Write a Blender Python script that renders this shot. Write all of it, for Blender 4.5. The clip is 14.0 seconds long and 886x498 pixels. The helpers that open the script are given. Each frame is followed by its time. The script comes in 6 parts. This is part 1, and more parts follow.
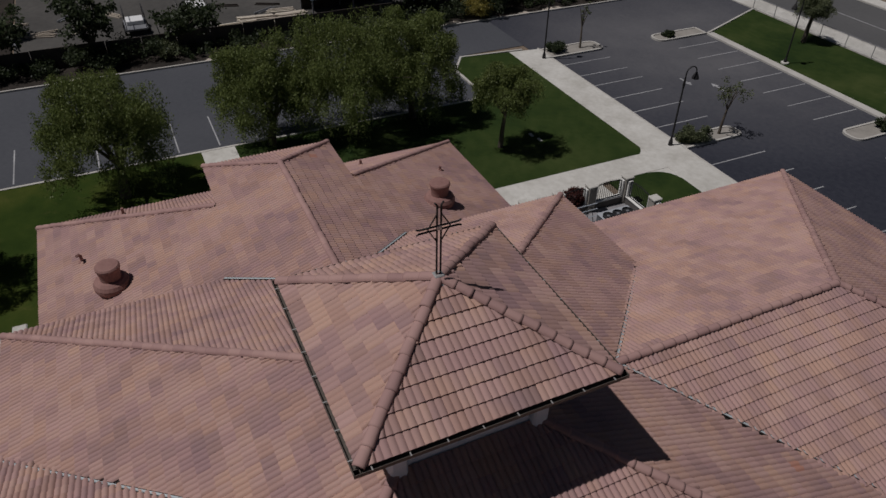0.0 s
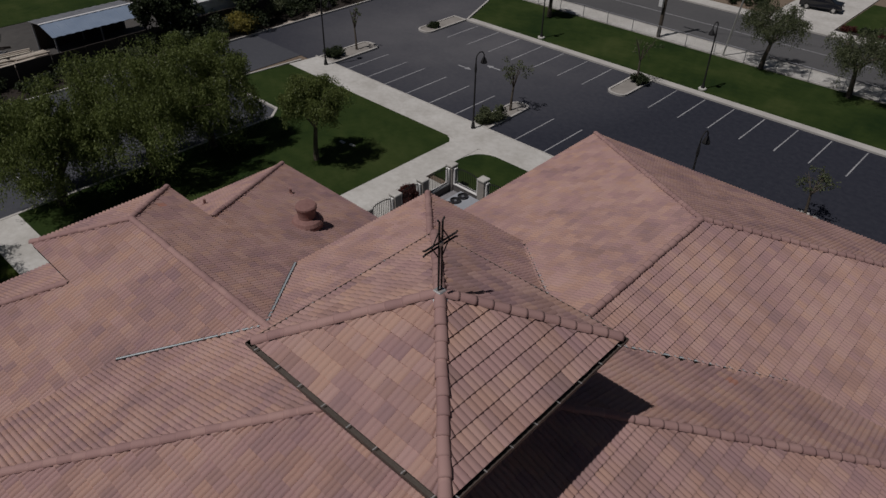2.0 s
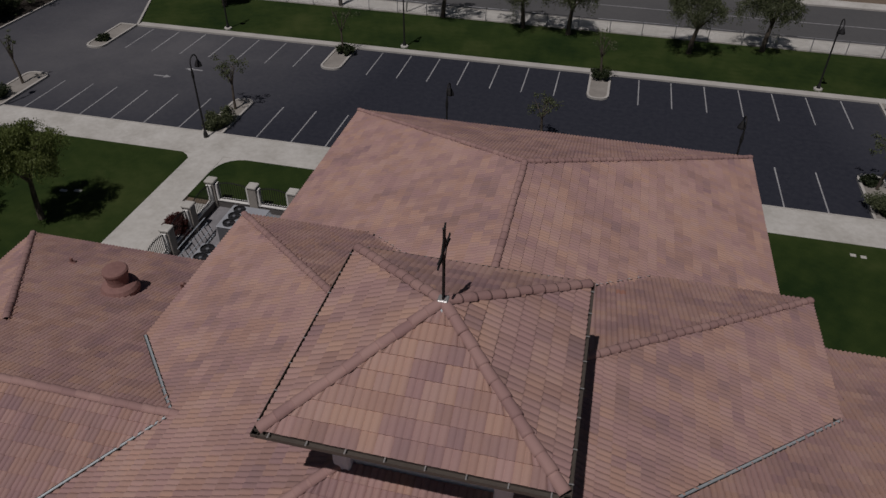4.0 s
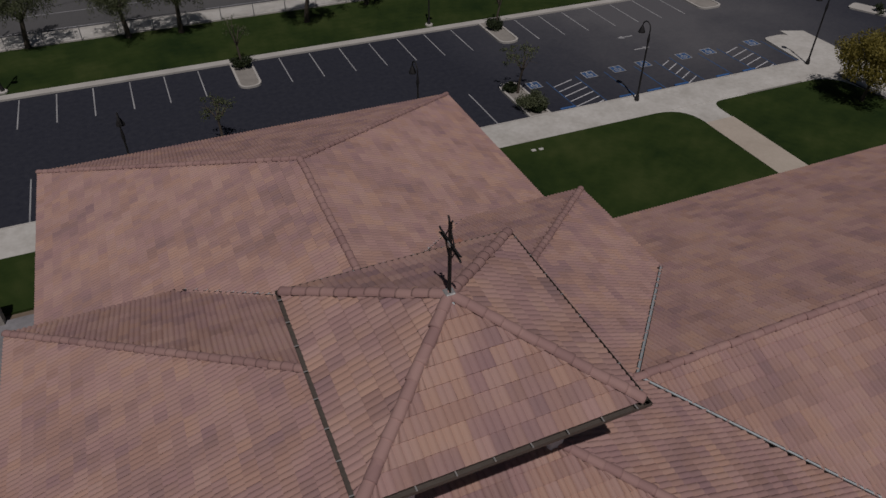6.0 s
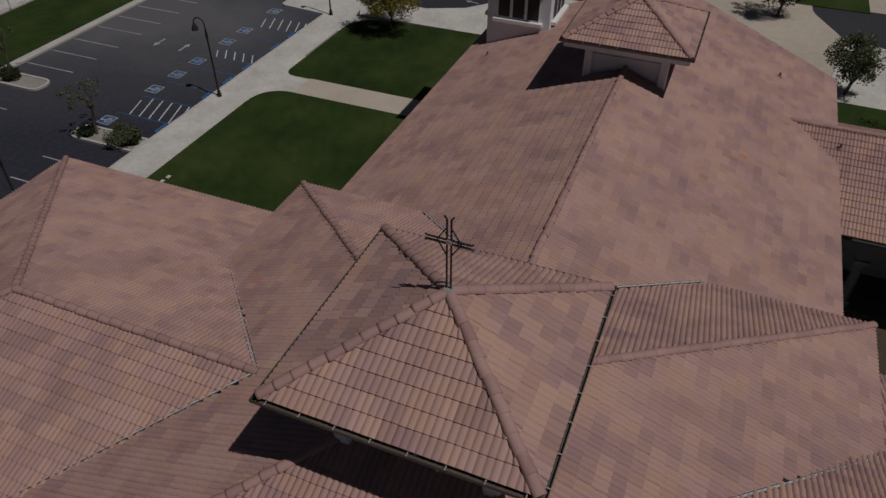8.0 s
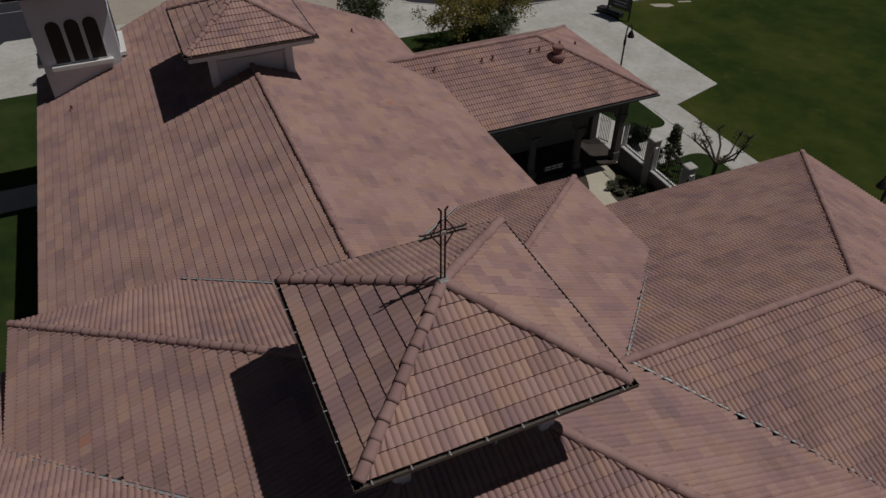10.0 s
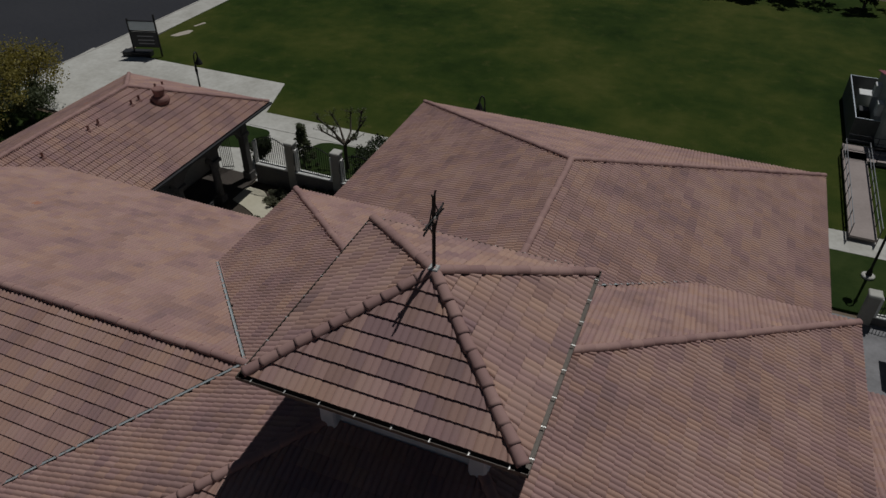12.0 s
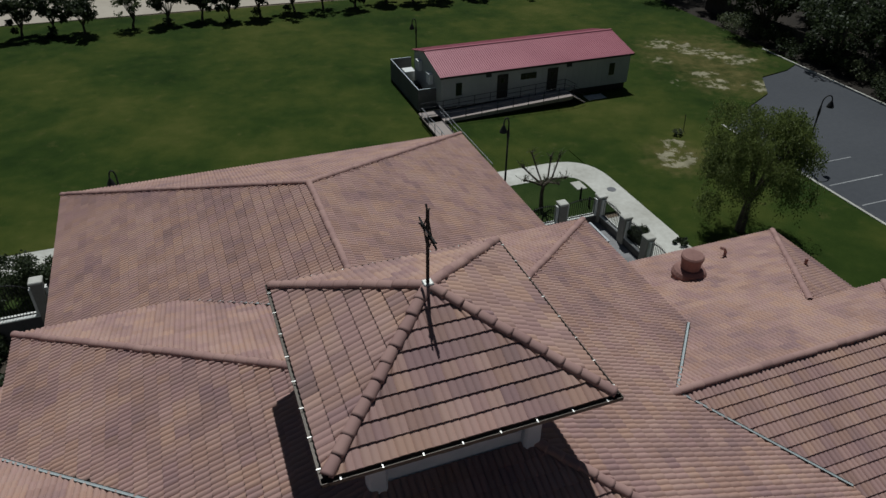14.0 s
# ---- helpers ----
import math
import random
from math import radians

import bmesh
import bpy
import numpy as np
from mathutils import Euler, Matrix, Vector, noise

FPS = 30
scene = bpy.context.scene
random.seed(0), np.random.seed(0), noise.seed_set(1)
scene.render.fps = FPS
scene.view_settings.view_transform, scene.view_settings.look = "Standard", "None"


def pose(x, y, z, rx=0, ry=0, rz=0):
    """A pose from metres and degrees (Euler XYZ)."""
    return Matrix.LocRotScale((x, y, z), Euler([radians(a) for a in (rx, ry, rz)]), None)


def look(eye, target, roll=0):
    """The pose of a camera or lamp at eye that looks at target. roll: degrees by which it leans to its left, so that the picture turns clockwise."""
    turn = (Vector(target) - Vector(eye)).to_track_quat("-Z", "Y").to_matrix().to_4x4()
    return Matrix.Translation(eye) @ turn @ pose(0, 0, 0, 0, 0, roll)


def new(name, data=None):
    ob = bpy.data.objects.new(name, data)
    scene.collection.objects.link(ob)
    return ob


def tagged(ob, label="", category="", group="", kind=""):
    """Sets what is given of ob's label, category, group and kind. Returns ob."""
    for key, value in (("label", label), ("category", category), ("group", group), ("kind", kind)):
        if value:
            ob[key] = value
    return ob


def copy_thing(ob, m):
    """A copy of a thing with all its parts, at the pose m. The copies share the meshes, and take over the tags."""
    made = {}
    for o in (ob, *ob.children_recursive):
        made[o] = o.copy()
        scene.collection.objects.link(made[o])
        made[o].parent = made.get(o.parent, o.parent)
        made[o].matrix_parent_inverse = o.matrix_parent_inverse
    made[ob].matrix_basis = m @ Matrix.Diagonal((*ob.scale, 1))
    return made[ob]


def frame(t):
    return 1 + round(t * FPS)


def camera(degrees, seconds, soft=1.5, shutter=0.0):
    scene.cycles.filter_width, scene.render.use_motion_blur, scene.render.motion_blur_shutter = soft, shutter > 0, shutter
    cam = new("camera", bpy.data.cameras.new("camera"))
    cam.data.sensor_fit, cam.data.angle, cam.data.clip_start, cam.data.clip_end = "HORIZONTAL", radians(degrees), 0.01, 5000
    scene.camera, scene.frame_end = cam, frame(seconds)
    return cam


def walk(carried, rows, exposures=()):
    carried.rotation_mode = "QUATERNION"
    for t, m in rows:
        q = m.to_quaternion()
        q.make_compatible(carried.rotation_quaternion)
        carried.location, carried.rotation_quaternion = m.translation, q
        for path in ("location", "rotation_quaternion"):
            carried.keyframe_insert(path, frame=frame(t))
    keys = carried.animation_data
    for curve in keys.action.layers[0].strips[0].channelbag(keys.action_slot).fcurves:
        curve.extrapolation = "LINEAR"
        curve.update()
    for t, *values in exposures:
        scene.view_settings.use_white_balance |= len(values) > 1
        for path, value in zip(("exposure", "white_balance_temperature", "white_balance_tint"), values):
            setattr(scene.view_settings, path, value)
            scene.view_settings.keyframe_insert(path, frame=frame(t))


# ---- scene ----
cam = camera(63.5, 14.0)
PATH = [
    (0, (10.658, -4.952, 25.403), (9.214, -4.268, 24.200), 0.96),
    (0.5, (10.225, -5.866, 25.364), (8.845, -5.056, 24.165), 0.88),
    (1, (9.647, -6.808, 25.358), (8.344, -5.871, 24.165), 0.96),
    (1.5, (8.869, -7.713, 25.404), (7.663, -6.650, 24.214), 1.12),
    (2, (7.823, -8.480, 25.474), (6.737, -7.293, 24.287), 1.21),
    (2.4, (6.836, -8.980, 25.516), (5.865, -7.699, 24.326), 1.14),
    (2.8, (5.794, -9.420, 25.535), (4.954, -8.055, 24.339), 1.01),
    (3.2, (4.715, -9.823, 25.529), (4.023, -8.385, 24.324), 0.87),
    (3.6, (3.586, -10.178, 25.499), (3.056, -8.680, 24.284), 0.77),
    (4, (2.387, -10.445, 25.452), (2.032, -8.905, 24.227), 0.72),
    (4.5, (0.791, -10.587, 25.387), (0.668, -9.019, 24.151), 0.72),
    (5, (-0.873, -10.482, 25.356), (-0.754, -8.921, 24.111), 0.71),
    (5.5, (-2.581, -10.154, 25.384), (-2.212, -8.639, 24.132), 0.63),
    (6, (-4.305, -9.558, 25.446), (-3.684, -8.132, 24.189), 0.50),
    (6.5, (-6.002, -8.637, 25.553), (-5.134, -7.353, 24.289), 0.33),
    (7, (-7.557, -7.353, 25.658), (-6.464, -6.262, 24.387), 0.13),
    (7.5, (-8.851, -5.741, 25.702), (-7.569, -4.887, 24.426), 0.03),
    (8, (-9.805, -3.868, 25.689), (-8.381, -3.288, 24.410), 0.15),
    (8.5, (-10.389, -1.838, 25.683), (-8.879, -1.555, 24.402), 0.33),
    (9, (-10.594, 0.243, 25.725), (-9.061, 0.220, 24.440), 0.35),
    (9.4, (-10.501, 1.911, 25.758), (-8.993, 1.645, 24.472), 0.31),
    (9.8, (-10.179, 3.565, 25.759), (-8.731, 3.061, 24.474), 0.28),
    (10.2, (-9.615, 5.169, 25.711), (-8.262, 4.438, 24.432), 0.28),
    (10.6, (-8.805, 6.671, 25.614), (-7.579, 5.732, 24.344), 0.31),
    (11, (-7.763, 8.016, 25.475), (-6.691, 6.890, 24.217), 0.33),
    (11.5, (-6.185, 9.410, 25.265), (-5.339, 8.087, 24.026), 0.34),
    (12, (-4.375, 10.467, 25.053), (-3.786, 8.992, 23.837), 0.33),
    (12.5, (-2.384, 11.198, 24.890), (-2.080, 9.620, 23.699), 0.37),
    (13, (-0.273, 11.549, 24.802), (-0.270, 9.924, 23.636), 0.46),
    (13.5, (1.845, 11.483, 24.742), (1.545, 9.871, 23.598), 0.58),
    (14, (3.906, 11.014, 24.719), (3.314, 9.473, 23.589), 0.75),
]
EXPOSURE = [(0, -0.40, 6380, 12.5), (2, -0.51, 6400, 13.5), (4.5, -0.73, 6480, 15), (6.5, -0.81, 6500, 15.5), (8, -0.81, 6520, 12), (9, -0.77, 6480, 10.5), (12, -0.73, 6280, 6), (12.5, -0.53, 6200, 4), (13, -0.32, 6140, 2.5), (14, -0.12, 6070, 1)]
walk(cam, [(t, look(eye, target, roll)) for t, eye, target, roll in PATH], EXPOSURE)

# ---- world, sun ----
SUN_AZ, SUN_EL = radians(-106.5), radians(63.2)
sun_dir = Vector((math.cos(SUN_AZ) * math.cos(SUN_EL), math.sin(SUN_AZ) * math.cos(SUN_EL), math.sin(SUN_EL)))
world = bpy.data.worlds.new("sky")
scene.world = world
world.use_nodes = True
wn = world.node_tree.nodes
sky = wn.new("ShaderNodeTexSky")
sky.sky_type = "NISHITA"
sky.sun_disc = False
sky.sun_elevation = SUN_EL
sky.sun_rotation = math.pi / 2 - SUN_AZ
wn["Background"].inputs["Strength"].default_value = 0.0155
world.node_tree.links.new(sky.outputs[0], wn["Background"].inputs["Color"])
sun = new("sun", bpy.data.lights.new("sun", "SUN"))
sun.data.energy, sun.data.angle, sun.data.color = 3.15, radians(0.53), (1.0, 0.965, 0.935)
sun.matrix_world = look(sun_dir * 100, (0, 0, 0))


# ---- materials ----
def node(nt, kind, **inputs):
    n = nt.nodes.new(kind)
    for k, v in inputs.items():
        n.inputs[k.replace("_", " ")].default_value = v
    return n


def base(name, rough=0.85, metal=0.0, spec=0.3):
    m = bpy.data.materials.new(name)
    m.use_nodes = True
    b = m.node_tree.nodes["Principled BSDF"]
    b.inputs["Roughness"].default_value = rough
    b.inputs["Metallic"].default_value = metal
    b.inputs["Specular IOR Level"].default_value = spec
    return m, m.node_tree, b


def ramp(nt, stops):
    r = nt.nodes.new("ShaderNodeValToRGB")
    e = r.color_ramp.elements
    while len(e) < len(stops):
        e.new(0.5)
    for i, (p, c) in enumerate(stops):
        e[i].position, e[i].color = p, (*c, 1)
    return r


def surface(name, dark, light, big=0.3, fine=8.0, rough=0.85, bump=0.2, metal=0.0, spec=0.3, bump_scale=40.0, mid=0.5, distance=0.02):
    """Two scales of colour variation and a fine relief, in world metres."""
    m, nt, b = base(name, rough, metal, spec)
    pos = nt.nodes.new("ShaderNodeNewGeometry").outputs["Position"]
    n1 = node(nt, "ShaderNodeTexNoise", Scale=big, Detail=3.0)
    n2 = node(nt, "ShaderNodeTexNoise", Scale=fine, Detail=5.0, Roughness=0.65)
    mix = nt.nodes.new("ShaderNodeMath")
    mix.operation = "MULTIPLY_ADD"
    mix.inputs[1].default_value = 0.55
    half = nt.nodes.new("ShaderNodeMath")
    half.operation = "MULTIPLY"
    half.inputs[1].default_value = 0.45
    r = ramp(nt, [(mid - 0.22, dark), (mid + 0.22, light)])
    bn = node(nt, "ShaderNodeTexNoise", Scale=bump_scale, Detail=4.0)
    bp = node(nt, "ShaderNodeBump", Strength=bump, Distance=distance)
    ln = nt.links.new
    for n in (n1, n2, bn):
        ln(pos, n.inputs["Vector"])
    ln(n2.outputs[0], half.inputs[0])
    ln(n1.outputs[0], mix.inputs[0])
    ln(half.outputs[0], mix.inputs[2])
    ln(mix.outputs[0], r.inputs[0])
    ln(r.outputs[0], b.inputs["Base Color"])
    ln(bn.outputs[0], bp.inputs["Height"])
    ln(bp.outputs[0], b.inputs["Normal"])
    return m


def tile_material(name, stops, patch=0.7, weight=0.24, toned=False):
    """Fired-colour concrete tile: one colour a tile, its blend stored with the tile or drawn at random."""
    m, nt, b = base(name, 0.8, 0.0, 0.25)
    ln = nt.links.new
    geo = nt.nodes.new("ShaderNodeNewGeometry")
    info = nt.nodes.new("ShaderNodeObjectInfo")
    add = nt.nodes.new("ShaderNodeMath")
    add.operation = "ADD"
    fr = nt.nodes.new("ShaderNodeMath")
    fr.operation = "FRACT"
    ln(geo.outputs["Random Per Island"], add.inputs[0])
    ln(info.outputs["Random"], add.inputs[1])
    ln(add.outputs[0], fr.inputs[0])
    n1 = node(nt, "ShaderNodeTexNoise", Scale=patch, Detail=4.0, Roughness=0.6)
    n2 = node(nt, "ShaderNodeTexNoise", Scale=14.0, Detail=5.0, Roughness=0.7)
    n3 = node(nt, "ShaderNodeTexVoronoi", Scale=1.15)
    for n in (n1, n2, n3):
        ln(geo.outputs["Position"], n.inputs["Vector"])
    sep = nt.nodes.new("ShaderNodeSeparateColor")
    ln(n3.outputs["Color"], sep.inputs[0])

    def weighted(sock, w, plus=None):
        k = nt.nodes.new("ShaderNodeMath")
        k.operation = "MULTIPLY_ADD"
        k.inputs[1].default_value = w
        ln(sock, k.inputs[0])
        if plus is None:
            k.inputs[2].default_value = 0.0
        else:
            ln(plus, k.inputs[2])
        return k.outputs[0]

    if toned:
        tone = nt.nodes.new("ShaderNodeAttribute")
        tone.attribute_name = "tone"
        s = weighted(tone.outputs["Fac"], 1.0)
        s = weighted(n1.outputs[0], 0.16, s)
    else:
        s = weighted(fr.outputs[0], weight)
        s = weighted(sep.outputs[0], 0.24, s)
        s = weighted(n1.outputs[0], 0.62, s)
    s = weighted(n2.outputs[0], 0.12, s)
    r = ramp(nt, stops)
    ln(s, r.inputs[0])
    if toned:
        # firing batches: some tiles run to tan, others to rose
        n4 = node(nt, "ShaderNodeTexNoise", Scale=0.85, Detail=1.5)
        ln(geo.outputs["Position"], n4.inputs["Vector"])
        h = weighted(fr.outputs[0], 0.30)
        h = weighted(n4.outputs[0], 0.70, h)
        hue = ramp(nt, [(0.34, (1.04, 1.01, 0.93)), (0.5, (1.0, 0.998, 1.0)), (0.66, (0.99, 0.972, 1.025))])
        ln(h, hue.inputs[0])
        mul = nt.nodes.new("ShaderNodeVectorMath")
        mul.operation = "MULTIPLY"
        ln(r.outputs[0], mul.inputs[0])
        ln(hue.outputs[0], mul.inputs[1])
        ln(mul.outputs[0], b.inputs["Base Color"])
    else:
        ln(r.outputs[0], b.inputs["Base Color"])
    bp = node(nt, "ShaderNodeBump", Strength=0.25, Distance=0.01)
    ln(n2.outputs[0], bp.inputs["Height"])
    ln(bp.outputs[0], b.inputs["Normal"])
    return m


def leaf_material(name, dark, light):
    m, nt, b = base(name, 0.55, 0.0, 0.3)
    ln = nt.links.new
    geo = nt.nodes.new("ShaderNodeNewGeometry")
    n1 = node(nt, "ShaderNodeTexNoise", Scale=0.8, Detail=2.0)
    ln(geo.outputs["Position"], n1.inputs["Vector"])
    k = nt.nodes.new("ShaderNodeMath")
    k.operation = "MULTIPLY_ADD"
    k.inputs[1].default_value = 0.5
    ln(geo.outputs["Random Per Island"], k.inputs[0])
    h = nt.nodes.new("ShaderNodeMath")
    h.operation = "MULTIPLY"
    h.inputs[1].default_value = 0.5
    ln(n1.outputs[0], h.inputs[0])
    ln(h.outputs[0], k.inputs[2])
    r = ramp(nt, [(0.2, dark), (0.8, light)])
    ln(k.outputs[0], r.inputs[0])
    ln(r.outputs[0], b.inputs["Base Color"])
    tr = nt.nodes.new("ShaderNodeBsdfTranslucent")
    mix = nt.nodes.new("ShaderNodeMixShader")
    mix.inputs[0].default_value = 0.42
    ln(r.outputs[0], tr.inputs["Color"])
    ln(b.outputs[0], mix.inputs[1])
    ln(tr.outputs[0], mix.inputs[2])
    ln(mix.outputs[0], nt.nodes["Material Output"].inputs["Surface"])
    return m


ROOF_STOPS = [(0.32, (0.252, 0.166, 0.160)), (0.48, (0.302, 0.194, 0.184)), (0.60, (0.364, 0.230, 0.206)), (0.72, (0.418, 0.269, 0.230)), (0.88, (0.452, 0.297, 0.250)), (0.97, (0.45, 0.275, 0.22)), (1.0, (0.40, 0.205, 0.160))]
TILE = tile_material("concrete_roof_tile", ROOF_STOPS, toned=True)
CAP = tile_material("ridge_tile", [(0.2, (0.27, 0.163, 0.156)), (0.6, (0.345, 0.212, 0.195)), (0.9, (0.40, 0.252, 0.225))], weight=0.35)
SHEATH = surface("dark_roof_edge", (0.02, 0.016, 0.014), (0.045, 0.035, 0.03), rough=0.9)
STUCCO = surface("pale_stucco", (0.665, 0.70, 0.755), (0.76, 0.79, 0.84), big=0.5, fine=6, bump=0.35, bump_scale=60)
FENCE_STUCCO = surface("weathered_grey_stucco", (0.26, 0.24, 0.21), (0.37, 0.345, 0.31), big=0.6, fine=6, bump=0.35, bump_scale=60)
# stone of porch and plinths, colour darkened to carry the shade there
STONE_SHADED = surface("shade_darkened_stone", (0.085, 0.078, 0.074), (0.14, 0.13, 0.124), big=0.5, fine=6, bump=0.35, bump_scale=60)
TRIM = surface("white_trim", (0.68, 0.67, 0.64), (0.80, 0.79, 0.76), rough=0.6)
IRON = surface("black_iron", (0.012, 0.012, 0.013), (0.03, 0.028, 0.028), rough=0.6, metal=0.0, fine=20)
GUTTER = surface("brown_gutter", (0.075, 0.062, 0.052), (0.15, 0.128, 0.11), rough=0.5, metal=0.2, fine=15)
CLIP = surface("bare_metal_clip", (0.45, 0.44, 0.42), (0.65, 0.64, 0.62), rough=0.4, metal=0.6, fine=30)
FLASH = surface("weathered_flashing", (0.34, 0.375, 0.39), (0.52, 0.56, 0.57), rough=0.6, metal=0.2, fine=12)
TERRA = surface("terracotta_pot", (0.205, 0.108, 0.096), (0.315, 0.180, 0.158), big=1.5, rough=0.85)


def turf(name, stops, big, fine, bare=(), dry=()):
    """Mown grass in mottled greens; bare: places where pale soil shows through, dry: places where the grass thins and yellows."""
    m, nt, b = base(name, 0.95, 0.0, 0.08)
    ln = nt.links.new
    pos = nt.nodes.new("ShaderNodeNewGeometry").outputs["Position"]
    n1 = node(nt, "ShaderNodeTexNoise", Scale=big, Detail=4.0, Roughness=0.6)
    n2 = node(nt, "ShaderNodeTexNoise", Scale=fine, Detail=5.0, Roughness=0.65)
    n3 = node(nt, "ShaderNodeTexNoise", Scale=0.75, Detail=7.0, Roughness=0.72)
    bn = node(nt, "ShaderNodeTexNoise", Scale=20.0, Detail=4.0)
    for n in (n1, n2, n3, bn):
        ln(pos, n.inputs["Vector"])

    def maths(op, x, y):
        k = nt.nodes.new("ShaderNodeMath")
        k.operation = op
        for i, v in enumerate((x, y)):
            if isinstance(v, float):
                k.inputs[i].default_value = v
            else:
                ln(v, k.inputs[i])
        return k.outputs[0]

    def near(places):
        best = None
        for x, y, reach in places:
            d = nt.nodes.new("ShaderNodeVectorMath")
            d.operation = "DISTANCE"
            d.inputs[1].default_value = (x, y, 0.1)
            ln(pos, d.inputs[0])
            f = nt.nodes.new("ShaderNodeMapRange")
            f.inputs["From Min"].default_value, f.inputs["From Max"].default_value = reach, reach * 0.35
            ln(d.outputs["Value"], f.inputs["Value"])
            best = f.outputs[0] if best is None else maths("MAXIMUM", best, f.outputs[0])
        return best

    def blend(fac, colour, under):
        mx = nt.nodes.new("ShaderNodeMix")
        mx.data_type = "RGBA"
        ln(fac, mx.inputs["Factor"])
        ln(under, mx.inputs["A"])
        ln(colour, mx.inputs["B"])
        return mx.outputs["Result"]

    r = ramp(nt, stops)
    ln(maths("ADD", maths("MULTIPLY", n1.outputs[0], 0.72), maths("MULTIPLY", n2.outputs[0], 0.28)), r.inputs[0])
    colour = r.outputs[0]
    for places, lo, hi, dark, light in ((dry, 0.54, 0.86, (0.060, 0.060, 0.017), (0.130, 0.110, 0.042)), (bare, 0.755, 0.82, (0.17, 0.155, 0.10), (0.36, 0.325, 0.23))):
        if places:
            mask = ramp(nt, [(lo, (0, 0, 0)), (hi, (1, 1, 1))])
            ln(maths("ADD", maths("MULTIPLY", near(places), 0.30), maths("MULTIPLY", n3.outputs[0], 0.95)), mask.inputs[0])
            tint = ramp(nt, [(0.35, dark), (0.65, light)])
            ln(n2.outputs[0], tint.inputs[0])
            colour = blend(mask.outputs[0], tint.outputs[0], colour)
    ln(colour, b.inputs["Base Color"])
    bp = node(nt, "ShaderNodeBump", Strength=0.8, Distance=0.05)
    ln(bn.outputs[0], bp.inputs["Height"])
    ln(bp.outputs[0], b.inputs["Normal"])
    return m


GRASS = turf("mown_lawn", [(0.34, (0.014, 0.029, 0.008)), (0.5, (0.029, 0.047, 0.012)), (0.66, (0.050, 0.066, 0.020))], 0.16, 1.3)
FIELD = turf("playing_field_grass", [(0.34, (0.013, 0.028, 0.0045)), (0.46, (0.028, 0.047, 0.008)), (0.56, (0.049, 0.063, 0.012)), (0.68, (0.078, 0.083, 0.020))], 0.085, 0.5,
             bare=((-44.2, -50.6, 3.4), (-45.6, -48.6, 3.4), (-47.2, -46.4, 3.6), (-48.6, -44.2, 3.4), (-41.4, -46.5, 2.4), (-39.3, -40.8, 2.0), (-42.4, -39.6, 3.0), (-42.9, -41.6, 2.6), (-46.2, -37.6, 3.0), (-29.7, -27.8, 3.0), (-31.0, -30.0, 2.0)),
             dry=((-46.0, -46.5, 9.0), (-44.5, -40.0, 6.5), (-30.0, -28.0, 4.0)))
ASPHALT = surface("sealed_asphalt", (0.020, 0.021, 0.028), (0.047, 0.047, 0.054), big=0.045, fine=2.5, rough=0.85, bump=0.5, bump_scale=90, spec=0.25)
ASPHALT_OLD = surface("grey_asphalt", (0.055, 0.058, 0.068), (0.085, 0.088, 0.098), big=0.09, fine=2.5, rough=0.9, bump=0.5, bump_scale=90, spec=0.2)
ROADWAY = surface("road_asphalt", (0.08, 0.08, 0.082), (0.115, 0.113, 0.112), big=0.12, fine=2.0, rough=0.9, bump=0.4, bump_scale=80, spec=0.2)
CONCRETE = surface("light_concrete", (0.38, 0.362, 0.322), (0.63, 0.615, 0.575), big=0.38, fine=2.6, rough=0.9, bump=0.25)
KERB = surface("kerb_concrete", (0.38, 0.36, 0.33), (0.54, 0.52, 0.48), big=0.6, fine=6, rough=0.9)
YARD_FLOOR = surface("stained_grey_concrete", (0.15, 0.145, 0.15), (0.31, 0.30, 0.31), big=0.6, fine=4, rough=0.9)
PAVER = surface("tan_concrete", (0.40, 0.345, 0.28), (0.52, 0.455, 0.38), big=0.4, fine=3.5, rough=0.9)
GRAVEL = surface("grey_brown_gravel", (0.20, 0.185, 0.165), (0.36, 0.335, 0.30), big=0.8, fine=9, rough=1.0, bump=0.7, bump_scale=20)
CREAM_PAVING = surface("cream_paving", (0.50, 0.455, 0.345), (0.62, 0.575, 0.46), big=0.5, fine=4, rough=0.9)
PAINT = surface("white_road_paint", (0.18, 0.18, 0.19), (0.48, 0.48, 0.48), big=0.35, fine=7, rough=0.8)
HATCH = surface("fresh_white_paint", (0.36, 0.36, 0.38), (0.68, 0.68, 0.69), big=0.35, fine=7, rough=0.8)
FADED = surface("faded_blue_paint", (0.026, 0.062, 0.14), (0.05, 0.125, 0.28), big=1.5, fine=6, rough=0.8)
BLUE = surface("blue_road_paint", (0.025, 0.08, 0.22), (0.05, 0.15, 0.36), big=1.5, fine=8, rough=0.7)
# grey dirt taken darker, with the yard's tree shade in its colour
GREYDIRT = surface("grey_dirt_with_tree_shade", (0.045, 0.043, 0.041), (0.10, 0.094, 0.086), big=0.15, fine=1.5, rough=1.0, bump=0.6, bump_scale=12)
SOIL = surface("dry_soil", (0.12, 0.09, 0.065), (0.24, 0.185, 0.135), big=0.2, fine=2.5, rough=1.0, bump=0.7, bump_scale=15)
SAND = surface("pale_dry_ground", (0.36, 0.31, 0.255), (0.50, 0.445, 0.375), big=0.15, fine=1.5, rough=1.0, bump=0.5, bump_scale=12)
BED = surface("bed_soil", (0.042, 0.034, 0.027), (0.10, 0.078, 0.06), big=0.4, fine=4, rough=1.0, bump=0.9, bump_scale=25)
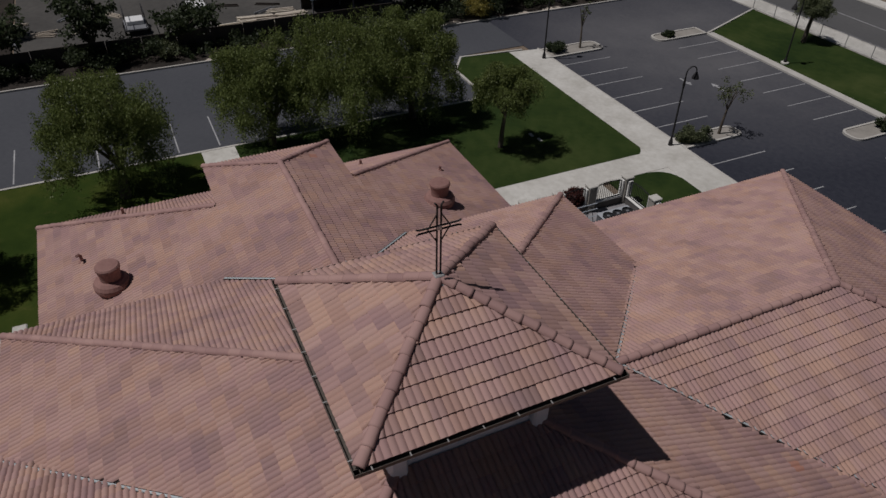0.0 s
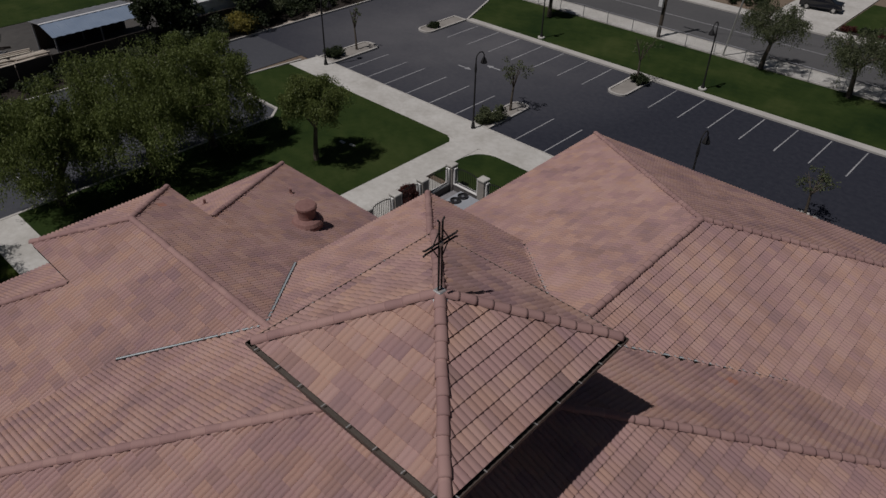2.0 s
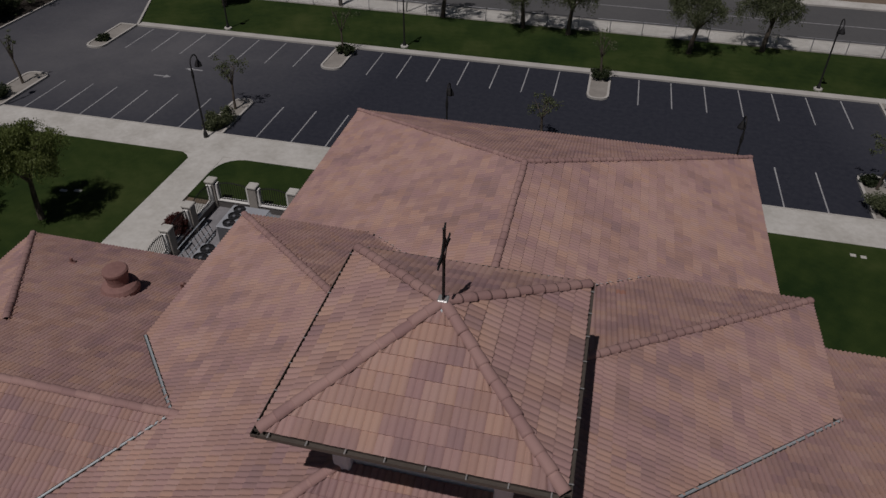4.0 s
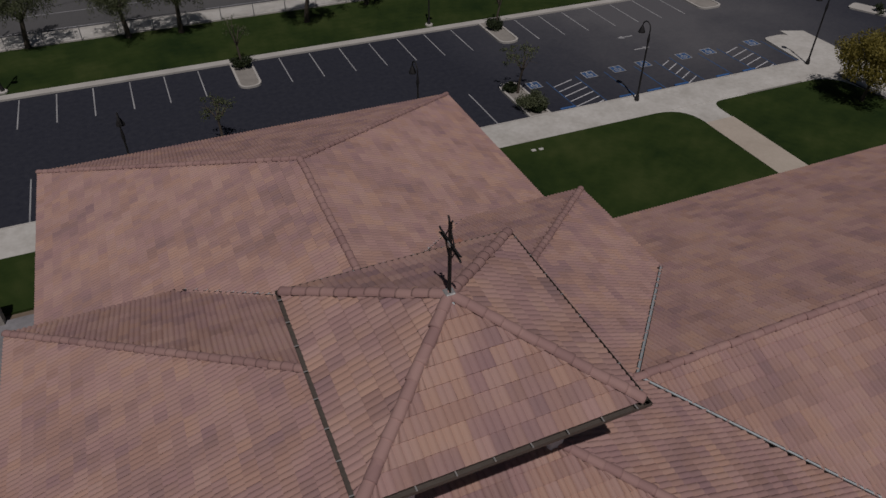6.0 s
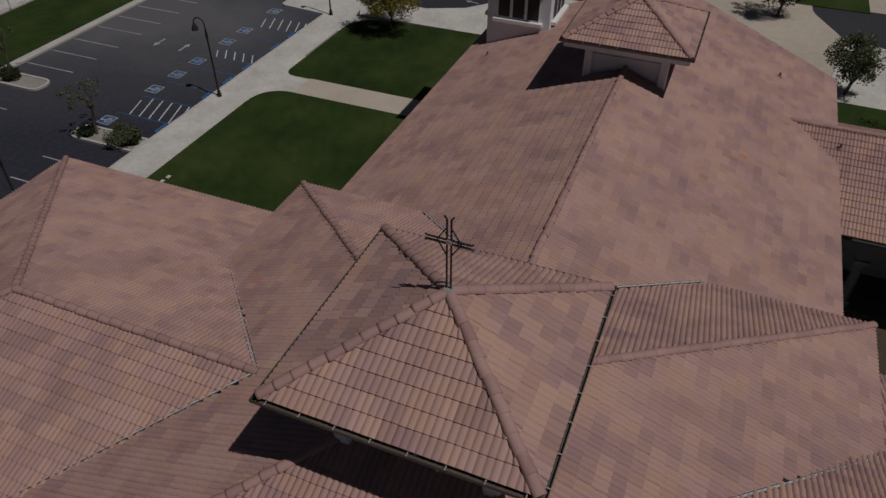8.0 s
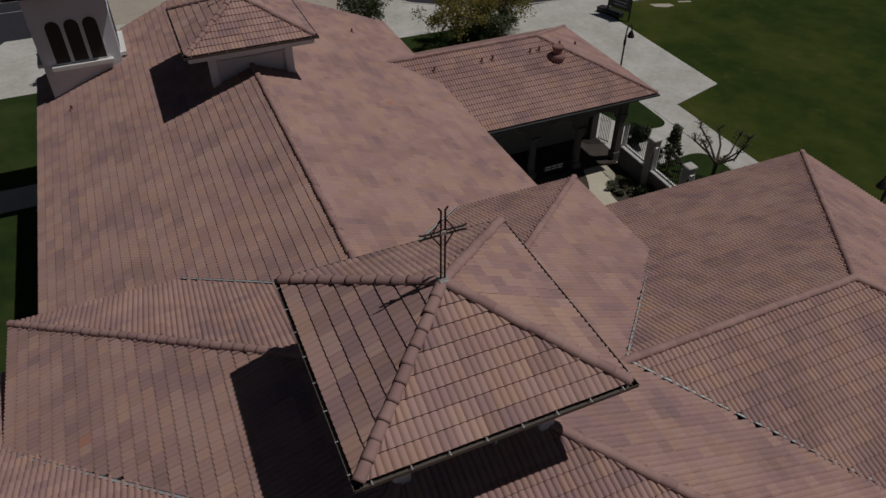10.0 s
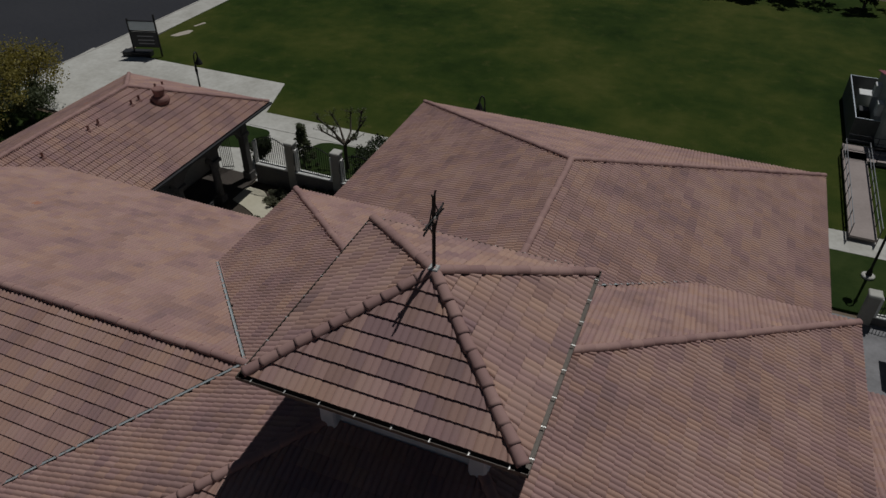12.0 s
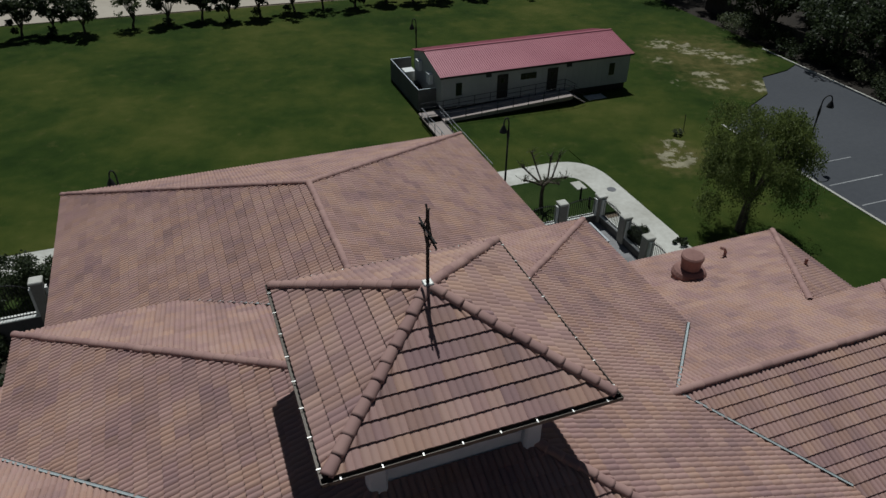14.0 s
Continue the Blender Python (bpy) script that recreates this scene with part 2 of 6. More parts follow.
# darker than BED: shade of hedge, trees and fence put into the colour
MULCH = surface("mulch_darkened_for_shade", (0.014, 0.012, 0.010), (0.045, 0.035, 0.028), big=0.4, fine=4, rough=1.0, bump=0.9, bump_scale=25)
BARK = surface("bark", (0.05, 0.04, 0.032), (0.14, 0.115, 0.09), big=2, fine=10, rough=0.95, bump=0.8, bump_scale=18)
LEAF_PEPPER = leaf_material("pepper_tree_leaves", (0.095, 0.126, 0.034), (0.198, 0.236, 0.073))
LEAF_DARK = leaf_material("dark_leaves", (0.020, 0.030, 0.014), (0.070, 0.090, 0.040))
LEAF_LOT = leaf_material("olive_leaves", (0.065, 0.080, 0.038), (0.170, 0.190, 0.100))
LEAF_YELLOW = leaf_material("yellowing_leaves", (0.140, 0.122, 0.026), (0.360, 0.300, 0.075))
LEAF_RED = leaf_material("red_leaves", (0.050, 0.014, 0.012), (0.135, 0.042, 0.034))
LEAF_PALE = leaf_material("pale_twiggy_leaves", (0.11, 0.115, 0.07), (0.30, 0.29, 0.20))
METAL_GREY = surface("galvanised_metal", (0.20, 0.205, 0.22), (0.31, 0.315, 0.33), big=0.8, rough=0.5, metal=0.4, bump=0.1)
METAL_PALE = surface("pale_sheet_metal", (0.50, 0.55, 0.60), (0.62, 0.67, 0.72), big=0.8, rough=0.45, metal=0.3, bump=0.1)
METAL_BLUE = surface("blue_grey_sheet_metal", (0.20, 0.26, 0.35), (0.28, 0.345, 0.44), big=0.8, rough=0.5, metal=0.2, bump=0.1)
METAL_UNIT = surface("pale_unit_casing", (0.36, 0.375, 0.40), (0.48, 0.495, 0.52), big=0.8, rough=0.5, metal=0.2, bump=0.1)
METAL_SIDE = surface("grey_unit_side", (0.11, 0.11, 0.118), (0.17, 0.17, 0.18), big=0.8, rough=0.55, metal=0.2, bump=0.1)
METAL_DARK = surface("dark_metal", (0.03, 0.03, 0.033), (0.07, 0.07, 0.075), rough=0.5, metal=0.4)
PINK = surface("faded_red_metal_roof", (0.29, 0.075, 0.110), (0.385, 0.122, 0.160), big=0.3, fine=3, rough=0.5, spec=0.4, bump=0.1)
DECK = surface("mauve_boards", (0.27, 0.225, 0.21), (0.38, 0.32, 0.30), big=0.5, fine=5, rough=0.85)
GREYWALL = surface("grey_board_wall", (0.10, 0.10, 0.10), (0.16, 0.158, 0.155), big=0.6, fine=6, rough=0.9)
CABIN = surface("cabin_siding", (0.40, 0.40, 0.39), (0.50, 0.50, 0.48), big=0.4, fine=4, rough=0.8)
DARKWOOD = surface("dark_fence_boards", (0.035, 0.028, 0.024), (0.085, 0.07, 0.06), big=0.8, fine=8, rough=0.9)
DARKDOOR = surface("dark_painted_door", (0.02, 0.017, 0.016), (0.045, 0.04, 0.036), rough=0.6)


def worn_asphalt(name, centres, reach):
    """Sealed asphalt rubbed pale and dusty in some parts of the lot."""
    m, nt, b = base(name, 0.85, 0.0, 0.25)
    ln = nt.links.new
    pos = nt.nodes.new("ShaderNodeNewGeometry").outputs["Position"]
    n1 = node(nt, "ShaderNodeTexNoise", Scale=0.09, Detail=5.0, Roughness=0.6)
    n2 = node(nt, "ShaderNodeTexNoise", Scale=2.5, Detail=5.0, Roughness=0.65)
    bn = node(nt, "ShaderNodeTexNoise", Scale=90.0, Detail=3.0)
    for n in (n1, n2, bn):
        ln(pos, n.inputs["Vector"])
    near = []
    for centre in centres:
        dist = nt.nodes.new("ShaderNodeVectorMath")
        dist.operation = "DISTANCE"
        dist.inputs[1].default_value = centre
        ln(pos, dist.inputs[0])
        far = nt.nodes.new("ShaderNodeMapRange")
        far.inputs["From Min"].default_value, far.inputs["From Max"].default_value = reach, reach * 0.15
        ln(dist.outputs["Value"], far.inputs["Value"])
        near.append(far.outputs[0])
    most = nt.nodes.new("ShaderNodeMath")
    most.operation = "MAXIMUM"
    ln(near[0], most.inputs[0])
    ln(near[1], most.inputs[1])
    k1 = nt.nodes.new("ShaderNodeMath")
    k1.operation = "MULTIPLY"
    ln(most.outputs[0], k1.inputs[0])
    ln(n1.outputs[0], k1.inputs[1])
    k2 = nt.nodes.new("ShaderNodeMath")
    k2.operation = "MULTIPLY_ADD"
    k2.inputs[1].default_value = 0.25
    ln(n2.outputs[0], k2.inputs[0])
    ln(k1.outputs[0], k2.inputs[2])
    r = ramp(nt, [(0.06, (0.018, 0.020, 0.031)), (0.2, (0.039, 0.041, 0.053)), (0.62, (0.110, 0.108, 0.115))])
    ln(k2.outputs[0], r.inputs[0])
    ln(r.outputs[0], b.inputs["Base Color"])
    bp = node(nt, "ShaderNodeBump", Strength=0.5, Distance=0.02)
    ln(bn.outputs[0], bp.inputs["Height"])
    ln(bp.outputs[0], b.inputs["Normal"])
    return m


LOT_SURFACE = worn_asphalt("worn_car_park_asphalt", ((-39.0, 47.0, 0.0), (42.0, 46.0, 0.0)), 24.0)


def glass_material():
    m, nt, b = base("dark_window_glass", 0.08, 0.0, 0.5)
    b.inputs["Base Color"].default_value = (0.012, 0.014, 0.017, 1)
    return m


GLASS = glass_material()
BLACKCAR = surface("black_car_paint", (0.008, 0.008, 0.01), (0.014, 0.014, 0.017), rough=0.2, spec=0.6)
RUBBER = surface("black_rubber", (0.012, 0.012, 0.012), (0.025, 0.025, 0.025), rough=0.9)
WHITE = surface("white_enamel", (0.66, 0.66, 0.66), (0.78, 0.78, 0.77), rough=0.5)
CREAM = surface("cream_siding", (0.52, 0.47, 0.38), (0.66, 0.6, 0.5), rough=0.8)
SHINGLE = surface("grey_shingle", (0.10, 0.09, 0.085), (0.19, 0.17, 0.155), big=0.6, fine=5, rough=0.95)


# ---- building helpers ----
def mesh_of(name, bm, material):
    me = bpy.data.meshes.new(name)
    bm.normal_update()
    bm.to_mesh(me)
    bm.free()
    me.materials.append(material)
    return me


def part(name, bm, material, parent, label=""):
    ob = new(name, mesh_of(name, bm, material))
    ob.parent = parent
    return tagged(ob, label)


def piece(name, me, m, parent):
    """An object on a shared mesh, placed by a matrix, under its thing."""
    ob = new(name, me)
    ob.parent = parent
    ob.matrix_basis = m
    return ob


def thing(name, at, label, category, group="", kind=""):
    ob = new(name)
    ob.location = at
    ob.empty_display_size = 0.2
    return tagged(ob, label, category, group, kind)


def solid(name, bm, material, label, category, group="", kind=""):
    return tagged(new(name, mesh_of(name, bm, material)), label, category, group, kind)


def box(bm, x0, y0, z0, x1, y1, z1, m=None, bevel=0.0):
    r = bmesh.ops.create_cube(bm, size=1.0)
    vs = r["verts"]
    for v in vs:
        v.co = Vector((x0 + (v.co.x + 0.5) * (x1 - x0), y0 + (v.co.y + 0.5) * (y1 - y0), z0 + (v.co.z + 0.5) * (z1 - z0)))
    if bevel:
        es = list({e for v in vs for e in v.link_edges})
        r2 = bmesh.ops.bevel(bm, geom=es, offset=bevel, segments=1, affect="EDGES", profile=0.5)
        vs = list(set(r2["verts"]) | {v for v in vs if v.is_valid})
    if m is not None:
        bmesh.ops.transform(bm, matrix=m, verts=vs)
    return bm


def cube_mesh(x0, y0, z0, x1, y1, z1, bevel=0.0):
    return box(bmesh.new(), x0, y0, z0, x1, y1, z1, None, bevel)


def tube(bm, pts, radii, sides=8, cap=True):
    """A round bar through points, with its own radius at each."""
    pts = [Vector(p) for p in pts]
    rings = []
    a = None
    for i, p in enumerate(pts):
        d = (pts[min(i + 1, len(pts) - 1)] - pts[max(i - 1, 0)]).normalized()
        if a is None:
            a = d.orthogonal().normalized() if abs(d.z) > 0.95 else d.cross(Vector((0, 0, 1))).normalized()
        a = (a - d * a.dot(d)).normalized()
        b = d.cross(a)
        rings.append([bm.verts.new(p + radii[i] * (math.cos(k * math.tau / sides) * a + math.sin(k * math.tau / sides) * b)) for k in range(sides)])
    for r0, r1 in zip(rings, rings[1:]):
        for k in range(sides):
            bm.faces.new((r0[k], r0[(k + 1) % sides], r1[(k + 1) % sides], r1[k]))
    if cap:
        bm.faces.new(rings[0][::-1])
        bm.faces.new(rings[-1])
    return bm


def lathe(bm, profile, sides=20, at=(0, 0, 0)):
    rings = []
    for r, z in profile:
        rings.append([bm.verts.new((at[0] + r * math.cos(k * math.tau / sides), at[1] + r * math.sin(k * math.tau / sides), at[2] + z)) for k in range(sides)])
    for r0, r1 in zip(rings, rings[1:]):
        for k in range(sides):
            bm.faces.new((r0[k], r0[(k + 1) % sides], r1[(k + 1) % sides], r1[k]))
    bm.faces.new(rings[0][::-1])
    bm.faces.new(rings[-1])
    return bm


def prism(bm, pts, z0, z1):
    """A flat slab on a polygon of the plan."""
    lo = [bm.verts.new((x, y, z0)) for x, y in pts]
    hi = [bm.verts.new((x, y, z1)) for x, y in pts]
    f = bm.faces.new(hi)
    bm.faces.new(lo[::-1])
    n = len(pts)
    for i in range(n):
        bm.faces.new((lo[i], lo[(i + 1) % n], hi[(i + 1) % n], hi[i]))
    bmesh.ops.recalc_face_normals(bm, faces=bm.faces)
    return bm


def rounded(pts, radii, n=7):
    """A polygon with arcs at its corners."""
    out = []
    k = len(pts)
    for i in range(k):
        p, a, b = Vector(pts[i]), Vector(pts[i - 1]), Vector(pts[(i + 1) % k])
        r = radii[i] if isinstance(radii, (list, tuple)) else radii
        if r <= 0:
            out.append(tuple(p))
            continue
        u, v = (a - p).normalized(), (b - p).normalized()
        s, e = p + u * r, p + v * r
        for j in range(n + 1):
            t = j / n
            q = s * (1 - t) ** 2 + p * 2 * t * (1 - t) + e * t * t
            out.append(tuple(q))
    return out


def strip(bm, pts, w, z0, z1, closed=False):
    """A band of constant width along a line of the plan."""
    P = [Vector(p) for p in pts]
    n = len(P)
    L, R = [], []
    for i in range(n):
        a = P[i - 1] if (i > 0 or closed) else P[i]
        b = P[(i + 1) % n] if (i < n - 1 or closed) else P[i]
        d1 = (P[i] - a).normalized() if (P[i] - a).length > 1e-6 else (b - P[i]).normalized()
        d2 = (b - P[i]).normalized() if (b - P[i]).length > 1e-6 else d1
        d = (d1 + d2).normalized()
        nrm = Vector((-d.y, d.x))
        k = 1 / max(0.5, nrm.dot(Vector((-d1.y, d1.x))))
        L.append(P[i] + nrm * w / 2 * k)
        R.append(P[i] - nrm * w / 2 * k)
    rows = [[bm.verts.new((q.x, q.y, z)) for q in S] for S, z in ((L, z0), (L, z1), (R, z1), (R, z0))]
    m = n if closed else n - 1
    for i in range(m):
        j = (i + 1) % n
        for a, b in ((0, 1), (1, 2), (2, 3), (3, 0)):
            bm.faces.new((rows[a][i], rows[a][j], rows[b][j], rows[b][i]))
    if not closed:
        for i in (0, n - 1):
            bm.faces.new([rows[a][i] for a in range(4)])
    bmesh.ops.recalc_face_normals(bm, faces=bm.faces)
    return bm


def from_arrays(name, verts, faces, material, tones=None):
    me = bpy.data.meshes.new(name)
    me.from_pydata(verts, [], faces)
    if tones is not None:
        me.attributes.new("tone", "FLOAT", "POINT").data.foreach_set("value", tones)
    me.materials.append(material)
    me.update()
    return me

# ---- ground ----
ground = bmesh.new()
bmesh.ops.create_grid(ground, x_segments=8, y_segments=8, size=1500)
for v in ground.verts:
    v.co.z = -0.05
solid("ground", ground, SOIL, "dry brown earth reaching to the horizon", "ground", kind="structure")


def slab(name, pts, z0, z1, material, label, category="ground"):
    return solid(name, prism(bmesh.new(), pts, z0, z1), material, label, category, kind="structure")


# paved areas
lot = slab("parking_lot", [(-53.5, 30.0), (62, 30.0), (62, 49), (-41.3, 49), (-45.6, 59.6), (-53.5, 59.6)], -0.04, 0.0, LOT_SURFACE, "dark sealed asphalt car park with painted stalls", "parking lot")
back_lot = slab("back_parking_lot", [(-53.5, -46), (-36.5, -46), (-36.5, 19.5), (-37.6, 21.6), (-43, 21.6), (-46, 24), (-46, 30.0), (-53.5, 30.0)], -0.04, 0.0, ASPHALT_OLD, "grey asphalt car park behind the church", "parking lot")
drive = slab("drive", [(46, -80), (110, -80), (110, 57), (62, 57), (62, 30.0), (46.0, 30.0)], -0.04, -0.002, ASPHALT, "dark asphalt drive with painted arrows", "road")
road = slab("road", [(-140, 61.0), (140, 61.0), (140, 71.6), (-140, 71.6)], -0.04, 0.0, ROADWAY, "grey asphalt street with a pale centre line", "road")

# lawns
slab("lawn_north", [(-41.5, 49.0), (50, 49.0), (50, 58.0), (-45.2, 58.0)], -0.04, 0.10, GRASS, "mown green lawn strip beside the street", "lawn")
slab("lawn_east_1", rounded([(9, 9), (31.55, 9), (31.55, 27.75), (9, 27.75)], [0, 0, 2.6, 0]), -0.04, 0.11, GRASS, "mown green lawn beside the church", "lawn")
slab("lawn_east_2", rounded([(33.93, 5), (47.0, 5), (47.0, 21), (46.2, 27.6), (33.93, 27.6)], [0, 0, 3, 2.5, 1.1]), -0.04, 0.11, GRASS, "mown green lawn beside the church", "lawn")
slab("lawn_west_1", rounded([(-36.9, 0.85), (-12, 0.85), (-12, 14), (-24.2, 14), (-24.0, 27.8), (-44.6, 29.2), (-45.4, 23.2), (-43.0, 21.5), (-37.9, 21.5), (-36.9, 20.2)], [0, 0, 0, 0, 2.0, 0, 0, 0, 0, 0]), -0.04, 0.11, GRASS, "mown green lawn under the pepper trees", "lawn")
slab("lawn_west_2", [(-36.9, -31.9), (-22.8, -31.9), (-22.8, -17), (-12, -17), (-12, -1.5), (-36.9, -1.5)], -0.04, 0.11, FIELD, "mown green lawn under a pepper tree", "lawn")
slab("lawn_gate_1", rounded([(-22.0, 22.9), (-10, 22.9), (-10, 27.8), (-22.0, 27.8)], [0, 0, 0, 2.2]), -0.04, 0.11, GRASS, "small mown lawn in front of the iron fence", "lawn")
slab("lawn_gate_2", [(-22.6, -28.9), (-8, -28.9), (-8, -22.9), (-22.6, -22.9)], -0.04, 0.11, GRASS, "small mown lawn in front of the iron fence", "lawn")
slab("lawn_gate_3", rounded([(10.5, -28.3), (20.8, -28.3), (20.4, -24.0), (19.3, -22.4), (10.5, -22.4)], [0, 1.6, 0.8, 0.3, 0]), -0.04, 0.115, GRASS, "small mown lawn beside the courtyard fence", "lawn")
slab("lawn_gate_4", rounded([(24.2, -28.2), (30.2, -28.2), (30.2, -24.0), (24.6, -25.4)], [1.2, 0.5, 0.2, 1.0]), -0.04, 0.13, GRASS, "small mown lawn beside the porch", "lawn")
slab("field", [(-54, -41.5), (-51.4, -40.2), (-47.8, -39.5), (-45.4, -36.0), (-39.6, -33.0), (-36.9, -31.0), (-22.75, -31.88), (-22.75, -29.5), (27.9, -29.5), (27.9, -35.4), (44.5, -35.4), (46, -80), (-54, -76)], -0.04, 0.09, FIELD, "wide mown green playing field", "lawn")
slab("lawn_south_east", [(33, -24.2), (45.6, -24.2), (46, -15), (46, 4), (36, 4)], -0.04, 0.11, GRASS, "mown green lawn beside the drive", "lawn")

# walks
for x0, y0, x1, y1 in ((-26.5, 25, -18, 27.76), (28, 24, 37.5, 27.76), (43, 20, 46.6, 27.76), (13, -28.8, 31.5, -22.0)):
    slab("walk_base", [(x0, y0), (x1, y0), (x1, y1), (x0, y1)], -0.04, 0.1, CONCRETE, "pale concrete walk", "pavement")
slab("pavement_north", rounded([(-44.8, 27.75), (46.2, 27.75), (49.2, 28.4), (49.2, 35.7), (46.4, 35.7), (45.9, 30.65), (-44.4, 30.65)], [0, 0, 0.5, 1.2, 0.6, 0.5, 0]), -0.04, 0.13, CONCRETE, "pale concrete walk along the car park", "pavement")
slab("path_east", [(31.5, 8), (34.0, 8), (34.0, 25.2), (31.5, 25.2)], -0.04, 0.125, PAVER, "tan concrete path across the lawn", "path")
slab("path_north_west", [(-24.3, 12), (-22.0, 12), (-22.0, 27.75), (-24.3, 27.75)], -0.04, 0.128, CONCRETE, "pale concrete path along the iron fence", "path")
for k in (1, -1):
    slab("path_edge", [(-22.05, k * 11.6), (-20.05, k * 11.6), (-20.05, k * 22.2), (-22.05, k * 22.2)][::k], -0.04, 0.1255, CONCRETE, "pale concrete path beside the iron fence", "path")
slab("path_west", [(-37, -1.5), (-14, -1.5), (-14, 0.85), (-37, 0.85)], -0.04, 0.126, CONCRETE, "pale concrete path across the lawn", "path")
slab("path_south_west", rounded([(-23.45, -17), (-23.45, -30.4), (30, -30.55), (30, -28.45), (-21.35, -28.25), (-21.35, -17)], [0, 3.4, 0, 0, 1.7, 0]), -0.04, 0.127, CONCRETE, "pale concrete path curving round the church", "path")
slab("plaza", [(26.6, -30.72), (28.0, -35.5), (48.0, -35.5), (47.4, -25.0), (33.0, -24.2), (26.6, -24.2)], -0.04, 0.124, CONCRETE, "pale concrete forecourt beside the drive", "pavement")
slab("pavement_street", [(-140, 58.25), (140, 58.25), (140, 61.0), (-140, 61.0)], -0.04, 0.12, CONCRETE, "pale concrete pavement behind the chain-link fence", "pavement")
slab("pavement_far", [(-140, 71.6), (140, 71.6), (140, 73.6), (-140, 73.6)], -0.04, 0.12, CONCRETE, "pale concrete pavement across the street", "pavement")
slab("pavement_east", rounded([(45.4, -24.4), (46.2, 4.9), (47.1, 4.9), (47.5, -12), (57.5, -14), (57.5, -17), (53.2, -19.3), (48.2, -26), (47.4, -34)], [0, 0, 0, 2, 1.4, 1.4, 2, 0, 0]), -0.04, 0.122, CONCRETE, "pale concrete walk curving along the drive", "pavement")
slab("pavement_flare", [(47.0, 27.6), (47.0, 4.8), (58, 4.8), (58, 15.2), (54.7, 17.1), (52.2, 19.2), (50.7, 22.5), (50.9, 29), (51.0, 35.6), (49.0, 36.4), (48.6, 28.4)], -0.04, 0.126, CONCRETE, "pale concrete walk flaring out along the drive", "pavement")
slab("pavement_south", [(45.0, -35.3), (47.5, -35.2), (46.0, -79.8), (43.6, -79.8)], -0.04, 0.12, CONCRETE, "pale concrete walk between the field and the drive", "pavement")
slab("gravel_forecourt", rounded([(48.5, -13.0), (57, -14.2), (64, -11), (88, -11), (88, 7.5), (48.5, 7.5)], [0, 1, 1, 0, 0, 1]), -0.03, 0.05, SAND, "pale dusty ground before the church's end", "ground")
slab("lawn_far_east", [(65.5, -16), (72, -16), (72, -9.5), (65.5, -9.5)], -0.03, 0.09, GRASS, "small lawn beside the drive", "lawn")
slab("sand_far", [(-90, -76.2), (45.5, -80.2), (110, -82), (110, -140), (-90, -140)], -0.045, 0.05, SAND, "pale dry sandy ground beyond the field", "ground")
slab("dirt_yard", [(-120, -13.8), (-60.5, -13.8), (-60.5, 62), (-120, 62)], -0.045, 0.02, GREYDIRT, "grey dirt yard behind the hedge, darkened for tree shade", "ground")
slab("mulch_verge", [(-84, -75.5), (-53.6, -75.5), (-53.6, 58), (-60, 58), (-60, -14), (-84, -14)], -0.045, 0.08, MULCH, "mulched verge under the boundary hedge, darkened for its shade", "ground")
slab("yard_grass", [(-110, 2), (-72.5, 2), (-72.5, 28), (-110, 28)], 0.0, 0.06, GRASS, "green grass beyond the shelters", "lawn")
slab("courtyard_planting", [(9.5, -22.1), (27, -22.1), (27, -9), (9.5, -9)], -0.04, 0.09, BED, "dark planting bed in the courtyard", "ground")
slab("courtyard_paving", rounded([(21.85, -19.5), (20.6, -19.05), (19.5, -18.5), (18.8, -16.6), (16.5, -16.0), (16.5, -19.7), (18.0, -19.5), (19.1, -19.6), (20.5, -21.1), (21.85, -21.15)], [0.1, 0.5, 0.5, 0.8, 0.3, 0.3, 0.4, 0.4, 0.4, 0.1]), 0.0, 0.14, CREAM_PAVING, "cream paving in the courtyard", "path")
slab("service_yard_1", [(-19.6, 13), (-10, 13), (-10, 22.4), (-19.6, 22.4)], -0.04, 0.1, YARD_FLOOR, "grey concrete floor of the fenced service yard", "pavement")
slab("service_yard_2", [(-19.6, -22.4), (-10, -22.4), (-10, -13), (-19.6, -13)], -0.04, 0.1, YARD_FLOOR, "grey concrete floor of the fenced service yard", "pavement")
# kerbs
for pts, w in (
    ([(-41.4, 48.7), (62, 48.7)], 0.8), ([(-41.5, 48.4), (-45.4, 58.2)], 0.2),
    ([(-37.0, -31.8), (-37.0, 20.2), (-38.0, 21.4), (-43.0, 21.4), (-45.5, 23.1), (-44.9, 29.2)], 0.2),
    ([(-44.6, 30.72), (45.8, 30.72)], 0.14), ([(-53.45, -46), (-53.45, 56)], 0.18),
    ([(-140, 60.95), (140, 60.95)], 0.2), ([(-140, 71.6), (140, 71.6)], 0.2), ([(46, -80), (47.6, -35.2), (48.4, -26), (53.2, -19.1)], 0.18)):
    solid("kerb", strip(bmesh.new(), pts, w, -0.04, 0.15), KERB, "pale concrete kerb", "kerb", kind="structure")


# painted lines
def paint(bm, name, parent, material=PAINT, label=""):
    return part(name, bm, material, parent, label)


def bar(x0, y0, x1, y1, w=0.09, z=0.006):
    return strip(bmesh.new(), [(x0, y0), (x1, y1)], w, -0.01, z)


